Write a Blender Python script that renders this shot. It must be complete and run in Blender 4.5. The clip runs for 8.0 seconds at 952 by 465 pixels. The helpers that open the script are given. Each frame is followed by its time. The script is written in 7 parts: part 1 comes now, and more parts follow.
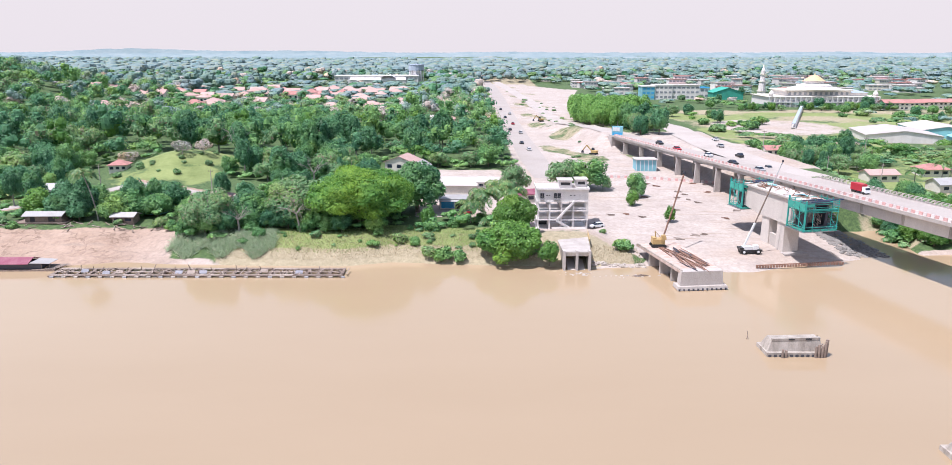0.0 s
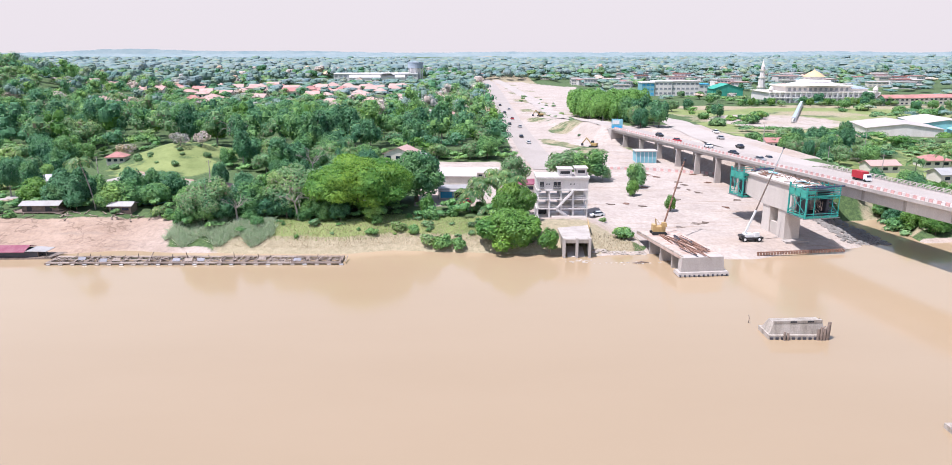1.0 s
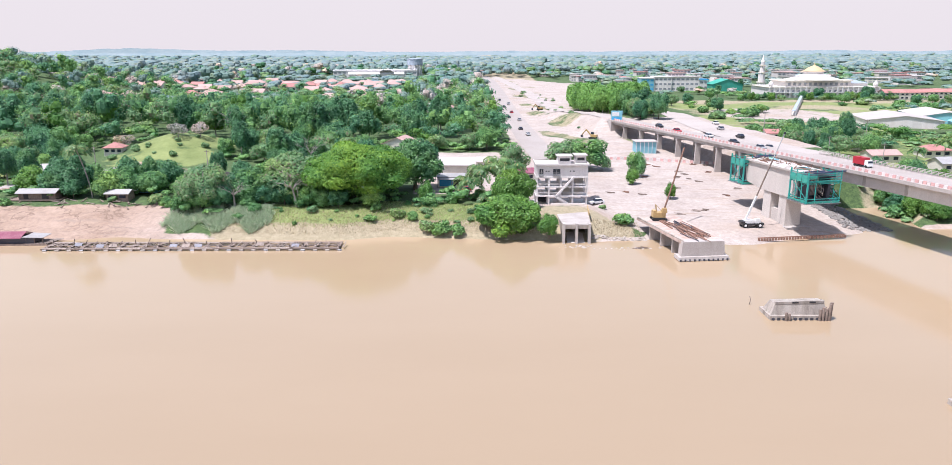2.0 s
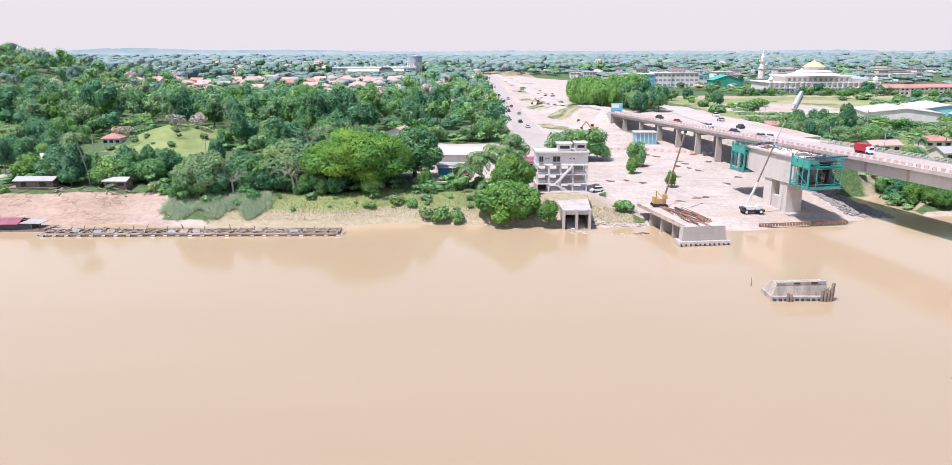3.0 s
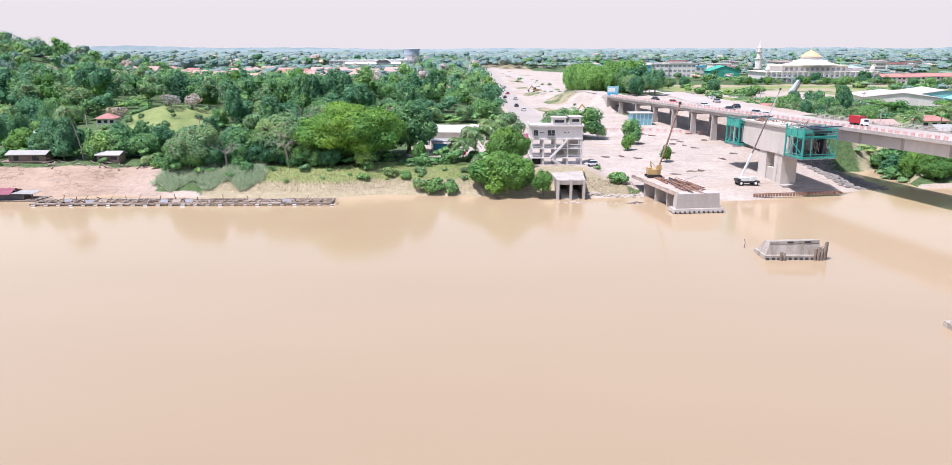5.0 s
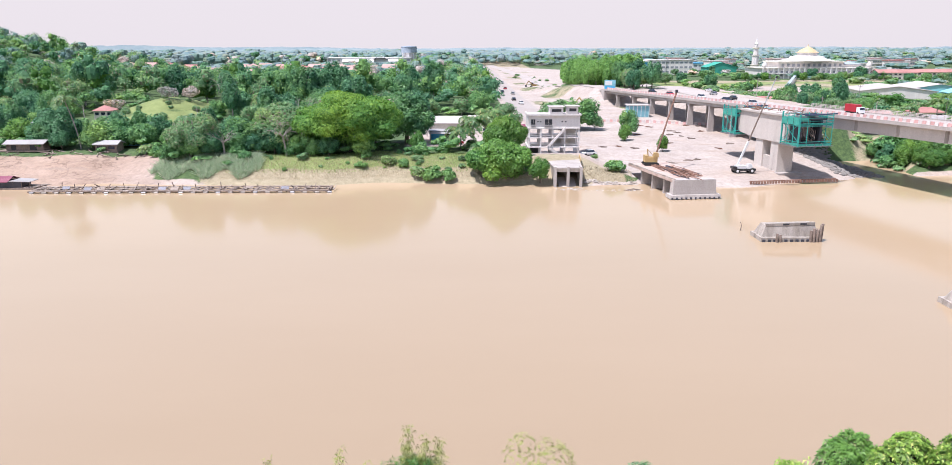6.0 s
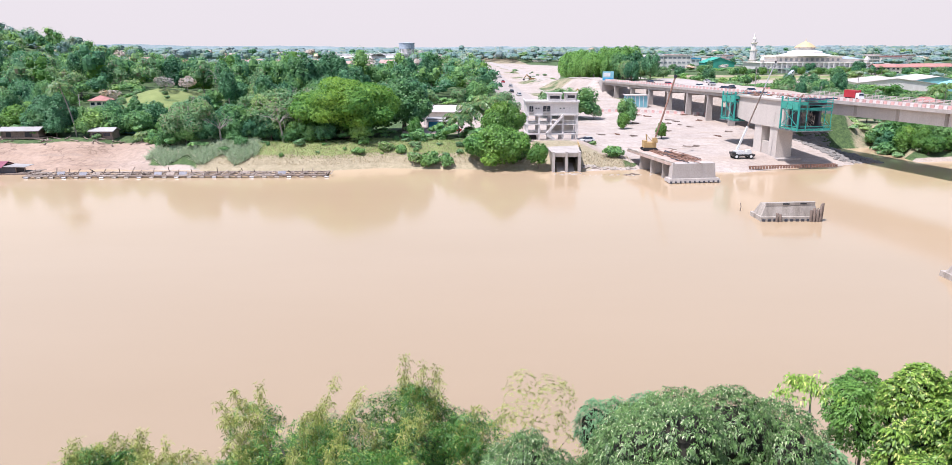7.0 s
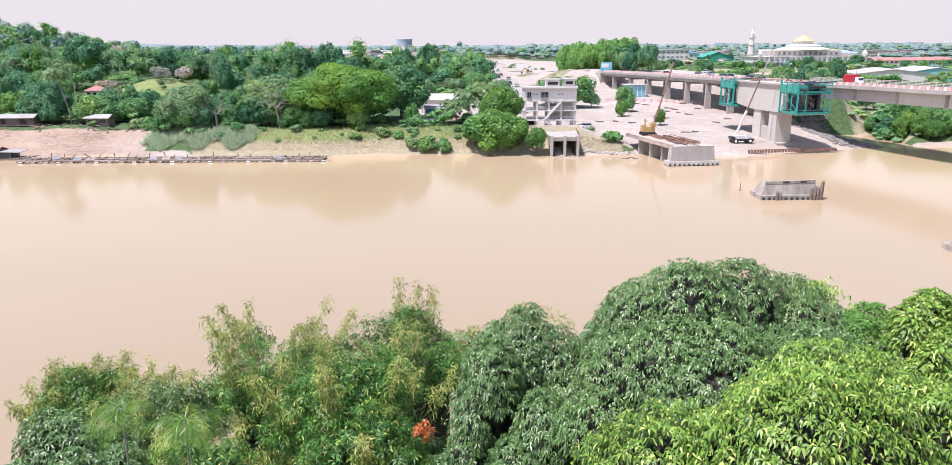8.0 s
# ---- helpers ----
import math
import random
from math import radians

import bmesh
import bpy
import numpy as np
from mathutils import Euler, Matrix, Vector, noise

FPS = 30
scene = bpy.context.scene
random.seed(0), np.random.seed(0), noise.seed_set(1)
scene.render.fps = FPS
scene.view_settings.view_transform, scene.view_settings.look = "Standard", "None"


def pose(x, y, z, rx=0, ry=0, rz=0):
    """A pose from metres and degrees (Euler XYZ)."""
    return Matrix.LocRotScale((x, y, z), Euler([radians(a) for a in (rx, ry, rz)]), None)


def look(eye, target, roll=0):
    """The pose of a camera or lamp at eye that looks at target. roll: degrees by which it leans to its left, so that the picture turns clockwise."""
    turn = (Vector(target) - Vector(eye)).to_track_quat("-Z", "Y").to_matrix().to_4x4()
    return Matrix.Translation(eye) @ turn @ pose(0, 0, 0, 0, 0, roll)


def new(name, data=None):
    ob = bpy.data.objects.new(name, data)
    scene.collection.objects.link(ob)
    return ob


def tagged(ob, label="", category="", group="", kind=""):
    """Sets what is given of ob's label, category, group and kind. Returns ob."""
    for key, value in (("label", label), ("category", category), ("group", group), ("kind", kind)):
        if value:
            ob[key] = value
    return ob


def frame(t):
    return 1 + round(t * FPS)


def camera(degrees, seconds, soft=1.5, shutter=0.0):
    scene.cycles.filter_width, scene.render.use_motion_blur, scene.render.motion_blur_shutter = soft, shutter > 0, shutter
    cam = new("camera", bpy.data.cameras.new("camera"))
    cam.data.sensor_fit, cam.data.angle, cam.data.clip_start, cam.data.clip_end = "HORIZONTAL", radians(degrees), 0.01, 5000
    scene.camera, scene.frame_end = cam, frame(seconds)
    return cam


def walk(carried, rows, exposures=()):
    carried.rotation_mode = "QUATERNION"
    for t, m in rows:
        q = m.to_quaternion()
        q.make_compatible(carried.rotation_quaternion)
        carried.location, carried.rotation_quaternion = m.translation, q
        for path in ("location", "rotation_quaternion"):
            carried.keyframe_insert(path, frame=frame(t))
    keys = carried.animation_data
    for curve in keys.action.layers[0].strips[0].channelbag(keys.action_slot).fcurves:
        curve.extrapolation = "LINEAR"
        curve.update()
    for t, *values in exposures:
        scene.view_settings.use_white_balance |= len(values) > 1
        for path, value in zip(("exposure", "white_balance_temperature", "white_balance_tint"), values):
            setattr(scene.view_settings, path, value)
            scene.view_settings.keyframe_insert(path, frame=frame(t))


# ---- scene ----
cam = camera(66.1, 8.0, soft=0.5)
METRES, EYE, TILT, LEAN, TURN = 28.0, 53.0, -14.2, 0.0, 0.0
ROWS = [
    (0.0, 0.0, 0.0, 0.0, 0.0, 0.0, -0.0),
    (0.5, -0.0009, 0.0154, -0.0524, -0.02, 0.02, 0.04),
    (1.0, 0.0022, 0.0381, -0.1153, -0.03, 0.04, 0.08),
    (1.5, 0.007, 0.0605, -0.1762, -0.04, 0.02, 0.12),
    (3.0, 0.0061, 0.109, -0.3605, -0.09, 0.04, 0.15),
    (3.5, 0.0082, 0.1257, -0.4203, -0.11, 0.02, 0.15),
    (4.0, 0.0281, 0.1427, -0.4792, -0.13, -0.01, 0.14),
    (4.5, 0.0426, 0.1435, -0.5454, -0.16, -0.05, 0.16),
    (6.0, 0.0431, 0.1078, -0.7141, -0.41, -0.06, 0.25),
    (6.5, 0.0399, 0.1242, -0.7745, -0.5, -0.08, 0.29),
    (7.0, 0.0413, 0.1421, -0.8347, -0.58, -0.1, 0.3),
    (7.5, 0.0432, 0.1601, -0.8947, -0.66, -0.13, 0.36),
    (8.0, 0.0437, 0.178, -0.9571, -0.71, -0.16, 0.44),
]
walk(cam, [(t, pose(0, 0, EYE, TILT, LEAN, TURN) @ pose(METRES * x, METRES * y, METRES * z, 90 + pitch, roll, yaw)) for t, x, y, z, yaw, pitch, roll in ROWS],
     exposures=[(0.0, 0.44, 6050, 16), (8.0, 0.44, 6050, 16)])

# ---- sky and sun ----
SUN_FROM = Vector((-0.87, -0.49, 0.0)).normalized()
SUN_UP = 68.0
world = bpy.data.worlds.new("hazy_sky")
scene.world = world
world.use_nodes = True
wn, wl = world.node_tree.nodes, world.node_tree.links
sky = wn.new("ShaderNodeTexSky")
sky.sky_type, sky.sun_disc = "NISHITA", False
sky.sun_elevation, sky.sun_rotation = radians(SUN_UP), math.atan2(SUN_FROM.x, SUN_FROM.y)
sky.air_density, sky.dust_density = 1.6, 1.2
dim = wn.new("ShaderNodeVectorMath")
dim.operation = "SCALE"
dim.inputs["Scale"].default_value = 0.12
haze = wn.new("ShaderNodeMix")
haze.data_type = "RGBA"
# the haze is thick at the horizon and thins towards a pale blue zenith
up_axis = wn.new("ShaderNodeSeparateXYZ")
wl.new(wn.new("ShaderNodeTexCoord").outputs["Generated"], up_axis.inputs[0])
thin = wn.new("ShaderNodeMapRange")
thin.inputs["From Min"].default_value, thin.inputs["From Max"].default_value = 0.06, 0.26
thin.inputs["To Min"].default_value, thin.inputs["To Max"].default_value = 0.97, 0.16
wl.new(up_axis.outputs["Z"], thin.inputs["Value"])
wl.new(thin.outputs["Result"], haze.inputs["Factor"])
haze.inputs["B"].default_value = (0.634, 0.584, 0.574, 1)
wl.new(sky.outputs[0], dim.inputs[0])
wl.new(dim.outputs[0], haze.inputs["A"])
wl.new(haze.outputs["Result"], wn["Background"].inputs["Color"])
wn["Background"].inputs["Strength"].default_value = 1.0
sun = new("sun", bpy.data.lights.new("sun", "SUN"))
sun.data.energy, sun.data.angle, sun.data.color = 5.3, radians(0.6), (1.0, 0.96, 0.90)
up = math.tan(radians(SUN_UP))
sun.matrix_world = look((SUN_FROM.x, SUN_FROM.y, up), (0, 0, 0))
tagged(sun, kind="structure")


# ---- materials ----
def nodes_of(name):
    m = bpy.data.materials.new(name)
    m.use_nodes = True
    return m, m.node_tree.nodes, m.node_tree.links, m.node_tree.nodes["Principled BSDF"]


def noise_at(n, l, coord, scale, detail=4.0, rough=0.6):
    t = n.new("ShaderNodeTexNoise")
    t.inputs["Scale"].default_value, t.inputs["Detail"].default_value, t.inputs["Roughness"].default_value = scale, detail, rough
    l.new(coord, t.inputs["Vector"])
    return t.outputs["Fac"]


def ramp(n, l, fac, lo, hi, a=(0, 0, 0, 1), b=(1, 1, 1, 1)):
    r = n.new("ShaderNodeValToRGB")
    r.color_ramp.elements[0].position, r.color_ramp.elements[1].position = lo, hi
    r.color_ramp.elements[0].color, r.color_ramp.elements[1].color = a, b
    l.new(fac, r.inputs["Fac"])
    return r.outputs["Color"]


def mix(n, l, fac, a, b, mode="MIX"):
    m = n.new("ShaderNodeMix")
    m.data_type, m.blend_type = "RGBA", mode
    for value, key in ((fac, "Factor"), (a, "A"), (b, "B")):
        if isinstance(value, (int, float)):
            m.inputs[key].default_value = value
        elif isinstance(value, tuple):
            m.inputs[key].default_value = (*value[:3], 1)
        else:
            l.new(value, m.inputs[key])
    return m.outputs["Result"]


def surface(name, base, dirt=None, rough=0.8, metal=0.0, big=0.25, fine=4.0, wear=0.5, bump=0.15, streak=False):
    """A painted, cast or weathered surface: base colour, blotches of dirt, fine grain and relief."""
    m, n, l, b = nodes_of(name)
    geo = n.new("ShaderNodeNewGeometry").outputs["Position"]
    dirt = dirt or tuple(c * 0.55 for c in base)
    coord = geo
    if streak:
        mp = n.new("ShaderNodeMapping")
        mp.inputs["Scale"].default_value = (1, 1, 0.15)
        l.new(geo, mp.inputs["Vector"])
        coord = mp.outputs["Vector"]
    blot = ramp(n, l, noise_at(n, l, coord, big, 6, 0.65), 0.42, 0.75)
    grain = noise_at(n, l, geo, fine, 5, 0.7)
    c = mix(n, l, blot, base, mix(n, l, wear, base, dirt))
    c = mix(n, l, 0.35, c, ramp(n, l, grain, 0.3, 0.7, (0.45, 0.45, 0.45, 1), (1.25, 1.25, 1.25, 1)), "MULTIPLY")
    rnd = n.new("ShaderNodeObjectInfo").outputs["Random"]
    c = mix(n, l, 1.0, c, ramp(n, l, rnd, 0, 1, (0.86, 0.86, 0.86, 1), (1.06, 1.06, 1.06, 1)), "MULTIPLY")
    l.new(c, b.inputs["Base Color"])
    b.inputs["Roughness"].default_value, b.inputs["Metallic"].default_value = rough, metal
    bp = n.new("ShaderNodeBump")
    bp.inputs["Strength"].default_value, bp.inputs["Distance"].default_value = bump, 0.05
    l.new(grain, bp.inputs["Height"])
    l.new(bp.outputs["Normal"], b.inputs["Normal"])
    return m


def foliage(name, dark, light, tip=None, gloss=0.5, spread=0.35, thin=0.32, stands=True):
    """Leaves: every leaf (mesh island) takes its own shade between dark and light, some turn to tip."""
    m, n, l, b = nodes_of(name)
    g = n.new("ShaderNodeNewGeometry")
    isl = g.outputs["Random Per Island"]
    patch = noise_at(n, l, g.outputs["Position"], spread, 3)
    c = mix(n, l, ramp(n, l, isl, 0.0, 1.0), dark, light)
    c = mix(n, l, ramp(n, l, patch, 0.35, 0.7), c, mix(n, l, 0.55, c, light))
    # stands of other kinds: olive ones and blue-green ones
    c = c if not stands else mix(n, l, ramp(n, l, noise_at(n, l, g.outputs["Position"], 0.075, 2), 0.52, 0.62), c, mix(n, l, 1.0, c, (1.28, 1.10, 0.85), "MULTIPLY"))
    off = n.new("ShaderNodeMapping")
    off.inputs["Location"].default_value = (130, 40, 7)
    l.new(g.outputs["Position"], off.inputs["Vector"])
    c = c if not stands else mix(n, l, ramp(n, l, noise_at(n, l, off.outputs["Vector"], 0.09, 2), 0.5, 0.6), c, mix(n, l, 1.0, c, (0.68, 0.82, 0.88), "MULTIPLY"))
    if tip:
        c = mix(n, l, ramp(n, l, isl, 0.86, 0.93), c, tip)
    rnd = n.new("ShaderNodeObjectInfo").outputs["Random"]
    c = mix(n, l, 1.0, c, ramp(n, l, rnd, 0, 1, (0.84, 0.87, 0.85, 1), (1.14, 1.1, 1.06, 1)), "MULTIPLY")
    l.new(c, b.inputs["Base Color"])
    b.inputs["Roughness"].default_value = gloss
    b.inputs["Specular IOR Level"].default_value = 0.35
    tr = n.new("ShaderNodeBsdfTranslucent")
    l.new(c, tr.inputs["Color"])
    mx = n.new("ShaderNodeMixShader")
    mx.inputs[0].default_value = thin
    l.new(b.outputs[0], mx.inputs[1])
    l.new(tr.outputs[0], mx.inputs[2])
    l.new(mx.outputs[0], n["Material Output"].inputs["Surface"])
    return m


def ground_material():
    """Undergrowth, with bare earth (red of cover), mown or lush grass (green) and dry grass (blue)."""
    m, n, l, b = nodes_of("ground_cover")
    pos = n.new("ShaderNodeNewGeometry").outputs["Position"]
    at = n.new("ShaderNodeAttribute")
    at.attribute_name = "cover"
    sep = n.new("ShaderNodeSeparateColor")
    l.new(at.outputs["Color"], sep.inputs[0])
    n1, n2, n3 = noise_at(n, l, pos, 0.12, 8, 0.7), noise_at(n, l, pos, 0.9, 6, 0.7), noise_at(n, l, pos, 0.03, 5, 0.6)
    c = mix(n, l, ramp(n, l, n2, 0.35, 0.65), (0.03, 0.06, 0.02), (0.09, 0.14, 0.045))

    def edge(channel):
        s = n.new("ShaderNodeMath")
        s.operation = "MULTIPLY_ADD"
        l.new(n1, s.inputs[0])
        s.inputs[1].default_value = 0.9
        l.new(sep.outputs[channel], s.inputs[2])
        return ramp(n, l, s.outputs[0], 0.86, 1.04)

    dry = mix(n, l, ramp(n, l, n2, 0.3, 0.7), (0.215, 0.18, 0.11), (0.37, 0.31, 0.215))
    lush = mix(n, l, ramp(n, l, n1, 0.3, 0.7), (0.12, 0.155, 0.045), (0.235, 0.27, 0.10))
    earth = mix(n, l, ramp(n, l, n1, 0.3, 0.72), (0.33, 0.272, 0.24), (0.465, 0.40, 0.365))
    earth = mix(n, l, ramp(n, l, n3, 0.52, 0.72), earth, (0.34, 0.25, 0.19))
    east = n.new("ShaderNodeSeparateXYZ")
    l.new(pos, east.inputs[0])
    soil = n.new("ShaderNodeMapRange")
    soil.inputs["From Min"].default_value, soil.inputs["From Max"].default_value = -95, -60
    l.new(east.outputs["X"], soil.inputs["Value"])
    brown = mix(n, l, ramp(n, l, n1, 0.3, 0.7), (0.275, 0.185, 0.135), (0.41, 0.30, 0.235))
    gap = n.new("ShaderNodeMath")
    gap.operation = "SUBTRACT"
    gap.inputs[1].default_value = 0.5
    l.new(noise_at(n, l, pos, 0.16, 5, 0.55), gap.inputs[0])
    size = n.new("ShaderNodeMath")
    size.operation = "ABSOLUTE"
    l.new(gap.outputs[0], size.inputs[0])
    crack = mix(n, l, ramp(n, l, n3, 0.45, 0.6), ramp(n, l, size.outputs[0], 0.0, 0.03), (1.0, 1.0, 1.0))
    brown = mix(n, l, crack, (0.21, 0.14, 0.105), brown)
    earth = mix(n, l, soil.outputs["Result"], brown, earth)
    track = n.new("ShaderNodeMapping")
    track.inputs["Scale"].default_value, track.inputs["Rotation"].default_value = (0.05, 0.55, 0.5), (0, 0, 0.25)
    l.new(pos, track.inputs["Vector"])
    earth = mix(n, l, ramp(n, l, noise_at(n, l, track.outputs["Vector"], 1.0, 6, 0.65), 0.56, 0.72), earth, (0.30, 0.225, 0.18))
    earth = mix(n, l, 0.6, earth, ramp(n, l, n2, 0.3, 0.7, (0.6, 0.6, 0.6, 1), (1.15, 1.15, 1.15, 1)), "MULTIPLY")
    c = mix(n, l, edge("Blue"), c, dry)
    c = mix(n, l, edge("Green"), c, lush)
    c = mix(n, l, edge("Red"), c, earth)
    l.new(c, b.inputs["Base Color"])
    b.inputs["Roughness"].default_value = 0.95
    bp = n.new("ShaderNodeBump")
    bp.inputs["Strength"].default_value, bp.inputs["Distance"].default_value = 0.6, 0.4
    l.new(n2, bp.inputs["Height"])
    l.new(bp.outputs["Normal"], b.inputs["Normal"])
    return m


def water_material():
    """Silty water: an opaque ochre body under a thin mirror."""
    m, n, l, b = nodes_of("muddy_water")
    pos = n.new("ShaderNodeNewGeometry").outputs["Position"]
    mp = n.new("ShaderNodeMapping")
    mp.inputs["Scale"].default_value = (0.35, 1.0, 1.0)
    l.new(pos, mp.inputs["Vector"])
    big, small = noise_at(n, l, mp.outputs["Vector"], 0.02, 5), noise_at(n, l, mp.outputs["Vector"], 1.3, 3)
    c = mix(n, l, ramp(n, l, big, 0.35, 0.7), (0.268, 0.196, 0.126), (0.284, 0.210, 0.138))
    bp = n.new("ShaderNodeBump")
    bp.inputs["Strength"].default_value, bp.inputs["Distance"].default_value = 0.10, 0.06
    l.new(small, bp.inputs["Height"])
    body, mirror, fres = n.new("ShaderNodeBsdfDiffuse"), n.new("ShaderNodeBsdfGlossy"), n.new("ShaderNodeFresnel")
    l.new(c, body.inputs["Color"])
    mirror.inputs["Roughness"].default_value, fres.inputs["IOR"].default_value = 0.10, 1.60
    for node in (mirror, fres):
        l.new(bp.outputs["Normal"], node.inputs["Normal"])
    gloss, both = n.new("ShaderNodeMixShader"), n.new("ShaderNodeAddShader")
    l.new(fres.outputs[0], gloss.inputs[0])
    l.new(mirror.outputs[0], gloss.inputs[2])
    l.new(body.outputs[0], both.inputs[0])
    l.new(gloss.outputs[0], both.inputs[1])
    l.new(both.outputs[0], n["Material Output"].inputs["Surface"])
    n.remove(b)
    return m


GROUND, WATER = ground_material(), water_material()
CONCRETE = surface("weathered_concrete", (0.46, 0.41, 0.385), (0.29, 0.25, 0.23), 0.85, wear=0.8, streak=True)
NEW_CONCRETE = surface("new_concrete", (0.56, 0.50, 0.46), (0.42, 0.36, 0.325), 0.8, wear=0.6, streak=True)
DIRTY_CONCRETE = surface("stained_concrete", (0.40, 0.35, 0.31), (0.15, 0.12, 0.10), 0.9, big=0.6, wear=0.9, streak=True)
WHITE_PAINT = surface("old_white_paint", (0.74, 0.69, 0.67), (0.46, 0.40, 0.37), 0.7, big=0.4, wear=0.4, streak=True)
CREAM = surface("cream_render", (0.74, 0.68, 0.60), (0.5, 0.44, 0.38), 0.8)
ASPHALT = surface("sun_bleached_asphalt", (0.40, 0.35, 0.325), (0.28, 0.235, 0.21), 0.9, big=0.08)
RUSTY_CONCRETE = surface("rust_stained_concrete", (0.52, 0.40, 0.35), (0.28, 0.18, 0.14), 0.9, big=0.5, wear=0.9)
# near-black colour that stands in for shade inside openings and open storeys
DARK = surface("interior_shade", (0.03, 0.03, 0.035), rough=0.6)
# panes of the distant town, with haze lightening put into the colour
PALE_GLASS = surface("hazy_window", (0.30, 0.31, 0.34), rough=0.4)
GLASS = surface("dark_window", (0.03, 0.04, 0.06), rough=0.15)
RUST = surface("rusty_steel", (0.30, 0.17, 0.125), (0.14, 0.08, 0.06), 0.8, 0.3, big=1.5)
STEEL = surface("grey_steel", (0.30, 0.29, 0.30), rough=0.5, metal=0.6)
DARK_STEEL = surface("dark_steel", (0.07, 0.07, 0.09), rough=0.5, metal=0.4)
DARK_BLUE = surface("dark_blue_steel", (0.05, 0.07, 0.14), (0.10, 0.08, 0.09), 0.6, big=1.0)
TEAL = surface("teal_paint", (0.03, 0.36, 0.31), (0.05, 0.22, 0.2), 0.5, big=1.0)
NET = surface("green_net", (0.05, 0.34, 0.27), (0.03, 0.16, 0.13), 0.8, big=1.5, wear=0.7)
YELLOW = surface("yellow_paint", (0.46, 0.31, 0.13), (0.26, 0.16, 0.07), 0.5, big=1.5)
RED = surface("red_paint", (0.45, 0.025, 0.04), rough=0.45)
BARRIER_RED = surface("barrier_red", (0.56, 0.33, 0.31), (0.46, 0.22, 0.20), 0.6)
BARRIER_WHITE = surface("barrier_white", (0.58, 0.50, 0.48), (0.55, 0.46, 0.44), 0.6)
BLUE = surface("blue_paint", (0.05, 0.36, 0.66), rough=0.5)
CYAN = surface("cyan_panel", (0.24, 0.53, 0.62), rough=0.5)
RED_TILE = surface("red_roof_tiles", (0.42, 0.20, 0.18), (0.26, 0.11, 0.10), 0.85, big=0.5, wear=0.7)
PINK_TILE = surface("faded_roof_tiles", (0.47, 0.31, 0.28), (0.33, 0.20, 0.18), 0.85, big=0.3)
MAROON = surface("maroon_roof_sheet", (0.22, 0.045, 0.085), (0.36, 0.2, 0.21), 0.6, big=0.5)
ZINC = surface("zinc_sheet", (0.36, 0.345, 0.345), (0.22, 0.18, 0.165), 0.6, 0.1, big=0.3)
WHITE_ROOF = surface("white_sheet_roof", (0.72, 0.69, 0.68), (0.56, 0.52, 0.50), 0.6, big=0.1)
FOOT_ROOF = surface("pale_blue_sheet", (0.38, 0.44, 0.52), rough=0.6)
PALE_ROOF = surface("pale_sheet_roof", (0.48, 0.43, 0.41), (0.36, 0.31, 0.29), 0.6, big=0.1)
GREEN_SHEET = surface("green_sheet", (0.05, 0.36, 0.27), rough=0.6)
GOLD = surface("gold_dome", (0.76, 0.54, 0.30), (0.6, 0.45, 0.3), 0.45, 0.2)
WOOD = surface("grey_timber", (0.24, 0.18, 0.15), (0.10, 0.075, 0.06), 0.9, big=1.2, wear=0.8)
PALE_WOOD = surface("bleached_timber", (0.36, 0.29, 0.25), (0.16, 0.12, 0.10), 0.9, big=1.2, wear=0.8)
BARK = surface("bark", (0.17, 0.13, 0.10), (0.07, 0.055, 0.045), 0.95, big=1.5, bump=0.4)
# near-black colour of cores that stand in for shade inside crowns
CROWN_SHADE = surface("crown_shade", (0.040, 0.036, 0.026), (0.02, 0.018, 0.014), 0.95, big=1.5, bump=0.4)
PALE_BARK = surface("pale_bark", (0.33, 0.295, 0.27), (0.19, 0.16, 0.145), 0.9, big=1.5)
RUBBLE = surface("grey_rubble", (0.26, 0.24, 0.23), (0.13, 0.12, 0.11), 0.95, big=0.5, fine=2.0, bump=0.6)
RUBBER = surface("black_rubber", (0.025, 0.025, 0.025), rough=0.8)
BLACK = surface("black_gloss", (0.03, 0.03, 0.035), rough=0.3)
SILVER = surface("silver_car", (0.55, 0.54, 0.55), rough=0.3, metal=0.4)
WHITE = surface("white_gloss", (0.80, 0.79, 0.79), rough=0.35)

LEAF_MANGO = foliage("mango_leaves", (0.009, 0.036, 0.010), (0.13, 0.235, 0.068), (0.34, 0.40, 0.23), 0.46, 0.35, 0.06, False)
LEAF_YOUNG = foliage("young_mango_leaves", (0.016, 0.06, 0.010), (0.25, 0.41, 0.06), (0.48, 0.52, 0.15), 0.42, 0.35, 0.15, False)
LEAF_BAMBOO = foliage("bamboo_leaves", (0.008, 0.045, 0.010), (0.11, 0.27, 0.045), (0.38, 0.42, 0.10), 0.42, 0.5, 0.1, False)
LEAF_TIP = foliage("bamboo_tip_leaves", (0.16, 0.22, 0.045), (0.42, 0.44, 0.12), (0.5, 0.44, 0.2), 0.5, 0.5, stands=False)
LEAF_BRIGHT = foliage("bright_leaves", (0.045, 0.135, 0.03), (0.185, 0.36, 0.075), None, 0.45, 0.3)
LEAF_RAIN = foliage("rain_tree_leaves", (0.03, 0.125, 0.022), (0.19, 0.37, 0.065), None, 0.6, 0.15)
LEAF_PLANT = foliage("plantation_leaves", (0.07, 0.21, 0.05), (0.27, 0.48, 0.12), None, 0.5, 0.3, 0.3, False)
LEAF_DEEP = foliage("deep_green_leaves", (0.022, 0.095, 0.05), (0.14, 0.33, 0.155), None, 0.5, 0.15)
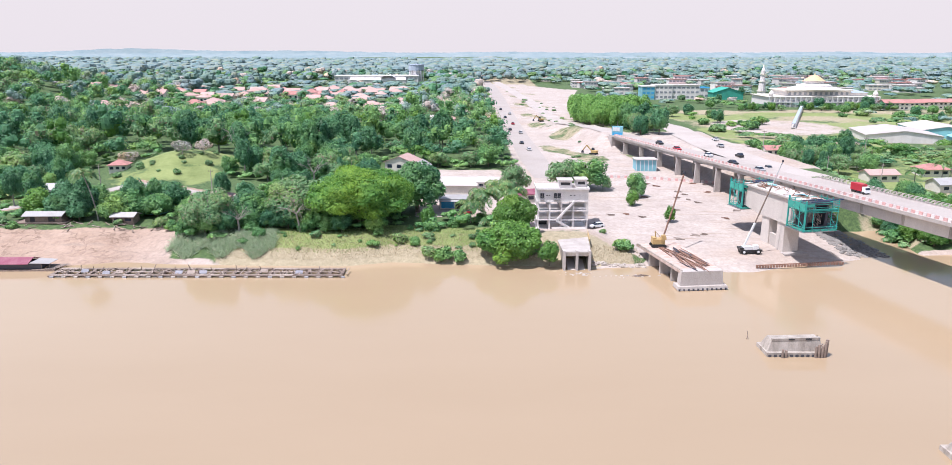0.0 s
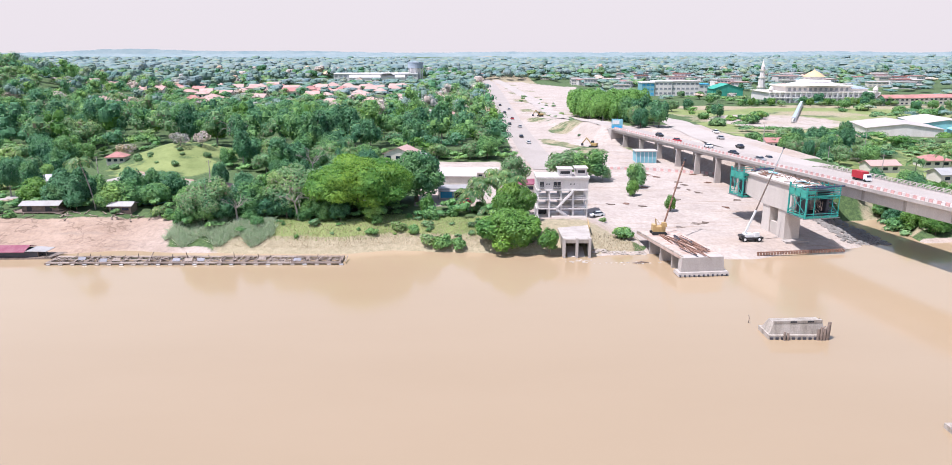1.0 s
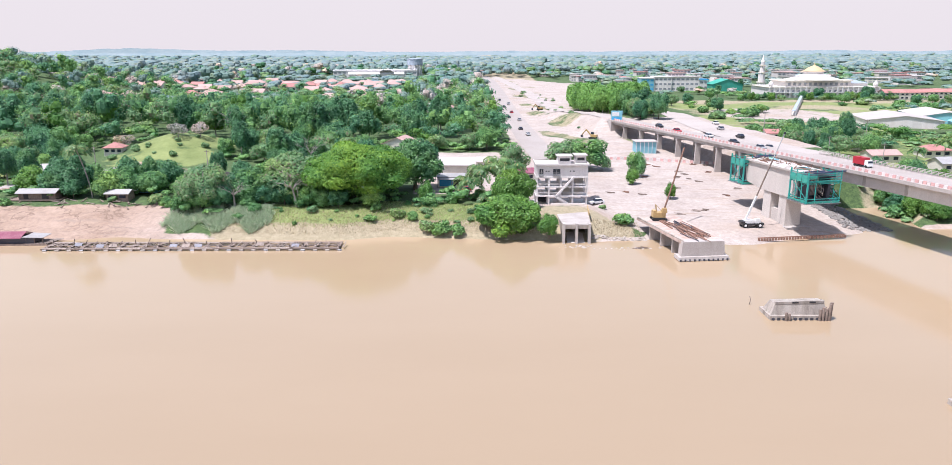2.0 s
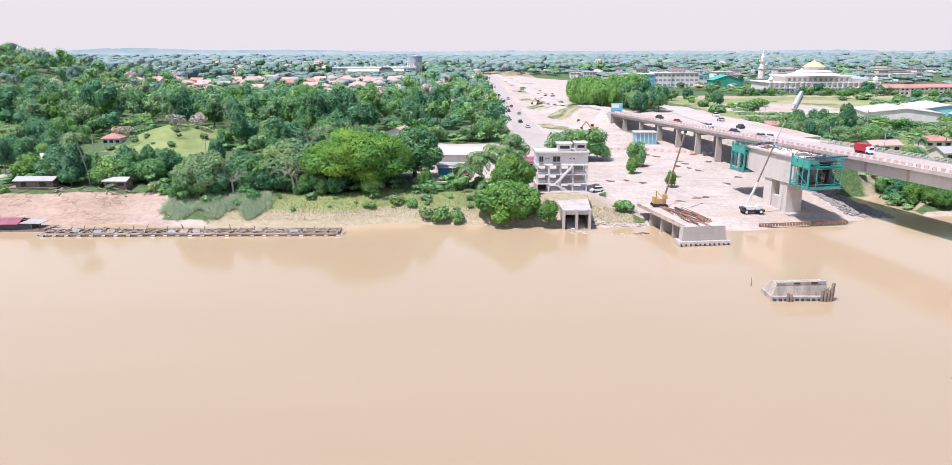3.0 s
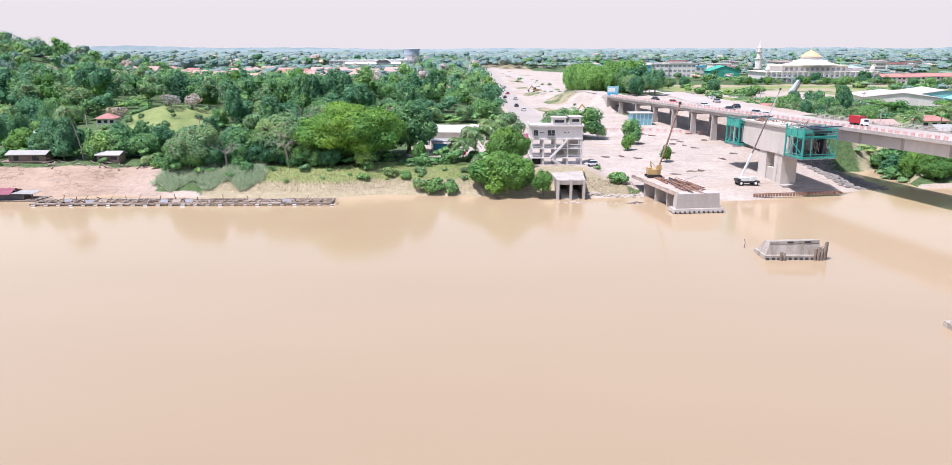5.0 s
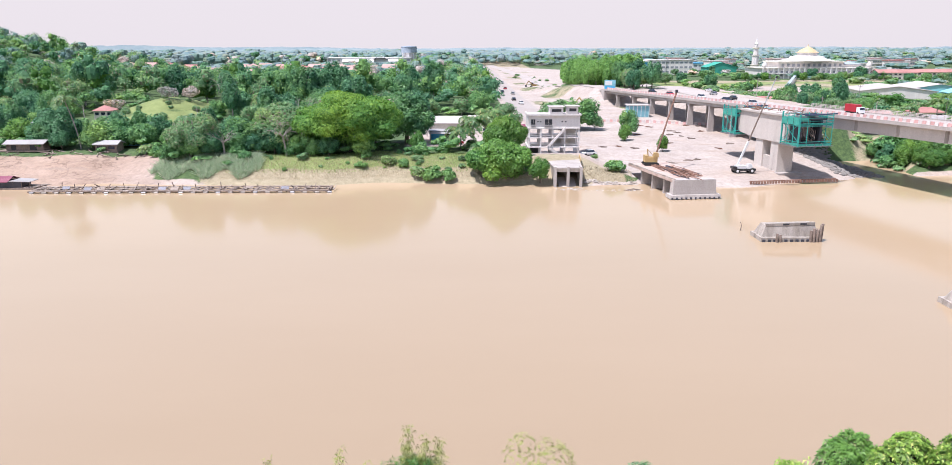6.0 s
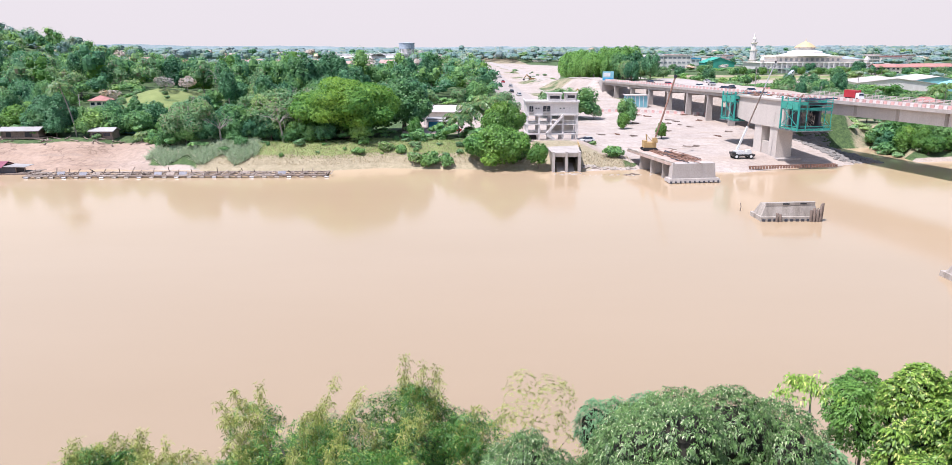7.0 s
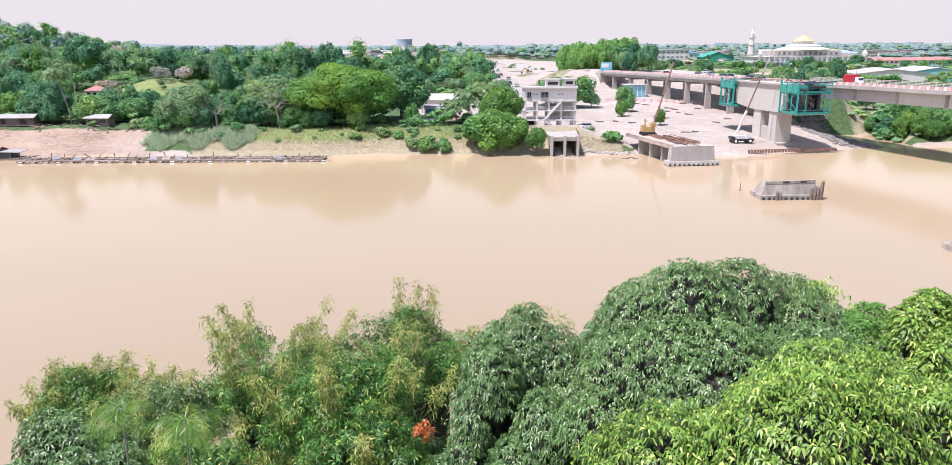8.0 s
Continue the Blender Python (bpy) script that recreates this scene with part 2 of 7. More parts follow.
LEAF_MID = foliage("forest_leaves", (0.035, 0.125, 0.05), (0.25, 0.45, 0.15), None, 0.55, 0.12)
LEAF_OLIVE = foliage("olive_leaves", (0.07, 0.165, 0.075), (0.275, 0.45, 0.20), (0.28, 0.25, 0.17), 0.6, 0.12)
LEAF_PALM = foliage("palm_leaves", (0.05, 0.13, 0.045), (0.20, 0.33, 0.11), (0.34, 0.32, 0.14), 0.4, 0.5)
LEAF_FROND = foliage("young_palm_leaves", (0.03, 0.10, 0.015), (0.19, 0.35, 0.05), (0.34, 0.38, 0.10), 0.4, 0.5, 0.3, False)
LEAF_GREY = foliage("reed_leaves", (0.30, 0.40, 0.25), (0.58, 0.66, 0.47), (0.66, 0.60, 0.48), 0.6, 0.4, 0.5, False)
LEAF_BANK = foliage("bank_grass_leaves", (0.20, 0.28, 0.09), (0.42, 0.52, 0.22), (0.55, 0.48, 0.32), 0.7, 0.2, 0.5, False)
LEAF_DRY = foliage("dry_grass", (0.36, 0.29, 0.20), (0.58, 0.48, 0.36), None, 0.8, 0.3, 0.5, False)
LEAF_RED = foliage("orange_blossom", (0.45, 0.10, 0.03), (0.65, 0.2, 0.06), None, 0.6, 0.5)
# distance haze is mixed into these two leaf colours, paler and bluer
LEAF_FAR = foliage("haze_tinted_far_leaves", (0.16, 0.25, 0.22), (0.25, 0.35, 0.315), None, 0.9, 0.02, 0.25)
LEAF_HORIZON = foliage("haze_tinted_horizon_leaves", (0.22, 0.29, 0.30), (0.28, 0.35, 0.36), None, 0.9, 0.01, 0.25)
LEAF_BARE = foliage("leafless_twigs", (0.36, 0.29, 0.26), (0.58, 0.49, 0.45), None, 0.9, 0.3, 0.1)


# ---- mesh helpers ----
class Shape:
    """Vertices and faces of one part, put together from simple solids."""

    def __init__(self):
        self.v, self.f = [], []

    def add(self, v, f):
        o = len(self.v)
        self.v += [tuple(p) for p in v]
        self.f += [tuple(i + o for i in q) for q in f]
        return self

    def hexa(self, low, top):
        return self.add([*low, *top], [(3, 2, 1, 0), (4, 5, 6, 7), (0, 1, 5, 4), (1, 2, 6, 5), (2, 3, 7, 6), (3, 0, 4, 7)])

    def box(self, x0, x1, y0, y1, z0, z1):
        q = ((x0, y0), (x1, y0), (x1, y1), (x0, y1))
        return self.hexa([(x, y, z0) for x, y in q], [(x, y, z1) for x, y in q])

    def beam(self, p, q, w, h=None):
        p, q = Vector(p), Vector(q)
        d = (q - p).normalized()
        s = d.cross(Vector((0, 0, 1)))
        s = (s if s.length > 0.01 else Vector((1, 0, 0))).normalized()
        u = s.cross(d).normalized()
        s, u = s * w / 2, u * (h or w) / 2
        return self.hexa([p - s - u, p + s - u, q + s - u, q - s - u], [p - s + u, p + s + u, q + s + u, q - s + u])

    def cyl(self, p, q, r0, r1=None, n=8):
        p, q = Vector(p), Vector(q)
        r1 = r0 if r1 is None else r1
        d = (q - p).normalized()
        s = d.orthogonal().normalized()
        u = d.cross(s)
        ring = [(math.cos(2 * math.pi * i / n), math.sin(2 * math.pi * i / n)) for i in range(n)]
        v = [p + (s * c + u * k) * r0 for c, k in ring] + [q + (s * c + u * k) * r1 for c, k in ring]
        f = [(i, (i + 1) % n, n + (i + 1) % n, n + i) for i in range(n)]
        return self.add(v, f + [tuple(range(n - 1, -1, -1)), tuple(range(n, 2 * n))])

    def tube(self, pts, r0, r1, n=6):
        """One bent, tapered tube through the points."""
        pts = [Vector(p) for p in pts]
        v, f, m = [], [], len(pts)
        s = (pts[1] - pts[0]).normalized().orthogonal().normalized()
        for i, p in enumerate(pts):
            d = (pts[min(i + 1, m - 1)] - pts[max(i - 1, 0)]).normalized()
            s = (s - d * s.dot(d)).normalized()
            u = d.cross(s)
            r = r0 + (r1 - r0) * i / (m - 1)
            v += [p + (s * math.cos(2 * math.pi * k / n) + u * math.sin(2 * math.pi * k / n)) * r for k in range(n)]
        for i in range(m - 1):
            f += [(i * n + k, i * n + (k + 1) % n, (i + 1) * n + (k + 1) % n, (i + 1) * n + k) for k in range(n)]
        return self.add(v, f + [tuple(range(n - 1, -1, -1)), tuple(range((m - 1) * n, m * n))])

    def prism(self, pts, z0, z1):
        n = len(pts)
        return self.add([(x, y, z0) for x, y in pts] + [(x, y, z1) for x, y in pts],
                        [tuple(range(n - 1, -1, -1)), tuple(range(n, 2 * n))] + [(i, (i + 1) % n, n + (i + 1) % n, n + i) for i in range(n)])

    def slab(self, pts, y0, y1):
        """A profile in x and z drawn out along y."""
        n = len(pts)
        return self.add([(x, y0, z) for x, z in pts] + [(x, y1, z) for x, z in pts],
                        [tuple(range(n)), tuple(range(2 * n - 1, n - 1, -1))] + [(i, n + i, n + (i + 1) % n, (i + 1) % n) for i in range(n)])

    def lathe(self, profile, n=16, c=(0, 0)):
        v, f = [], []
        for r, z in profile:
            v += [(c[0] + r * math.cos(2 * math.pi * i / n), c[1] + r * math.sin(2 * math.pi * i / n), z) for i in range(n)]
        for k in range(len(profile) - 1):
            f += [(k * n + i, k * n + (i + 1) % n, (k + 1) * n + (i + 1) % n, (k + 1) * n + i) for i in range(n)]
        return self.add(v, f)

    def gable(self, x0, x1, y0, y1, z, rise, thick=0.2, over=0.5, along="x"):
        """A pitched roof with its ridge along x or y."""
        if along == "x":
            ym = (y0 + y1) / 2
            for a, s in ((y0 - over, 1), (y1 + over, -1)):
                zz = z - rise * over / (ym - y0)
                self.hexa([(x0 - over, a, zz), (x1 + over, a, zz), (x1 + over, ym, z + rise), (x0 - over, ym, z + rise)],
                          [(x0 - over, a, zz + thick), (x1 + over, a, zz + thick), (x1 + over, ym, z + rise + thick), (x0 - over, ym, z + rise + thick)])
        else:
            xm = (x0 + x1) / 2
            for a in (x0 - over, x1 + over):
                zz = z - rise * over / (xm - x0)
                self.hexa([(a, y0 - over, zz), (xm, y0 - over, z + rise), (xm, y1 + over, z + rise), (a, y1 + over, zz)],
                          [(a, y0 - over, zz + thick), (xm, y0 - over, z + rise + thick), (xm, y1 + over, z + rise + thick), (a, y1 + over, zz + thick)])
        return self

    def hip(self, x0, x1, y0, y1, z, rise, over=0.6, thick=0.15):
        x0, x1, y0, y1 = x0 - over, x1 + over, y0 - over, y1 + over
        r = min(x1 - x0, y1 - y0) / 2
        if x1 - x0 >= y1 - y0:
            a, b = (x0 + r, (y0 + y1) / 2), (x1 - r + 0.01, (y0 + y1) / 2)
        else:
            a, b = ((x0 + x1) / 2, y0 + r), ((x0 + x1) / 2, y1 - r + 0.01)
        base = [(x0, y0), (x1, y0), (x1, y1), (x0, y1)]
        v = [(x, y, z - thick) for x, y in base] + [(x, y, z) for x, y in base] + [(*a, z + rise), (*b, z + rise)]
        f = [(3, 2, 1, 0), (0, 1, 5, 4), (1, 2, 6, 5), (2, 3, 7, 6), (3, 0, 4, 7)]
        f += [(4, 5, 9, 8), (5, 6, 9), (6, 7, 8, 9), (7, 4, 8)] if x1 - x0 >= y1 - y0 else [(4, 5, 8), (5, 6, 9, 8), (6, 7, 9), (7, 4, 8, 9)]
        return self.add(v, f)

    def mesh(self, name, material):
        me = bpy.data.meshes.new(name)
        me.from_pydata(self.v, [], self.f)
        me.materials.append(material)
        return me


def part(name, shape, material, parent=None, label=""):
    me = shape if isinstance(shape, bpy.types.Mesh) else shape.mesh(name, material)
    ob = new(name, me)
    if parent:
        ob.parent = parent
    return tagged(ob, label)


def thing(name, label, category, m=None, group="", kind=""):
    ob = new(name)
    ob.empty_display_size = 0.5
    if m is not None:
        ob.matrix_basis = m
    return tagged(ob, label, category, group, kind)


def quads(name, v, material, smooth=False):
    """A mesh of separate four-cornered faces from an array (faces, 4, 3)."""
    n = len(v)
    me = bpy.data.meshes.new(name)
    me.vertices.add(n * 4)
    me.vertices.foreach_set("co", np.ascontiguousarray(v, np.float32).ravel())
    me.loops.add(n * 4)
    me.loops.foreach_set("vertex_index", np.arange(n * 4, dtype=np.int32))
    me.polygons.add(n)
    me.polygons.foreach_set("loop_start", np.arange(0, n * 4, 4, dtype=np.int32))
    me.polygons.foreach_set("loop_total", np.full(n, 4, np.int32))
    me.materials.append(material)
    me.update(calc_edges=True)
    return me


def unit(a):
    return a / np.maximum(np.linalg.norm(a, axis=-1, keepdims=True), 1e-9)


def leaves(c, nrm, length, width, rng, droop=0.0):
    """Diamond-shaped leaves at the points c, lying across the normals nrm."""
    n = len(c)
    nrm = unit(nrm + rng.normal(0, 0.36, (n, 3)))
    t = rng.normal(size=(n, 3))
    t[:, 2] -= droop
    t = unit(t - nrm * (t * nrm).sum(1, keepdims=True))
    s = np.cross(nrm, t)
    k = rng.uniform(0.7, 1.3, (n, 1))
    a, b = t * length * k / 2, s * width * k / 2
    return np.stack([c - a, c + b - a * 0.1, c + a, c - b - a * 0.1], 1)


def ball(k=4):
    """A ball of four-cornered faces, (faces, 4, 3), radius 1."""
    out = []
    g = np.linspace(-1, 1, k + 1)
    for axis in range(3):
        for sgn in (-1, 1):
            for i in range(k):
                for j in range(k):
                    q = []
                    for a, b in ((i, j), (i + 1, j), (i + 1, j + 1), (i, j + 1)):
                        p = [0, 0, 0]
                        p[axis], p[(axis + 1) % 3], p[(axis + 2) % 3] = sgn, g[a] * sgn, g[b]
                        q.append(p)
                    out.append(q)
    return unit(np.array(out, float))


BALL = {k: ball(k) for k in (2, 3, 4)}


def lobes_of(rng, rx, ry, rz, n, size=0.42, flat=0.0):
    """Lobes (centres, radii) of a crown that fills an ellipsoid."""
    d = unit(rng.normal(size=(n, 3)))
    d[:, 2] = np.abs(d[:, 2]) * (1 - flat) + rng.uniform(-0.85, 0.25, n) * (1 - 0.5 * flat)
    d = unit(d)
    k = rng.uniform(0.45, 0.72, (n, 1))
    c = d * k * np.array([rx, ry, rz])
    r = rng.uniform(0.75, 1.25, (n, 1)) * size * np.array([rx, ry, rz * (1 - 0.3 * flat)])
    return np.vstack([c, [[0, 0, 0]]]), np.vstack([r, [[rx * 0.62, ry * 0.62, rz * 0.62]]])


def crown(name, material, lobes, n, length, width, rng, droop=0.3, fill=0.7, k=2, low=-0.8, up=0.55):
    """Leaves spread over the outside of lobes, and an inner mass of the same leaves."""
    c, r = lobes
    area = (r[:, 0] * r[:, 1] + r[:, 0] * r[:, 2] + r[:, 1] * r[:, 2])
    pick = rng.choice(len(c), n * 2, p=area / area.sum())
    d = unit(rng.normal(size=(n * 2, 3)))
    p = c[pick] + d * r[pick] * rng.uniform(0.93, 1.07, (n * 2, 1))
    inside = np.zeros(n * 2, bool)
    for i in range(len(c)):
        inside |= ((((p - c[i]) / r[i]) ** 2).sum(1) < 0.8) & (pick != i)
    keep = ~inside & (d[:, 2] > low)
    p, d = p[keep][:n], d[keep][:n]
    q = [leaves(p, d + np.array([0, 0, up]), length, width, rng, droop)]
    inner = c[pick[keep][:n // 3]] * 0.12 + p[:n // 3] * 0.88
    q.append(leaves(inner, d[:n // 3], length * 1.5, width * 1.5, rng, droop))
    if fill:
        b = BALL[k]
        for i in range(len(c)):
            wob = 1 + 0.16 * np.sin(b @ np.array([5.1, 3.7, 4.3]) + i)[..., None]
            q.append(b * wob * r[i] * fill + c[i])
    return quads(name, np.concatenate(q), material)


def limbs(rng, height, r, top, n=5, lean=0.0):
    """A tapered trunk with limbs that reach into the crown."""
    s = Shape()
    fork = height * 0.34
    pts = [(0, 0, -0.6), (lean * 0.3, 0, fork * 0.5), (lean * 0.7, 0.1, fork), (lean, 0, height * 0.72)]
    s.tube(pts, r, r * 0.45, 8)
    for i in range(n):
        a = 2 * math.pi * (i + rng.uniform(-0.3, 0.3)) / n
        z = fork * rng.uniform(0.75, 1.3)
        e = (lean + math.cos(a) * top * 0.6, math.sin(a) * top * 0.6, height * rng.uniform(0.55, 0.74))
        m = (lean * 0.7 + math.cos(a) * top * 0.25, math.sin(a) * top * 0.25, (z + e[2]) / 2)
        s.tube([(lean * 0.7, 0.05, z), m, e], r * 0.5, r * 0.15, 6)
    return s


# ---- ground and river ----
def step(a, b, v):
    k = np.clip((v - a) / (b - a), 0, 1)
    return k * k * (3 - 2 * k)


def far_shore(x):
    return np.interp(x, [-900, -101, -90, -77, -34, -21, -6, 18, 29, 42, 50, 61, 68, 80, 94, 99, 103, 118, 130, 300, 900],
                     [160, 176, 179, 177, 175, 179, 177, 175, 173, 175, 176, 170, 170, 176, 179, 181, 185, 185, 186, 190, 200])


def ripple(x, y, s):
    return (np.sin(x * 0.9 / s + 1.3 * np.sin(y * 0.7 / s)) + np.sin(y * 1.1 / s + 1.7 * np.sin(x * 0.5 / s + 2)) + np.sin((x + y) * 0.63 / s)) / 3


def deck_left(y):
    """The left edge of the old bridge."""
    return 138.4 - 0.228 * y


def embankment_right(y):
    return np.interp(y, [205, 226, 248, 290, 330, 440], [110, 113, 115, 112, 106, 112])


def height(x, y):
    x, y = np.asarray(x, float), np.asarray(y, float)
    d = y - far_shore(x)
    inland = np.interp(y, [180, 230, 270, 300, 450, 700, 1200, 2500, 4800], [5, 5.2, 6, 7.5, 8.2, 9, 9, 8, 6])
    wide = np.interp(x, [-300, -85, -70, 20, 34, 60, 100, 112, 130], [22, 22, 11, 11, 22, 70, 60, 22, 16])
    h = inland * np.clip(d / wide, 0, 1) ** 0.8
    site = step(30, 40, x) * (1 - step(96, 104, x))
    h = h * (1 - site) + site * np.interp(d, [0, 6, 14, 40, 80, 125, 300], [0, 1.5, 2.0, 3.4, 5.0, 7.0, 8.2])
    h = np.where(d < 0, np.maximum(d * 0.25, -2.5), h)
    # the creek under the bridge
    cx = np.interp(y, [175, 190, 206, 232, 250], [107, 109, 113, 117, 118])
    half = np.interp(y, [175, 186, 206, 236], [8, 7.5, 8, 3])
    side = np.clip((np.abs(x - cx) - half) / 11, 0, 1)
    h = np.where((y > 170) & (y < 245) & (d > -12), np.minimum(h, -0.8 + side * 9.5), h)
    # the road embankment behind the bridge
    xl, xr = deck_left(y) + 17.5, embankment_right(y)
    m = np.clip((x - xl + 7) / 7, 0, 1) * np.clip((xr + 13 - x) / 12, 0, 1) * step(208, 226, y) * (1 - step(350, 470, y))
    h = h + np.maximum(13.7 - h, 0) * m
    m = np.clip((x - deck_left(y) + 9) / 8, 0, 1) * np.clip((deck_left(y) + 20 - x) / 8, 0, 1) * step(330, 342, y) * (1 - step(350, 470, y))
    h = h + np.maximum(14.0 - h, 0) * m
    # the grassy knoll, the wooded hill and the low swells inland
    h = h + 7.5 * np.exp(-((x + 114) / 18) ** 2 - ((y - 283) / 22) ** 2)
    h = h + 36 * np.exp(-0.5 * ((x + 392) / 85) ** 2 - 0.5 * ((y - 480) / 110) ** 2)
    h = h + 1.5 * np.exp(-0.5 * ((x + 165) / 85) ** 2 - 0.5 * ((y - 665) / 65) ** 2)
    swell = step(900, 2600, y)
    h = h + swell * 3 * ripple(x, y, 310)
    h = h + site * step(4, 10, d) * (1 - step(90, 120, d)) * 0.13 * np.clip(ripple(x, y, 2.6) + 0.4 * ripple(x, y, 1.1), -0.3, 2)
    rough = step(2, 20, d) * (1 - step(250, 270, y) * 0.5)
    h = h + 0.25 * rough * ripple(x, y, 4.0)
    bank = (1 - step(-86, -76, x)) * step(1, 5, d) * (1 - step(18, 26, d))
    h = h - bank * (0.9 * np.clip(ripple(x * 1.0 + y * 0.5, y * 0.4, 2.6) - 0.1, 0, 1) + 0.35 * np.abs(ripple(x, y * 1.7, 1.3)))
    h = h - 0.6 * (1 - step(-86, -76, x)) * step(5.5, 6.2, d + 1.2 * np.sin(x * 0.35)) * (1 - step(8, 14, d))
    ridge = step(30, 40, x) * (1 - step(56, 66, x)) * step(262, 290, y) * (1 - step(600, 700, y))
    h = h + ridge * 1.1 * np.clip(ripple(x, y, 4.2) + 0.2, 0, 1)
    pad = step(10, 15, x) * (1 - step(33, 38, x)) * step(193, 198, y) * (1 - step(213, 219, y))
    h = h + (np.minimum(h, 2.75) - h) * pad
    # the near bank
    dn = 40 + 1.5 * np.sin(x * 0.2) - y
    h = np.where(dn > 0, 7.2 * step(0, 17, dn) + np.clip(dn - 17, 0, 200) * 0.02, np.where(y < 70, np.maximum(h, np.maximum(dn * 0.3, -2.5)), h))
    return h


def bare(x, y):
    d = y - far_shore(x)
    r = (1 - step(-84, -74, x)) * (1 - step(16, 24, d)) + (1 - step(0.5, 3.0, d)) * (0.85 - 0.6 * step(-72, -60, x) * (1 - step(28, 34, x)))
    r = r + step(33, 37, x) * (1 - step(98, 108, x)) * (1 - step(290, 305, y)) * step(-2, 0.5, x - 33 - np.maximum(0, 190 - y) * 0.9)
    xl = np.interp(y, [240, 281, 462, 652, 851], [7, 17, 14, 13, 8])
    xr = np.interp(y, [255, 300, 341, 401, 462, 528, 650, 790, 900], [72, 66, 62, 60, 60, 66, 80, 107, 60])
    r = r + step(-3, 1, x - xl) * step(-3, 1, xr - x) * step(236, 252, y) * (1 - step(900, 960, y))
    r = r + step(10, 14, x) * (1 - step(34, 40, x)) * step(196, 202, y) * (1 - step(236, 246, y))
    r = r + step(-20, -17, x) * (1 - step(8, 12, x)) * step(205, 210, y) * (1 - step(246, 252, y)) * 0.9
    r = r + step(-150, -140, x) * (1 - step(-74, -70, x)) * (1 - step(4, 6, np.abs(y - np.interp(x, [-150, -137, -120, -100, -76], [212, 226, 252, 245, 234]))))
    r = r + step(-24, -18, x) * (1 - step(8, 12, x)) * step(264, 268, y) * (1 - step(280, 286, y)) * 0.85
    r = r + (1 - step(9, 14, np.hypot(x + 52, (y - 449) * 0.8))) + (1 - step(8, 13, np.hypot(x + 20, (y - 418) * 0.7)))
    r = r + step(10, 16, x) * (1 - step(34, 40, x)) * step(184, 194, y) * (1 - step(198, 204, y)) * 0.7
    xl2, xr2 = deck_left(y) + 2, embankment_right(y)
    r = r + step(-2, 2, x - xl2) * step(-2, 3, xr2 + 6 - x) * step(205, 215, y) * (1 - step(345, 360, y))
    r = r + step(100, 110, x) * (1 - step(150, 160, x)) * step(300, 310, y) * (1 - step(345, 365, y)) * 0.8
    r = r + (1 - step(30, 50, np.hypot(x - 175, (y - 430) * 0.9))) * 0.6
    patch = np.clip(ripple(x + 7, y * 0.6, 5.5) * 2.0 - 0.1, 0, 1) * step(250, 275, y) * (1 - step(60, 70, x)) * step(24, 34, x)
    # bare earth is cut here: darker ground stands in for the bridge's shade
    creek = step(188, 194, y) * (1 - step(238, 250, y)) * step(98, 101, x) * (1 - step(122, 128, x))
    return np.clip(r, 0, 1) * (1 - 0.75 * patch) * (1 - creek)


def lush(x, y):
    d = y - far_shore(x)
    g = (0.75 + 0.5 * ripple(x, y, 3.0)) * np.exp(-((x + 113) / 21) ** 4 - ((y - 276) / 28) ** 4)
    g = g + step(-64, -58, x) * (1 - step(4, 8, x)) * step(4, 7, d) * (1 - step(16, 22, d)) * 0.75
    g = g + step(118, 130, x) * step(235, 250, y) * (1 - step(515, 530, y)) * (0.55 + 0.3 * ripple(x, y, 12))
    g = g + (1 - step(-150, -140, x)) * step(225, 235, y) * (1 - step(250, 262, y)) * 0.9
    return np.clip(g, 0, 1)


def dry(x, y):
    d = y - far_shore(x)
    g = step(-70, -62, x) * (1 - step(38, 42, x)) * step(-2, 0, d) * (1 - step(8, 14 + 14 * step(10, 20, x), d)) * 0.95
    g = g + step(118, 130, x) * step(330, 360, y) * (1 - step(530, 560, y)) * (0.6 + 0.3 * ripple(x + 40, y, 9)) + step(110, 118, x) * step(188, 192, y) * (1 - step(240, 250, y)) * 0.5
    # beyond 800 m the dry tone also pales the ground, for distance haze
    return np.clip(g + 0.3 * step(800, 1100, y) + 0.5 * step(10, 16, x) * step(250, 275, y) * (1 - step(70, 80, x)), 0, 1)


def lines(spans):
    out = []
    for a, b, s in spans:
        out += list(np.linspace(a, b, max(2, int(round((b - a) / s)) + 1))[:-1])
    return np.array(out + [spans[-1][1]])


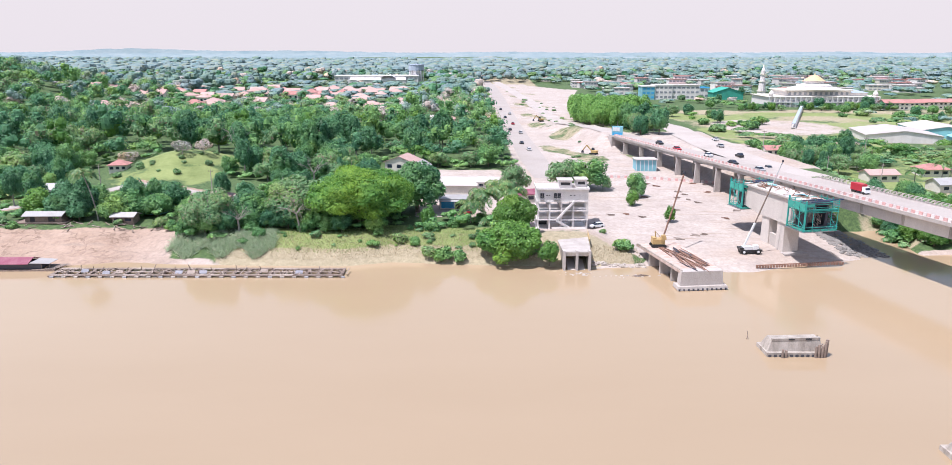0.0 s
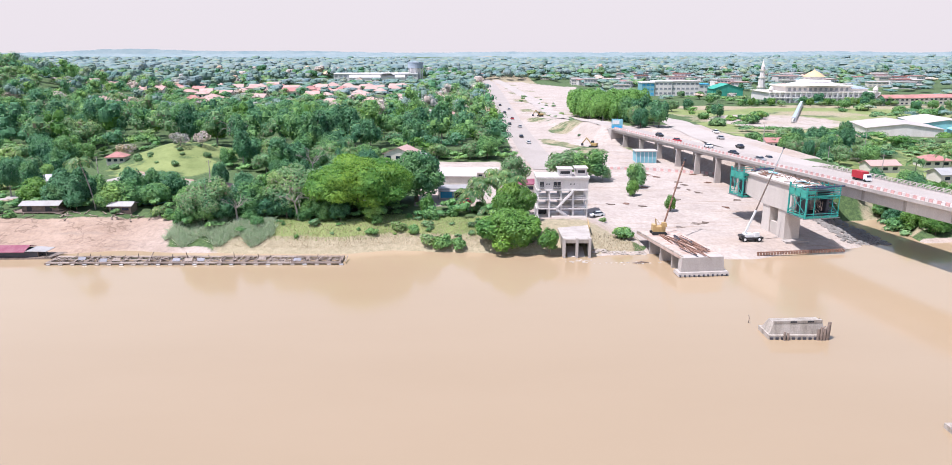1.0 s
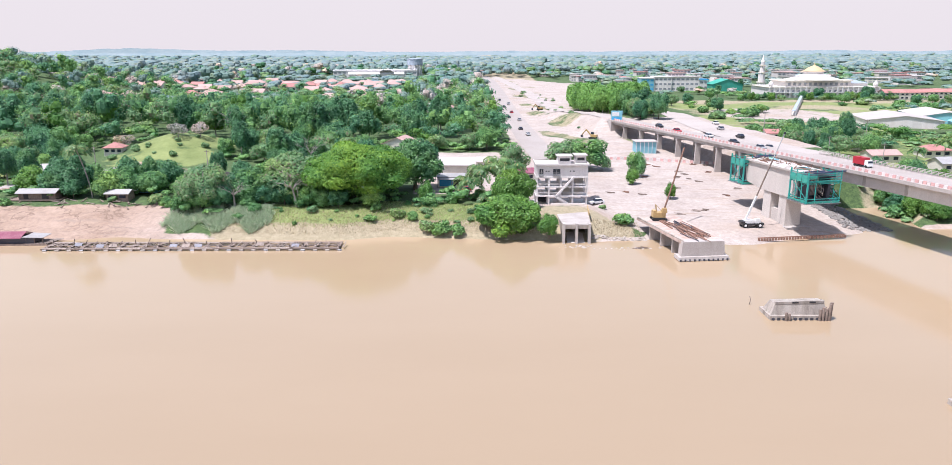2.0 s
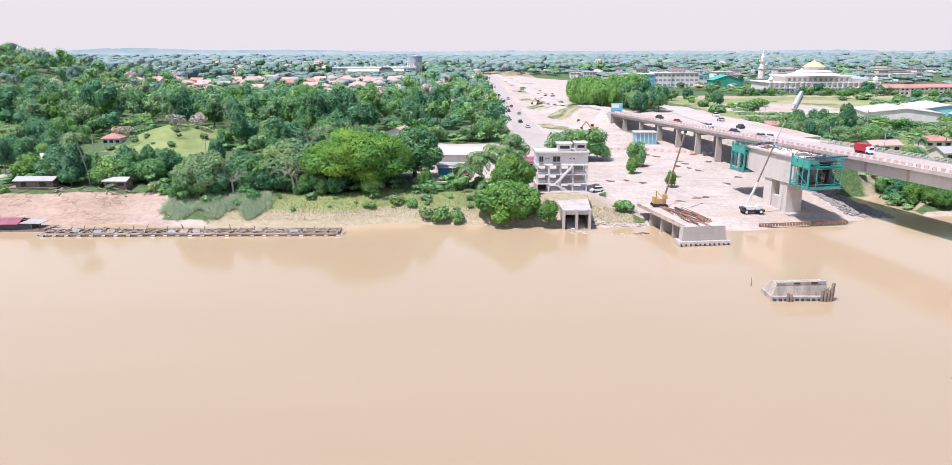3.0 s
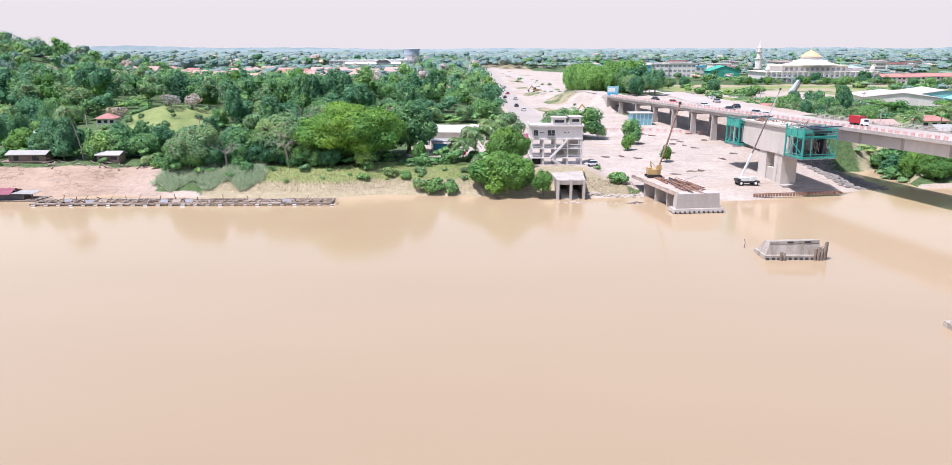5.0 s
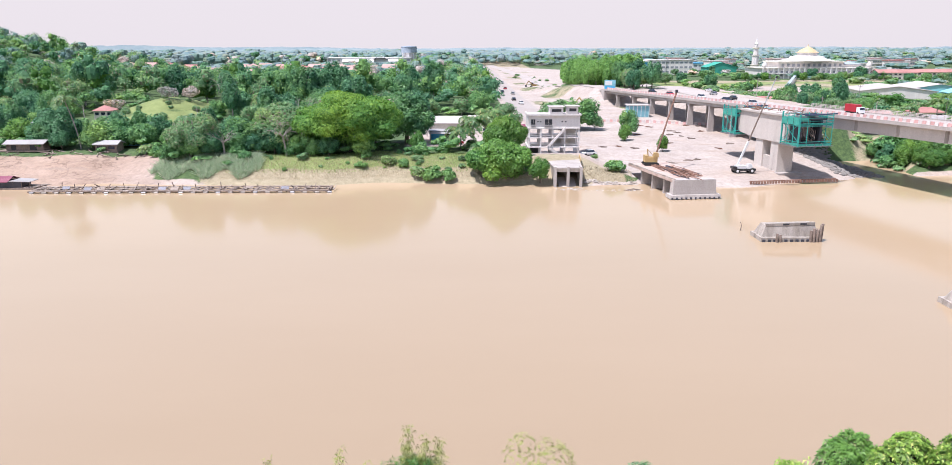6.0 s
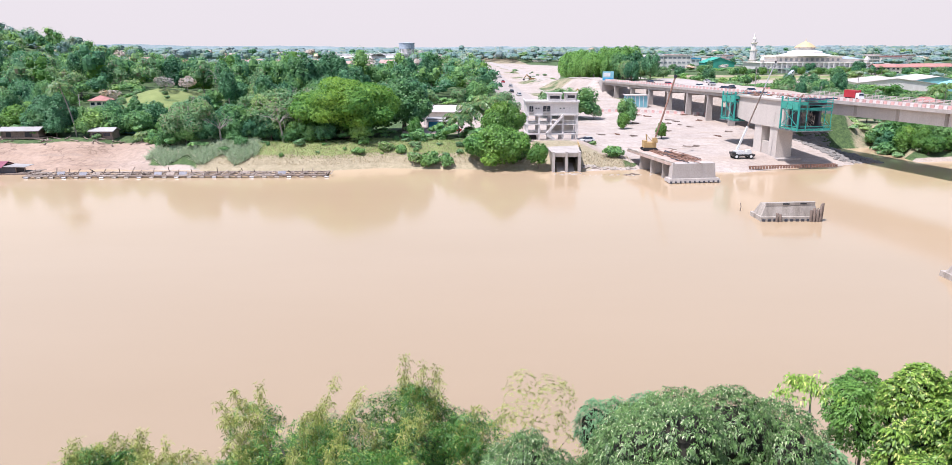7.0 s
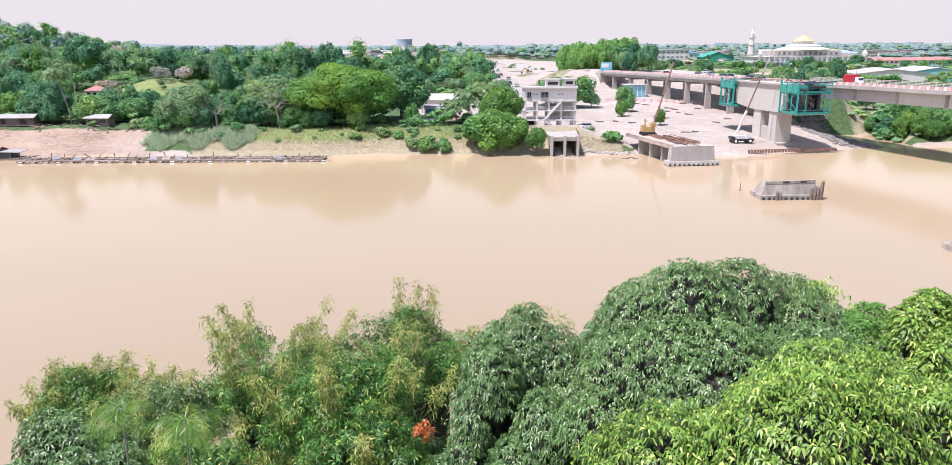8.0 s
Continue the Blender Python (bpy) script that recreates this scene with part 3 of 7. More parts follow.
def build_ground():
    xs = lines([(-3600, -900, 90), (-900, -300, 20), (-300, -150, 6), (-150, 160, 1.9), (160, 360, 6), (360, 1000, 20), (1000, 3600, 90)])
    ys = lines([(-400, -20, 20), (-20, 64, 2.5), (64, 160, 12), (160, 262, 1.5), (262, 540, 4), (540, 1000, 12), (1000, 2600, 40), (2600, 4850, 90)])
    gx, gy = np.meshgrid(xs, ys)
    gz = height(gx, gy)
    nx, ny = len(xs), len(ys)
    v = np.stack([gx, gy, gz], -1).reshape(-1, 3)
    i = (np.arange(ny - 1)[:, None] * nx + np.arange(nx - 1)[None, :]).ravel()
    f = np.stack([i, i + 1, i + nx + 1, i + nx], 1)
    me = bpy.data.meshes.new("ground")
    me.from_pydata(v.tolist(), [], f.tolist())
    col = me.color_attributes.new("cover", "FLOAT_COLOR", "POINT")
    rgba = np.stack([bare(gx, gy), lush(gx, gy), dry(gx, gy), np.ones_like(gx)], -1)
    col.data.foreach_set("color", rgba.astype(np.float32).ravel())
    me.polygons.foreach_set("use_smooth", np.ones(len(f), bool))
    me.materials.append(GROUND)
    tagged(new("ground", me), "river banks with bare earth, grass and wooded hills", "ground", kind="structure")
    w = Shape().add([(-3600, 30, 0), (3600, 30, 0), (3600, 262, 0), (-3600, 262, 0)], [(0, 1, 2, 3)])
    tagged(part("water", w, WATER), "wide muddy ochre river with a calm surface", "river", kind="structure")


build_ground()


def gz(x, y):
    return float(height(x, y))


def ribbon(name, pts, width, material, label, category, lift=0.06, n=60, kind="structure"):
    """A strip of road that follows the ground along a line of points."""
    pts = np.array(pts, float)
    s = np.r_[0, np.cumsum(np.linalg.norm(np.diff(pts, axis=0), axis=1))]
    u = np.linspace(0, s[-1], n)
    p = np.stack([np.interp(u, s, pts[:, k]) for k in range(2)], 1)
    t = unit(np.gradient(p, axis=0))
    nn = np.stack([-t[:, 1], t[:, 0]], 1)
    w = np.linspace(-width / 2, width / 2, 7)
    v, f = [], []
    for i in range(n):
        q = p[i] + w[:, None] * nn[i]
        z = height(q[:, 0], q[:, 1]).max() + lift
        v += [(a, b, z) for a, b in q]
    for i in range(n - 1):
        f += [(i * 7 + k, (i + 1) * 7 + k, (i + 1) * 7 + k + 1, i * 7 + k + 1) for k in range(6)]
    return tagged(part(name, Shape().add(v, f), material), label, category, kind=kind)


ribbon("road", [(27, 268), (24, 300), (22, 381), (21, 462), (20, 652), (18, 851), (12, 1000)], 11, ASPHALT, "pale sun-bleached highway running inland", "road", 0.12, 90)
ribbon("road", [(106, 222), (101, 245), (97, 275), (96, 300), (97, 340), (104, 400), (112, 470), (112, 560)], 13, ASPHALT, "pale road on an embankment behind the bridge", "road", 0.10, 70)
ribbon("road", [(66, 338), (58, 380), (52, 430), (48, 520), (44, 650), (36, 800), (26, 980)], 10, ASPHALT, "pale bridge approach road through bare earth", "road", 0.12, 70)
ribbon("road", [(-160, 205), (-137, 226), (-120, 252), (-100, 245), (-76, 234), (-50, 228)], 5, ASPHALT, "narrow pale lane along the village", "road", 0.08, 60)

# ---- vegetation ----
RNG = np.random.default_rng(7)
KINDS = {}


def tree_kind(key, label, category, leaf, bark, h, r, rz, n_lobes, n_leaf, size, flat=0.0, droop=0.3, seed=0, lobe=0.42, name="tree", trunk_r=0.3, fill=0.64):
    rng = np.random.default_rng(seed + 11)
    lob = lobes_of(rng, r, r, rz, n_lobes, lobe, flat)
    lob[0][:, 2] *= 1.12
    lob[1][:, 2] *= 1.12
    lob[0][:, 2] += (h - rz) * 0.86
    KINDS[key] = (name, label, category, limbs(rng, h, trunk_r, r).mesh("trunk", bark), crown("crown", leaf, lob, n_leaf, size, size * 0.62, rng, droop, fill))


def plant(key, x, y, k=1.0, turn=None, z=None, wide=1.0, group="", label=""):
    name, lab, category, trunk, cr = KINDS[key]
    z = gz(x, y) if z is None else z
    turn = RNG.uniform(0, 360) if turn is None else turn
    ob = thing(name, label or lab, category, pose(x, y, z - 0.1, 0, 0, turn) @ Matrix.Diagonal((k * wide, k * wide, k, 1)), group)
    part("trunk", trunk, None, ob)
    part("crown", cr, None, ob)
    return ob


for s in range(3):
    tree_kind("wood%d" % s, "broad-leaved tree with a dense dark green crown", "tree", LEAF_MID, BARK, 12, 5.0, 5.7, 20, 2000, 0.54, seed=s)
    tree_kind("deep%d" % s, "broad-leaved tree with a deep green rounded crown", "tree", LEAF_DEEP, BARK, 13, 4.6, 6.1, 19, 2000, 0.54, seed=10 + s)
    tree_kind("tall%d" % s, "tall slender tree with an uneven dark crown", "tree", LEAF_DEEP, PALE_BARK, 17, 3.9, 7.2, 18, 2000, 0.54, seed=20 + s, lobe=0.36)
    tree_kind("olive%d" % s, "spreading tree with an olive green crown", "tree", LEAF_OLIVE, PALE_BARK, 11, 5.2, 4.8, 18, 1900, 0.54, 0.2, seed=30 + s)
    tree_kind("bright%d" % s, "young tree with a bright green leafy crown", "tree", LEAF_BRIGHT, BARK, 12, 4.2, 5.8, 18, 2000, 0.54, seed=40 + s)
    tree_kind("planted%d" % s, "slender plantation tree with a bright green crown", "tree", LEAF_PLANT, PALE_BARK, 12, 3.8, 5.8, 20, 2000, 0.54, seed=80 + s)
    tree_kind("bush%d" % s, "low green bush on open ground", "bush", LEAF_MID, BARK, 3.2, 2.4, 1.75, 12, 450, 0.52, seed=50 + s, name="bush", trunk_r=0.08)
    tree_kind("scrub%d" % s, "low olive scrub on open ground", "bush", LEAF_OLIVE, BARK, 2.6, 2.4, 1.4, 12, 400, 0.5, seed=60 + s, name="bush", trunk_r=0.07)
    tree_kind("bare%d" % s, "nearly leafless tree with pale grey twigs", "tree", LEAF_BARE, PALE_BARK, 8, 4.2, 3.0, 10, 900, 0.5, seed=70 + s, fill=0.0, trunk_r=0.22)


def frond(rng, length, lift, n=24, leaf=0.8, fat=0.8):
    """One arching palm frond along x: the leaflets hang from a curved rib. (faces, 4, 3)"""
    t = np.linspace(0.08, 1, n)
    rib = np.stack([length * t * (1 - 0.22 * t), np.zeros(n), length * (lift * t - (0.55 + lift * 0.5) * t ** 2.2)], 1)
    out = []
    for i in range(n - 1):
        w = 0.035 * length / 3
        out.append([rib[i] + (0, -w, 0), rib[i + 1] + (0, -w, 0), rib[i + 1] + (0, w, 0), rib[i] + (0, w, 0)])
        ll = leaf * length / 3 * math.sin(math.pi * min(0.97, 0.15 + 0.82 * t[i])) + 0.1
        for s in (-1, 1):
            tip = rib[i] + np.array([0.45 * ll, s * ll * 0.8, -ll * rng.uniform(0.35, 0.75)])
            b = rib[i] + (rib[i + 1] - rib[i]) * 0.8
            wide = (b - rib[i]) * fat
            out.append([rib[i], (rib[i] + tip) / 2 - wide, tip, (rib[i] + tip) / 2 + wide])
    return np.array(out)


def palm_mesh(rng, length, n=16, leaf=0.8, droopy=0.0, seg=24, fat=0.8):
    q = []
    for i in range(n):
        f = frond(rng, length * rng.uniform(0.85, 1.1), rng.uniform(-0.1, 0.95) - droopy, seg, leaf, fat)
        a = 2.399 * i + rng.uniform(-0.2, 0.2)
        rot = np.array([[math.cos(a), -math.sin(a), 0], [math.sin(a), math.cos(a), 0], [0, 0, 1]])
        q.append(f @ rot.T)
    return np.concatenate(q)


def palm(x, y, h, length=3.4, lean=(0, 0), label="coconut palm with drooping fronds and a pale trunk", n=18, seed=0, r=0.16, z=None, seg=24, fat=0.8, leaf=None):
    rng = np.random.default_rng(seed)
    z = gz(x, y) if z is None else z
    ob = thing("palm_tree", label, "palm", pose(x, y, z - 0.1))
    s = Shape().tube([(lean[0] * t ** 1.6, lean[1] * t ** 1.6, h * t) for t in np.linspace(0, 1, 8)], r * 1.25, r * 0.8, 8)
    part("trunk", s, PALE_BARK, ob)
    part("crown", quads("crown", palm_mesh(rng, length, n, seg=seg, fat=fat) + np.array([lean[0], lean[1], h]), leaf or LEAF_PALM), None, ob)
    return ob


# trees along the far bank, one by one
tree_kind("rain", "huge spreading rain tree with a bright green umbrella crown", "tree", LEAF_RAIN, BARK, 15.5, 15.0, 7.6, 80, 24000, 0.42, 0.15, 0.2, 101, 0.22, trunk_r=0.9, fill=0.6)
tree_kind("rain_dull", "wide dull green tree with bare branches on its side", "tree", LEAF_OLIVE, PALE_BARK, 13.5, 8.0, 6.7, 44, 7000, 0.5, 0.3, 0.2, 102, 0.25, trunk_r=0.6, fill=0.5)
tree_kind("round", "dense rounded deep green tree", "tree", LEAF_DEEP, BARK, 12.5, 7.2, 6.3, 46, 8500, 0.45, 0, 0.3, 103, 0.27, trunk_r=0.5, fill=0.6)
tree_kind("light", "leafy light green tree on the river bank", "tree", LEAF_BRIGHT, BARK, 10, 7.0, 5.1, 52, 8500, 0.44, 0, 0.3, 104, 0.24, trunk_r=0.35, fill=0.55)
plant("rain", -32, 199, 1.16, 20, wide=0.98)
plant("rain", -40, 204, 0.85, 200, wide=0.8, label="second rain tree behind the umbrella crown")
plant("rain_dull", -50, 199, 1.15, 100, wide=1.1)
plant("round", -17.5, 214, 1.3, 0, wide=1.08)
plant("rain_dull", -71.5, 191, 0.98, 60, wide=1.0, label="feathery dark olive tree above the reeds")
plant("round", -116.5, 209, 0.98, 90, wide=1.05, label="dark spreading tree beside the stilt house")
plant("bright1", -127, 208, 0.75, 30, wide=1.5)
plant("wood0", -101, 207, 0.72, wide=1.5)
plant("wood1", -93, 208, 0.65, wide=1.4)
plant("wood2", -61, 195, 0.8, wide=1.3)
plant("deep0", -64, 203, 0.8, wide=1.3)
plant("wood0", -82, 205, 0.6, wide=1.3)
plant("deep1", -42, 214, 0.9, wide=1.3)
plant("bright0", -13, 197, 0.55, wide=0.9)
plant("bush2", -12, 192, 1.0)
for x, y, k, kind in ((-72, 188.5, 0.5, "wood1"), (-67, 189, 0.55, "deep2"), (-76, 189.5, 0.5, "wood2"), (-51, 193, 0.55, "deep0"), (-45.5, 192, 0.5, "wood0"), (-56, 192.5, 0.5, "deep1"), (-27, 190, 0.45, "wood1"), (-36, 190, 0.45, "deep2"), (-41, 190.5, 0.45, "wood2"), (-113, 203, 0.5, "deep1"), (-104, 203, 0.55, "wood1"), (-121, 206, 0.6, "deep0")):
    plant(kind, x, y, k, wide=1.35, label="leafy young tree at the foot of the big trees")
plant("light", 9, 179.0, 1.22, 0, wide=1.12, z=-0.2, label="dense green tree overhanging the water")
plant("light", 10.6, 189.0, 1.18, 40, wide=0.78, label="light green tree behind the bank")
plant("bright2", 18.2, 173.6, 0.5, 0, z=1.0, wide=1.35, label="small conical green bush at the water")
plant("wood2", 53, 240, 0.72, 10, label="round green tree on the building site")
plant("bright1", 50, 229, 0.45, 10, wide=1.2)
plant("bright2", 57, 209, 0.42, 10, label="small dense green tree on bare ground")
plant("bush0", 38, 184, 1.0, wide=1.2)
plant("bush1", -6.5, 197, 0.9)
plant("olive0", 30, 252, 0.95, wide=1.3)
plant("wood0", 38, 252, 0.95, wide=1.6)
plant("olive1", 44, 250, 0.6)
plant("olive2", 13, 240, 0.9)
palm(-107.6, 203, 14.2, 5.6, (-3.4, 0.6), n=26, seed=3, label="leaning coconut palm above the dark tree")
palm(-1.5, 201, 5.5, 6.0, n=24, seed=4)
palm(2.0, 205, 8.0, 6.2, n=24, seed=5)
palm(6.5, 208, 9.5, 6.2, n=24, seed=6)
palm(2.0, 199, 2.0, 4.2, n=20, seed=7)
palm(10.5, 206, 8.5, 5.8, n=24, seed=17)
palm(165, 256, 8.5, 4.4, n=20, seed=18)
palm(172, 262, 9.5, 4.4, n=20, seed=19)
palm(150, 247, 7.0, 4.2, n=20, seed=20)
palm(-88, 199, 2.2, 3.2, seed=8, label="low bushy palm on the bank")
palm(-45, 262, 9, 4, seed=9)
palm(-165, 340, 21, 4.6, n=22, seed=21, label="tall coconut palm above the wooded skyline")
for i, (x, y, k) in enumerate([(-12, 180, 1.0), (-8, 178.5, 1.1), (-4, 178, 0.9), (-20, 186, 0.9), (-26, 188, 0.7), (-16, 184, 0.6), (-100, 199, 0.6), (-84, 196, 0.9), (-80, 192, 0.9),
                                (-133, 199, 0.8), (-128, 196, 0.7), (24, 199, 0.4), (35, 196, 0.5), (-60, 190, 1.1), (-57, 186, 0.8), (-42, 186, 0.7), (6, 201, 0.8), (13, 203, 0.7), (-1, 186, 0.5)]):
    plant(("bush%d" if i % 3 else "scrub%d") % (i % 3), x, y, k)


def in_box(x, y, b):
    return b[0] < x < b[1] and b[2] < y < b[3]


CLEAR = [(-36, -21, 222, 262), (-142, -72, 230, 262), (-150, -128, 258, 290), (-22, 14, 204, 282), (-40, -16, 256, 292), (-68, -36, 428, 470), (-32, -8, 398, 440), (-285, -262, 470, 492), (-240, -188, 446, 470),
         (-205, -55, 855, 965), (128, 212, 630, 690), (198, 240, 640, 690), (215, 320, 560, 665), (176, 260, 340, 415), (136, 182, 236, 290), (170, 240, 405, 545)]


def wooded(x, y):
    """How densely trees stand at a place."""
    if any(in_box(x, y, b) for b in CLEAR):
        return 0.0
    xl = np.interp(y, [215, 281, 462, 652, 851, 1000], [-20, 13, 12, 10, 4, -5])
    if x < xl - 2:
        if y < 215 or (x + 114) ** 2 / 22 ** 2 + (y - 278) ** 2 / 30 ** 2 < 1:
            return 0.0
        if y < 262 and x < -128:
            return 0.5
        if 525 < y < 790 and -290 < x < -55:
            return 0.55
        return 1.0
    if y > 960:
        return 0.9
    left_woods = np.interp(y, [341, 401, 462, 528, 650], [100, 91, 82, 74, 84])
    if y > 345 and x > left_woods and x < left_woods + 34 and y < 545:
        return 0.0
    if x < np.interp(y, [300, 341, 528, 650, 790, 960], [122, 135, 100, 100, 115, 90]):
        return 0.0
    if y < 222:
        return 0.0
    if y < 345:
        return 0.5 if x > embankment_right(y) + 14 else 0.0
    if y < 560:
        return 0.08
    return 0.2 if y < 850 else 0.45


# the nearer woods, tree by tree
near_kinds = ["wood0", "wood1", "wood2", "deep0", "deep1", "deep2", "tall0", "tall1", "tall2", "olive0", "olive1", "wood0", "deep1", "bright0"]
for gy in np.arange(216, 292, 8.8):
    for gx in np.arange(-215, 215, 8.8):
        x, y = gx + RNG.uniform(-3.6, 3.6), gy + RNG.uniform(-3.6, 3.6)
        if abs(x) > 70 + y * 0.62 or RNG.uniform() > wooded(x, y):
            continue
        key = near_kinds[int(RNG.integers(len(near_kinds)))]
        plant(key, x, y, RNG.uniform(0.62, 1.0) * (0.62 if x > 60 else 0.8 if y < 250 else 1.0), wide=RNG.uniform(0.95, 1.25))
# the plantation beside the approach road
for gy in np.arange(374, 500, 10.0):
    for gx in np.arange(float(np.interp(gy, [374, 388, 430, 500], [72, 64, 62, 66])), float(np.interp(gy, [374, 430, 500], [86, 93, 100])), 9.2):
        plant("planted%d" % RNG.integers(3), gx + RNG.uniform(-1.5, 1.5), gy + RNG.uniform(-2, 2), RNG.uniform(1.05, 1.5), wide=RNG.uniform(0.85, 1.1), group="plantation trees")
for gy in np.arange(342, 374, 7.5):
    for gx in np.arange(78, 91, 6.5):
        plant(("deep%d", "olive%d")[int(gy) % 2] % RNG.integers(3), gx + RNG.uniform(-1.5, 1.5), gy + RNG.uniform(-2, 2), RNG.uniform(0.8, 1.15), wide=0.95, label="dark uneven tree beside the approach road")
# tall trees that break the skyline
for x, y, h, w in ((-66, 300, 22.5, 1.25), (-51, 310, 22.5, 1.1), (-60, 306, 19, 1.2), (-112, 318, 20, 1.3), (-121, 322, 19, 1.3), (-25, 296, 18.5, 1.2), (-97, 300, 18, 1.2), (-43, 300, 18, 1.3)):
    plant("tall%d" % RNG.integers(3), x, y, h / 18.5, wide=w, label="tall dark tree that stands above the woods")
plant("tall0", -15, 326, 1.3, wide=1.05, label="tall dark tree that stands above the woods")
for x, y in ((-136, 285), (-106, 284), (-112, 278)):
    plant("bare%d" % RNG.integers(3), x, y, 0.75, wide=1.2, label="leafless pale pinkish tree on the grassy knoll")


for i in range(18):
    x, y = RNG.uniform(31, 60), RNG.uniform(275, 640)
    plant("scrub%d" % (i % 3), x, y, RNG.uniform(0.3, 0.65), wide=1.4, label="dusty scrub on the bare road works")


# woods stand lower towards the suburb
low_line = ((292, 345, 390, 430, 490, 560, 780, 870), (1.35, 1.4, 1.05, 0.9, 0.66, 0.55, 0.55, 0.6))


def woods(name, label, region, gap, material, n_leaf, k_ball, n_ball, leaf, seed, h=(9, 15), where=wooded, category="woods", fill=0.74, mixed=(), wide=1.0):
    """Far woods as one mass of many crowns with gaps and uneven tops."""
    rng = np.random.default_rng(seed)
    mats = [material] + [m for m, _ in mixed]
    share = [1 - sum(s for _, s in mixed)] + [s for _, s in mixed]
    kinds = []
    for i in range(6):
        lob = lobes_of(rng, 1, 1, 1.05, n_ball, 0.5)
        p, d = [], []
        dd = unit(rng.normal(size=(n_leaf, 3)))
        dd[:, 2] = np.abs(dd[:, 2]) - 0.25
        pick = rng.integers(len(lob[0]), size=n_leaf)
        p = lob[0][pick] + dd * lob[1][pick]
        b = [BALL[k_ball] * (1 + 0.18 * np.sin(BALL[k_ball] @ np.array([4.1, 5.3, 3.7]) + j)[..., None]) * lob[1][j] * fill + lob[0][j] for j in range(len(lob[0]))]
        kinds.append((p, dd, np.concatenate(b)))
    q, tone = [], []
    for gy in np.arange(region[2], region[3], gap):
        for gx in np.arange(region[0], region[1], gap):
            x, y = gx + rng.uniform(-0.45, 0.45) * gap, gy + rng.uniform(-0.45, 0.45) * gap
            if abs(x) > 90 + y * 0.68 or rng.uniform() > where(x, y) * 0.95:
                continue
            p, dd, b = kinds[int(rng.integers(6))]
            hh = rng.uniform(h[0] * 0.8, h[1] * 1.1) * (float(np.interp(y, *low_line)) if x < -45 and -235 < x and y < 880 and h[1] > 5 else 0.42 if x > 90 and 290 < y < 620 else 0.6 if x > 90 and y < 1000 else 1.0) * (1.25 if rng.uniform() < 0.08 else 1.0)
            sc = np.array([max(gap * wide * rng.uniform(0.5, 0.68), hh * 0.33)] * 2 + [hh * 0.42])
            o = np.array([x, y, gz(x, y) + hh * 0.58])
            q.append(leaves(p * sc + o, dd + np.array([0, 0, 0.5]), leaf, leaf * 0.7, rng))
            q.append(b * sc + o)
            tone.append(np.full(len(q[-2]) + len(b), rng.choice(len(mats), p=share)))
    me = quads(name, np.concatenate(q), mats[0])
    for other in mats[1:]:
        me.materials.append(other)
    me.polygons.foreach_set("material_index", np.concatenate(tone).astype(np.int32))
    return tagged(new(name, me), label, category, kind="stuff")


woods("inland_woods", "dense dark green woods inland of the river", (-330, 260, 292, 420), 10.5, LEAF_MID, 400, 2, 4, 0.75, 1, (8, 14), fill=0.5, mixed=((LEAF_DEEP, 0.3), (LEAF_OLIVE, 0.2), (LEAF_BRIGHT, 0.08), (LEAF_BARE, 0.03)))
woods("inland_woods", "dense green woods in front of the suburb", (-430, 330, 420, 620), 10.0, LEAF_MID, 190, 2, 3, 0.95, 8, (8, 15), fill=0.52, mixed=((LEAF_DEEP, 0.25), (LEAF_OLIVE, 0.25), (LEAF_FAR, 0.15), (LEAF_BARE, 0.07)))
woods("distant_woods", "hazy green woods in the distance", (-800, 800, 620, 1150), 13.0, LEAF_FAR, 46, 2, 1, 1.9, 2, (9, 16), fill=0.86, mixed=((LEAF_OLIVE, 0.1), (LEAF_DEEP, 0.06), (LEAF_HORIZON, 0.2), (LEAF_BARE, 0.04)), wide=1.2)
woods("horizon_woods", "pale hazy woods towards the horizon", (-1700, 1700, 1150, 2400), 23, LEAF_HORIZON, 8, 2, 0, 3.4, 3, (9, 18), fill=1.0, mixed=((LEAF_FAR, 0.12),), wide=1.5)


def brushy(x, y):
    """Where undergrowth closes the ground between the trees."""
    d = y - float(far_shore(x))
    if any(in_box(x, y, b) for b in CLEAR) or bare(x, y) > 0.3 or (x + 114) ** 2 / 21 ** 2 + (y - 278) ** 2 / 28 ** 2 < 1:
        return 0.0
    if x < 16:
        return 0.9 if d > (15 if -62 < x < 4 else 9 if x > -80 else 24) else 0.0
    return 0.75 if x > 114 and d > 3 and y < 350 else 0.0


woods("undergrowth", "tangled green undergrowth between the trees", (-230, 16, 183, 300), 4.1, LEAF_MID, 40, 2, 1, 0.8, 5, (1.8, 4.2), brushy, "undergrowth")
woods("undergrowth", "bright bushes beside the bridge and the creek", (117, 215, 186, 350), 4.3, LEAF_OLIVE, 40, 2, 1, 0.8, 6, (1.6, 4.0), brushy, "undergrowth")


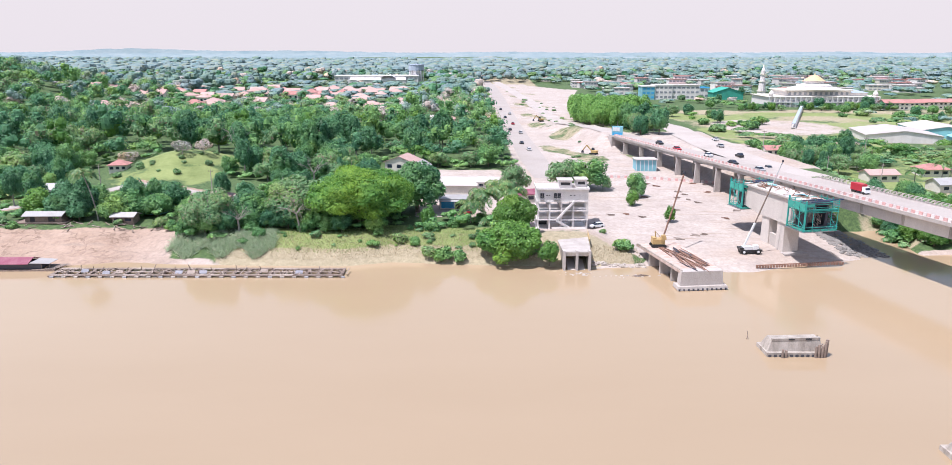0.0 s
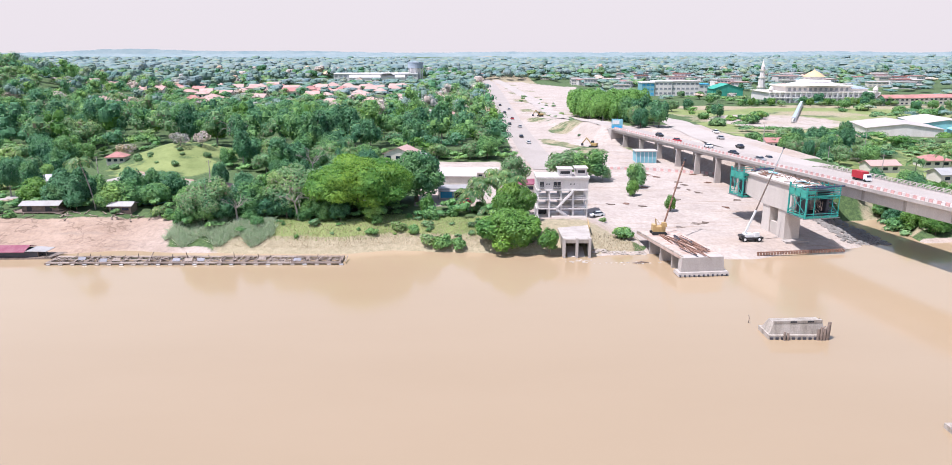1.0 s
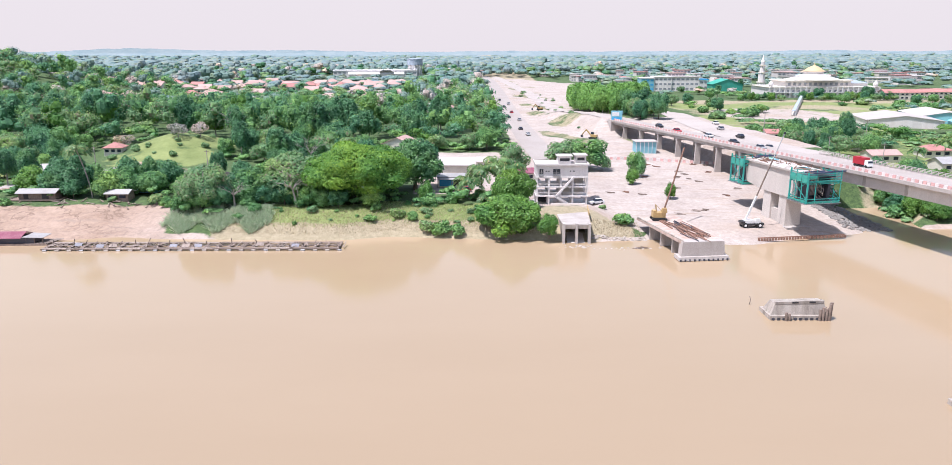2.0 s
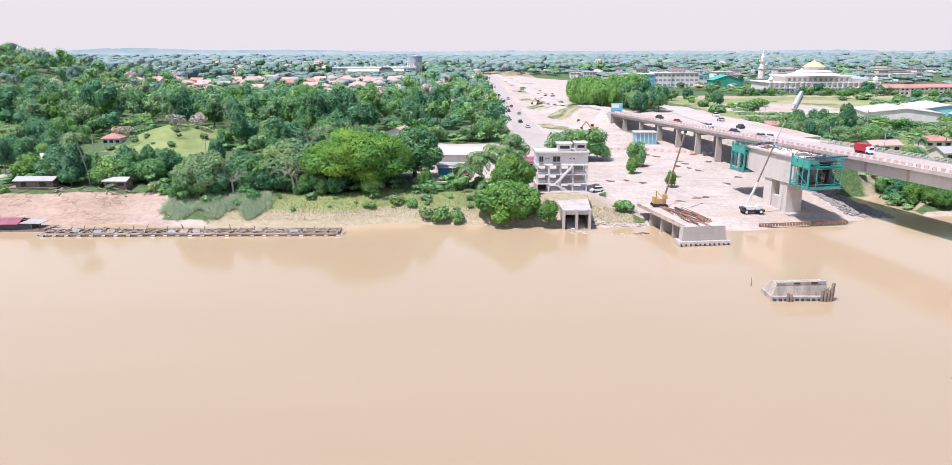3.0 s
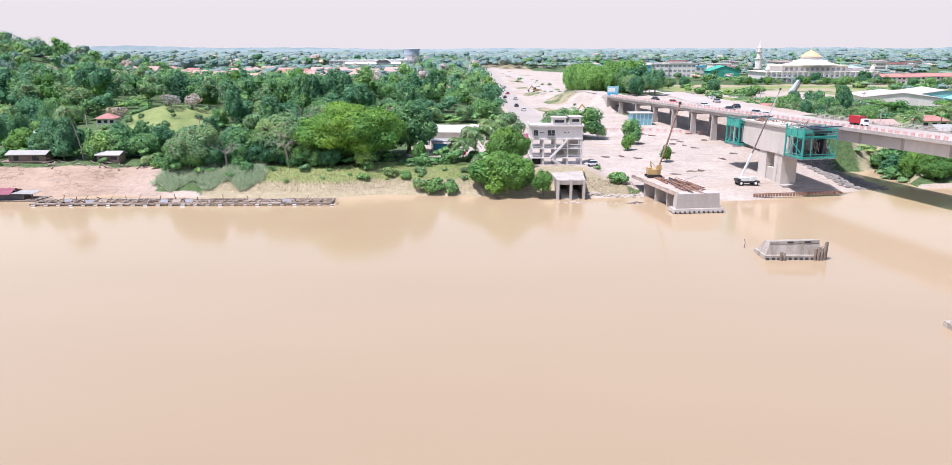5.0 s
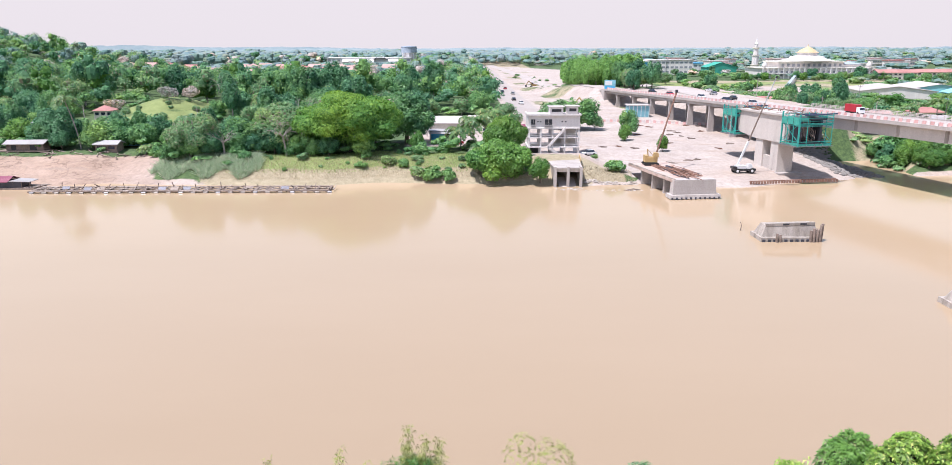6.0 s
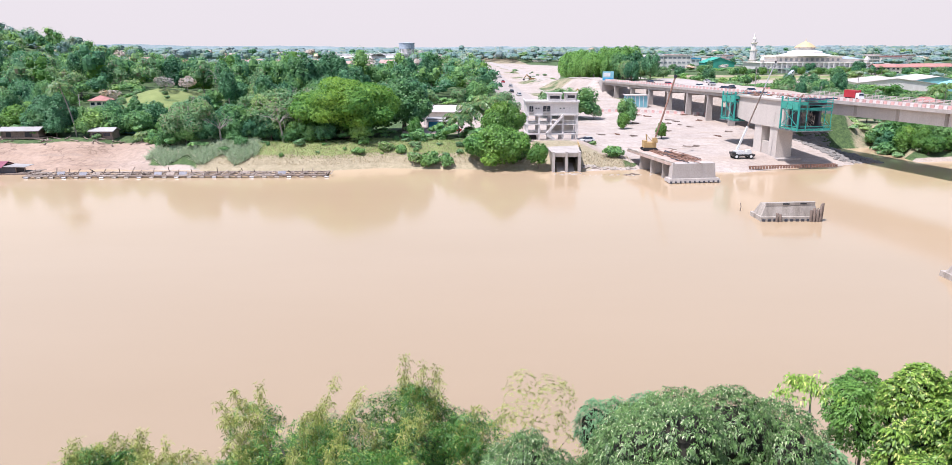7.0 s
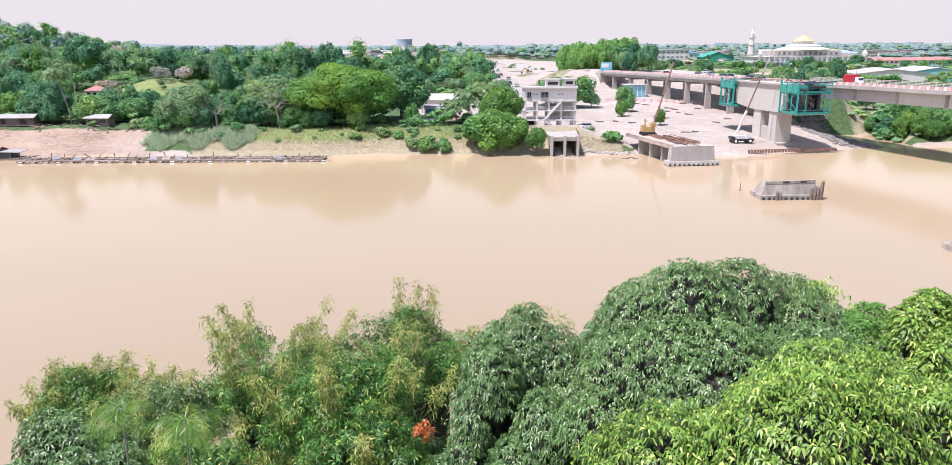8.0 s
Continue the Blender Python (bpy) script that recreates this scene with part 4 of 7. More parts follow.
def tufts(name, label, region, n, material, hgt, seed, keep, lean=0.35):
    """Grass or reeds: upright blades."""
    rng = np.random.default_rng(seed)
    x, y = rng.uniform(region[0], region[1], n), rng.uniform(region[2], region[3], n)
    ok = keep(x, y)
    x, y = x[ok], y[ok]
    m = len(x)
    o = np.stack([x, y, height(x, y) - 0.05], 1)
    a = rng.uniform(0, 6.283, m)
    s = np.stack([np.cos(a), np.sin(a), np.zeros(m)], 1)
    hh = rng.uniform(0.5, 1.2, (m, 1)) * hgt
    tip = np.concatenate([rng.normal(0, lean, (m, 2)) * hh, hh], 1)
    w = s * hh * 0.11
    q = np.stack([o - w * 0.5, o + w * 0.5, o + tip * 0.6 + w, o + tip], 1)
    return tagged(new(name, quads(name, q, material)), label, "grass", kind="stuff")


tufts("reeds", "tall grey-green reeds on the river bank", (-80, -52, 176, 194), 24000, LEAF_GREY, 1.2, 1, lambda x, y: (y - far_shore(x) > 3.5 + 2 * np.sin(x * 0.7)) & (y - far_shore(x) < 12 + 3 * np.sin(x)), 0.75)
tufts("dry_grass", "straw-coloured dry grass along the water's edge", (-62, 42, 174, 196), 28000, LEAF_DRY, 0.5, 2, lambda x, y: (y - far_shore(x) > 1.5) & (y - far_shore(x) < 11) & ((x < 19) | (x > 29)))
tufts("bank_grass", "green grass on the river bank", (-64, 10, 178, 200), 26000, LEAF_BANK, 0.45, 3, lambda x, y: (y - far_shore(x) > 4) & (y - far_shore(x) < 18))

# the ridges on the horizon, with pale blue haze put into their colour


def backdrop():
    m, n, l, b = nodes_of("haze_tinted_ridge")
    pos = n.new("ShaderNodeNewGeometry").outputs["Position"]
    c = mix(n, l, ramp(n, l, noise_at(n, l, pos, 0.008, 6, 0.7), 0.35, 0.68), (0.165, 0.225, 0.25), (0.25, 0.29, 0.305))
    l.new(c, b.inputs["Base Color"])
    b.inputs["Roughness"].default_value = 1.0
    rng = np.random.default_rng(77)
    q = []
    for y0, top, amp in ((2450, 13, 4), (2900, 15, 4), (3500, 18, 5), (4100, 20, 5), (4700, 23, 5)):
        xs = np.arange(-3400, 3400, 16)
        hh = top + amp * ripple(xs, xs * 0 + y0, 160) + 2.5 * ripple(xs, xs * 0 + y0, 23) + rng.uniform(-1.2, 1.2, len(xs))
        if y0 == 4700:
            hh = hh + 22 * np.exp(-((xs + 2150) / 420) ** 2) + 10 * np.exp(-((xs + 1300) / 500) ** 2)
        a = np.stack([xs[:-1], np.full(len(xs) - 1, y0), np.full(len(xs) - 1, -5.0)], 1)
        d = np.array([16, 0, 0])
        t0 = np.stack([xs[:-1], np.full(len(xs) - 1, y0 + 40), hh[:-1]], 1)
        t1 = np.stack([xs[1:], np.full(len(xs) - 1, y0 + 40), hh[1:]], 1)
        q.append(np.stack([a, a + d, t1, t0], 1))
        q.append(np.stack([t0, t1, t1 + np.array([0, 200, -14]), t0 + np.array([0, 200, -14])], 1))
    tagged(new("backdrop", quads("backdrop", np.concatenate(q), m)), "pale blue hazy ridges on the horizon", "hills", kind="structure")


backdrop()

# weeds and scrub along the foot of the bank
for i in range(34):
    x = RNG.uniform(-64, 6)
    y = float(far_shore(x)) + RNG.uniform(4.5, 15)
    plant(("scrub%d", "bush%d")[i % 2] % (i % 3), x, y, RNG.uniform(0.16, 0.46), wide=RNG.uniform(0.9, 1.6), label="low weedy bush on the grassy bank")

for i in range(34):
    x, y = 192 + i * 3.4 + RNG.uniform(-2, 2), 540 + RNG.uniform(-9, 9)
    if not 224 < x < 238:
        plant(("wood0", "olive1", "deep2", "bright0")[i % 4], x, y, RNG.uniform(0.35, 0.6), wide=1.3, label="leafy garden tree before the mosque")
for i in range(40):
    x, y = RNG.uniform(130, 330), RNG.uniform(440, 700)
    if not any(in_box(x, y, b) for b in CLEAR):
        plant(("wood1", "olive0", "deep0", "tall1")[i % 4], x, y, RNG.uniform(0.45, 0.85), wide=1.2, label="tree standing between town buildings")

for i in range(30):
    x, y = RNG.uniform(121, 153), RNG.uniform(188, 214)
    plant(("light", "round", "wood1", "bright1")[i % 4], x, y, RNG.uniform(0.4, 0.62), wide=1.2, z=gz(x, y) - 0.4, label="dense green bush on the creek bank")
for i in range(16):
    plant("scrub%d" % (i % 3), RNG.uniform(-132, -98), RNG.uniform(262, 292), RNG.uniform(0.3, 0.8))

for i in range(22):
    x, y = RNG.uniform(118, 156), RNG.uniform(256, 304)
    if not in_box(x, y, (139, 156, 258, 272)):
        plant(("tall0", "wood1", "olive2", "deep0", "olive0")[i % 5], x, y, RNG.uniform(0.62, 0.95), label="tree in the grove beyond the bridge")

for i in range(26):
    x, y = RNG.uniform(-210, 5), RNG.uniform(282, 345)
    if wooded(x, y) > 0.9:
        plant(("tall0", "tall1", "tall2", "deep1", "olive1")[i % 5], x, y, RNG.uniform(1.05, 1.35), label="tall tree that rises above the woods")


def dead_tree(x, y, h, seed, lean=(0, 0), label="dead grey tree with many bare branches"):
    """A leafless tree: limbs that fork three times."""
    rng = np.random.default_rng(seed)
    ob = thing("dead_tree", label, "tree", pose(x, y, gz(x, y) - 0.1))
    trunk = Shape().tube([(0, 0, -0.3), (lean[0] * 0.3, lean[1] * 0.3, h * 0.3), (lean[0] * 0.6, lean[1] * 0.6, h * 0.5)], 0.3, 0.2, 8)
    part("trunk", trunk, PALE_BARK, ob)

    def grow(p, d, length, r, depth):
        q = p + d * length
        m = p + d * length * 0.5 + Vector(rng.normal(0, 0.06 * length, 3))
        part("branch", Shape().tube([p, m, q], r, r * 0.5, 5), PALE_BARK, ob)
        if depth:
            for k in range(3):
                nd = (d + Vector(rng.normal(0, 0.55, 3)) + Vector((0, -0.1, -0.12))).normalized()
                grow(q if k else m, nd, length * rng.uniform(0.6, 0.85), r * 0.55, depth - 1)

    top = Vector((lean[0] * 0.6, lean[1] * 0.6, h * 0.5))
    for k in range(5):
        a = 2 * math.pi * k / 5 + rng.uniform(-0.3, 0.3)
        grow(top, Vector((math.cos(a) * 0.8, math.sin(a) * 0.8, 0.7)).normalized(), h * 0.3, 0.13, 2)
    return ob


dead_tree(-47, 190, 10.5, 5, (-1, -1.5))
dead_tree(-63, 189, 7.5, 6, (0, -1))
dead_tree(-56, 250, 11, 7)
dead_tree(-98, 300, 13, 8, label="bare pale tree among the woods")


def utility_pole(x, y, h):
    ob = thing("utility_pole", "pale concrete utility pole with a crossarm", "pole", pose(x, y, gz(x, y), 0, 0, RNG.uniform(-20, 20)), "utility poles")
    part("pole", Shape().tube([(0, 0, -0.5), (0, 0, h * 0.5), (0, 0, h)], 0.17, 0.11, 8), CONCRETE, ob)
    part("crossarm", Shape().box(-0.9, 0.9, -0.06, 0.06, h - 0.7, h - 0.58), WOOD, ob)
    for a in (-0.7, 0.0, 0.7):
        part("insulator", Shape().cyl((a, 0, h - 0.58), (a, 0, h - 0.36), 0.06, n=6), DARK_STEEL, ob)
    return ob


for x, y, h in ((-12.5, 231, 9), (-60, 224, 8.5), (-88, 240, 8.5), (-128, 246, 8.5), (12, 246, 9), (127, 262, 9.5), (138, 246, 9.5), (160, 300, 10), (118, 300, 10)):
    utility_pole(x, y, h)

# ---- trees on the near bank ----
def whorls(c, nrm, n, length, width, rng, hang=0.7):
    """Tufts of long drooping leaves, each folded once, at the points c. (faces, 4, 3)"""
    m = len(c)
    ax = unit(nrm + np.array([0, 0, 0.5]) + rng.normal(0, 0.25, (m, 3)))
    r = rng.normal(size=(m, 3))
    u = unit(r - ax * (r * ax).sum(1, keepdims=True))
    w = np.cross(ax, u)
    out = []
    for i in range(n):
        a = 2.399 * i + rng.uniform(-0.4, 0.4, (m, 1))
        side = u * np.cos(a) + w * np.sin(a)
        rise = rng.uniform(0.05, 0.75, (m, 1))
        d = unit(side + ax * rise)
        ll = length * rng.uniform(0.7, 1.25, (m, 1))
        across = unit(np.cross(d, ax)) * width * rng.uniform(0.8, 1.2, (m, 1)) / 2
        o = c + d * ll * 0.12
        mid = o + d * ll * 0.5
        tip = o + d * ll * 0.85 - np.array([0, 0, 1]) * ll * hang * rng.uniform(0.5, 1.1, (m, 1))
        out.append(np.stack([o, mid + across, tip, mid - across], 1))
    return np.concatenate(out)


def near_tree(name, label, category, leaf, x, y, lob, n_tuft, n, length, width, seed, hang=0.7, trunk=0.35, low=-0.35, extra=None, fill=0.68):
    """A tree seen close: every leaf is modelled."""
    rng = np.random.default_rng(seed)
    z = gz(x, y)
    c, r = lob
    area = r[:, 0] * r[:, 1] + r[:, 0] * r[:, 2] + r[:, 1] * r[:, 2]
    pick = rng.choice(len(c), n_tuft * 4, p=area / area.sum())
    d = unit(rng.normal(size=(n_tuft * 4, 3)))
    p = c[pick] + d * r[pick] * rng.uniform(0.80, 1.06, (n_tuft * 4, 1))
    inside = np.zeros(len(p), bool)
    for i in range(len(c)):
        inside |= ((((p - c[i]) / r[i]) ** 2).sum(1) < 0.82) & (pick != i)
    ok = ~inside & (d[:, 2] > low)
    p, d = p[ok][:n_tuft], d[ok][:n_tuft]
    q = [whorls(p, d, n, length, width, rng, hang)]
    # dark balls within the lobes, put there for the shade between leaves
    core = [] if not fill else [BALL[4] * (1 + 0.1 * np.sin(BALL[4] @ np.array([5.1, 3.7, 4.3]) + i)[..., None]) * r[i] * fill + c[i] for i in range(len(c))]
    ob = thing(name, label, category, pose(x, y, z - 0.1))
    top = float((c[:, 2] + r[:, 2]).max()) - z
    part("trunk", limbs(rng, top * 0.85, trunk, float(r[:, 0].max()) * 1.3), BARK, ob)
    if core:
        part("branchwork", quads("branchwork", np.concatenate(core) - np.array([x, y, z - 0.1]), CROWN_SHADE), None, ob, "dark core that stands for shade inside the crown")
    part("crown", quads("crown", np.concatenate(q) - np.array([x, y, z - 0.1]), leaf), None, ob)
    return ob


def dome(rng, x, y, z, rx, ry, rz, n, size, cap=99.0):
    c, r = lobes_of(rng, 1, 1, 1, n, size)
    c = np.sign(c) * np.abs(c) ** 0.8 * np.array([rx, ry, rz])
    r = r * np.array([rx, ry, rz])
    c = c + np.array([x, y, z])
    c[:, 2] = np.minimum(c[:, 2], cap - r[:, 2])
    return c, r


rg = np.random.default_rng(21)
near_tree("mango_tree", "large domed mango tree with drooping grey-green leaves", "tree", LEAF_MANGO, 7.3, 14.0, dome(rg, 7.1, 14.0, 16.1, 4.8, 3.8, 5.2, 60, 0.25, 21.25), 21000, 9, 0.115, 0.034, 31, low=-0.1)
near_tree("mango_tree", "smaller dark mango tree with drooping leaves", "tree", LEAF_MANGO, 2.5, 14.6, dome(rg, 2.5, 14.6, 14.9, 2.3, 2.8, 4.5, 44, 0.30, 19.5), 10500, 9, 0.12, 0.036, 32, low=-0.15)
near_tree("mango_tree", "mango tree with bright yellow-green young leaves", "tree", LEAF_YOUNG, 8.2, 8.4, dome(rg, 8.2, 8.4, 14.8, 6.3, 3.5, 6.1, 56, 0.27, 20.85), 27000, 9, 0.145, 0.040, 33, low=-0.25)


def bamboo(x, y, top, rx, ry, seed, n_plume=12, label="tall bamboo clump with feathery yellow-green leaves", leaf=None):
    """Culms that rise from one root and arch outwards, hung with sprays of narrow leaves."""
    rng = np.random.default_rng(seed)
    z = gz(x, y)
    ob = thing("bamboo_clump", label, "bamboo", pose(x, y, z - 0.1))
    hgt = top - z
    c, r = lobes_of(rng, rx, ry, hgt * 0.40, 26, 0.3)
    c = c + np.array([0, 0, hgt * 0.55])
    m = 4600
    pick = rng.integers(len(c), size=m)
    d = unit(rng.normal(size=(m, 3)))
    d[:, 2] = np.abs(d[:, 2]) - 0.3
    p = c[pick] + d * r[pick] * rng.uniform(0.6, 1.12, (m, 1))
    tips = []
    q = [whorls(p, d * 0.6 + rng.normal(0, 0.5, (m, 3)), 8, 0.23, 0.036, rng, 0.35)]
    for i in range(n_plume):
        a, k = rng.uniform(0, 6.283), math.sqrt(rng.uniform(0.02, 1))
        ex, ey = math.cos(a) * rx * k, math.sin(a) * ry * k
        hh = hgt * rng.uniform(0.93, 1.07) * (1 - 0.12 * k)
        t = np.linspace(0, 1, 9)
        line = np.stack([ex * t ** 1.8 + 0.25 * math.cos(a), ey * t ** 1.8 + 0.25 * math.sin(a), hh * t], 1)
        line[:, 2] -= 0.7 * t ** 6
        part("culm", Shape().tube([tuple(v) for v in line], 0.045, 0.008, 5), foliage_stem, ob)
        m = 64
        u = rng.uniform(0.72, 1.0, m)
        cc = np.stack([np.interp(u, t, line[:, j]) for j in range(3)], 1) + rng.normal(0, 0.34, (m, 3)) * (1.3 - u[:, None])
        tips.append(whorls(cc, rng.normal(0, 0.6, (m, 3)), 6, 0.25, 0.036, rng, 0.5))
    # one dark ball in the clump, for the shade among its canes
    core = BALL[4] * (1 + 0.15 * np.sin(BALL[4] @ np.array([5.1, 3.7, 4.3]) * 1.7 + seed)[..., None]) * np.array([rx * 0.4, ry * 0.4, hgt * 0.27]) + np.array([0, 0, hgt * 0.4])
    part("cane_thicket", quads("cane_thicket", core, CROWN_SHADE), None, ob, "dark core that stands for shade inside the clump")
    part("leaves", quads("leaves", np.concatenate(q), leaf or LEAF_BAMBOO), None, ob)
    part("tip_leaves", quads("tip_leaves", np.concatenate(tips), LEAF_TIP), None, ob, "yellow-green leaves at the tips")
    return ob


foliage_stem = surface("bamboo_culm", (0.30, 0.30, 0.10), (0.2, 0.16, 0.06), 0.5)
bamboo(-1.2, 26, 17.0, 4.0, 3.6, 41, 12)
bamboo(-6.2, 24.2, 17.4, 3.8, 3.4, 42, 12)
bamboo(-2.4, 19, 18.0, 3.4, 3.0, 43, 12)
bamboo(-6.8, 18.5, 14.9, 3.2, 3.0, 44, 12)
bamboo(-10.5, 22, 15.4, 3.4, 3.0, 45, 8, "dark bamboo clump with hanging leaves", LEAF_MANGO)
bamboo(-13.6, 24.0, 14.9, 2.4, 2.2, 48, 14, "arching bamboo clump with thin hanging sprays", LEAF_TIP)
bamboo(-13.0, 23.5, 15.2, 2.6, 2.4, 46, 12, "thin bamboo clump with sparse leaves")
rg = np.random.default_rng(22)
near_tree("broadleaf_tree", "bright green broad-leaved tree at the water", "tree", LEAF_YOUNG, 24.0, 27, dome(rg, 24.0, 27, 11.8, 4.7, 4.0, 5.5, 40, 0.22, 17.2), 9000, 8, 0.23, 0.085, 34, 0.35, fill=0.5)
near_tree("broadleaf_tree", "slim young tree with loose bright leaves", "tree", LEAF_YOUNG, 14.3, 17.3, dome(rg, 14.3, 17.3, 15.6, 1.0, 1.0, 3.2, 14, 0.34, 18.8), 900, 7, 0.22, 0.075, 41, 0.5, 0.1, fill=0.4)
near_tree("broadleaf_tree", "loose light green tree at the water's edge", "tree", LEAF_BRIGHT, 21.2, 31.5, dome(rg, 21.2, 31.5, 10.2, 1.9, 1.8, 3.8, 20, 0.28), 1500, 7, 0.26, 0.08, 40, 0.4, 0.15, fill=0.4)
near_tree("broadleaf_tree", "olive tree behind the mango with loose leaves", "tree", LEAF_OLIVE, 8.2, 27, dome(rg, 8.2, 27, 10.6, 2.6, 2.2, 4.4, 24, 0.28, 14.5), 2600, 8, 0.2, 0.06, 42, 0.5, 0.2)
near_tree("broadleaf_tree", "leafy green tree behind the mango", "tree", LEAF_BAMBOO, 12.6, 27, dome(rg, 12.6, 27, 10.2, 2.8, 2.2, 4.4, 24, 0.28, 14.1), 2600, 8, 0.2, 0.06, 43, 0.5, 0.2)
near_tree("broadleaf_tree", "low olive tree beneath the mango", "tree", LEAF_OLIVE, 14.0, 24, dome(rg, 14.0, 24, 11.4, 2.6, 3, 3.6, 16, 0.34), 1600, 8, 0.3, 0.12, 35, 0.4)
near_tree("sparse_tree", "thin tree with few small yellowish leaves", "tree", LEAF_TIP, 4.6, 31, dome(rg, 4.6, 31, 10.6, 2.6, 2.0, 3.2, 20, 0.3), 900, 5, 0.13, 0.045, 36, 0.3, 0.12, fill=0)


def sapling(x, y, top):
    """A bare stem with one drooping tuft of leaves."""
    rng = np.random.default_rng(61)
    z = gz(x, y)
    ob = thing("sapling", "thin sapling with a drooping leafy tuft on top", "sapling", pose(x, y, z - 0.1))
    h = top - z
    part("stem", Shape().tube([(-0.25, 0, 0), (-0.1, 0, h * 0.5), (0.05, 0, h * 0.85), (0, 0, h)], 0.06, 0.03, 7), PALE_BARK, ob)
    c = np.concatenate([np.array([[0, 0, h - 0.1]]) + rng.normal(0, 1, (90, 3)) * np.array([0.42, 0.42, 0.16]) - np.array([[0.35, 0, 0]]) * rng.uniform(0, 1.4, (90, 1))])
    c[:, 2] -= 0.45 * (c[:, 0] ** 2 + c[:, 1] ** 2)
    part("crown", quads("crown", whorls(c, np.tile([0.0, 0, 1], (90, 1)), 7, 0.24, 0.06, rng, 0.9), LEAF_YOUNG), None, ob)
    return ob


sapling(13.4, 22, 17.9)
palm(-8.6, 17.2, 8.7, 1.35, n=11, seg=40, fat=0.3, leaf=LEAF_FROND, seed=12, label="young palm with feathery hanging fronds", r=0.03)
palm(-6.6, 16.6, 8.6, 1.35, n=11, seg=40, fat=0.3, leaf=LEAF_FROND, seed=14, label="young palm with feathery hanging fronds", r=0.03)
# added shrub that fills a gap which is dark only from depth
near_tree("shade_fill_shrub", "dark shrub added to fill the shaded gap between bamboo and mango", "shrub", LEAF_MANGO, 0.0, 17.6, dome(rg, -0.3, 18.2, 9.6, 1.7, 2.6, 4.4, 18, 0.34), 3000, 8, 0.18, 0.06, 37, 0.4, 0.12)
near_tree("flowering_shrub", "small shrub with orange-red blossom", "shrub", LEAF_RED, 0.1, 15.2, dome(rg, 0.1, 15.2, 16.2, 0.24, 0.2, 0.4, 5, 0.4), 34, 6, 0.12, 0.05, 38, 0.3, 0.05, fill=0)
near_tree("low_shrub", "low dark green shrub beneath the bamboo", "shrub", LEAF_MANGO, -11.5, 16.5, dome(rg, -11.5, 16.5, 10.4, 3.6, 2.6, 3.4, 16, 0.34), 2600, 8, 0.2, 0.05, 39, 0.5, 0.12)
# another added shrub, to darken the shaded ground behind the palms
near_tree("shade_fill_shrub", "dense dark green shrub added for the shade among the young palms", "shrub", LEAF_MANGO, -11.2, 18.6, dome(rg, -11.2, 18.6, 10.6, 2.6, 1.8, 4.2, 18, 0.34), 3600, 8, 0.17, 0.055, 52, 0.5, 0.1, low=-0.1)


# ---- built things ----
def fixed(name, shape, material, parent, label=""):
    """A part whose mesh is given in the world's coordinates."""
    ob = part(name, shape, material, parent, label)
    ob.matrix_parent_inverse = parent.matrix_basis.inverted()
    if parent.parent:
        ob.matrix_parent_inverse = (parent.parent.matrix_basis @ parent.matrix_basis).inverted()
    return ob


def window(parent, x0, x1, y, z0, z1, depth=0.12, frame=None):
    """A framed dark pane on a wall that faces -y, in the thing's own coordinates."""
    w = part("window", Shape().box(x0, x1, y - 0.06, y + depth, z0, z1), GLASS, parent)
    s = Shape()
    for a, b, c, d in ((x0 - 0.08, x1 + 0.08, z1, z1 + 0.1), (x0 - 0.1, x1 + 0.1, z0 - 0.12, z0), (x0 - 0.08, x0, z0, z1), (x1, x1 + 0.08, z0, z1), ((x0 + x1) / 2 - 0.03, (x0 + x1) / 2 + 0.03, z0, z1)):
        s.box(a, b, y - 0.14, y + 0.02, c, d)
    part("window_frame", s, frame or WHITE_PAINT, w)
    return w


# the old road bridge
BT, BN = Vector((-0.2223, 0.975, 0)), Vector((0.975, 0.2223, 0))


def deck_z(y):
    return 17.3 - 0.010 * y


def on_deck(y, across, up=0.0):
    """A place on the bridge: how far across from its left edge, how far above the deck."""
    p = Vector((deck_left(y), y, deck_z(y))) + BN * across
    p.z = deck_z(y) + up
    return p


def span(s, y0, y1, a0, a1, u0, u1, n=1):
    for i in range(n):
        p, q = y0 + (y1 - y0) * i / n, y0 + (y1 - y0) * (i + 1) / n
        s.hexa([on_deck(p, a0, u0), on_deck(p, a1, u0), on_deck(q, a1, u0), on_deck(q, a0, u0)],
               [on_deck(p, a0, u1), on_deck(p, a1, u1), on_deck(q, a1, u1), on_deck(q, a0, u1)])
    return s


bridge = thing("road_bridge", "old concrete road bridge with red and white barriers", "bridge", pose(deck_left(200), 200, 5))
deck = fixed("deck", span(span(Shape(), 34, 214, 0, 13.4, -0.45, 0), 214, 338, 0, 10.2, -0.45, 0), ASPHALT, bridge)
fixed("edge_beam", span(Shape(), 34, 338, -0.12, 0.35, -0.62, 0.22), CONCRETE, bridge)
fixed("edge_beam", span(Shape(), 34, 214, 13.05, 13.5, -0.62, 0.22), CONCRETE, bridge)
for y0, y1 in ((34, 62), (62, 168.2), (168.4, 214)):
    fixed("box_girder", span(Shape(), y0, y1, 1.0, 12.2, -3.5, -0.46), NEW_CONCRETE, bridge)
for y in (208, 195, 181.5, 168.3, 155, 142):
    fixed("joint", span(Shape(), y - 0.5, y + 0.5, 0.93, 1.05, -3.46, -0.64), DIRTY_CONCRETE, bridge, "dark stained joint")
for a in (0.6, 3.4, 6.2, 8.6):
    fixed("girder", span(Shape(), 214, 338, a, a + 0.7, -1.7, -0.46), CONCRETE, bridge)
SQUARE = ((-1, -1), (1, -1), (1, 1), (-1, 1))
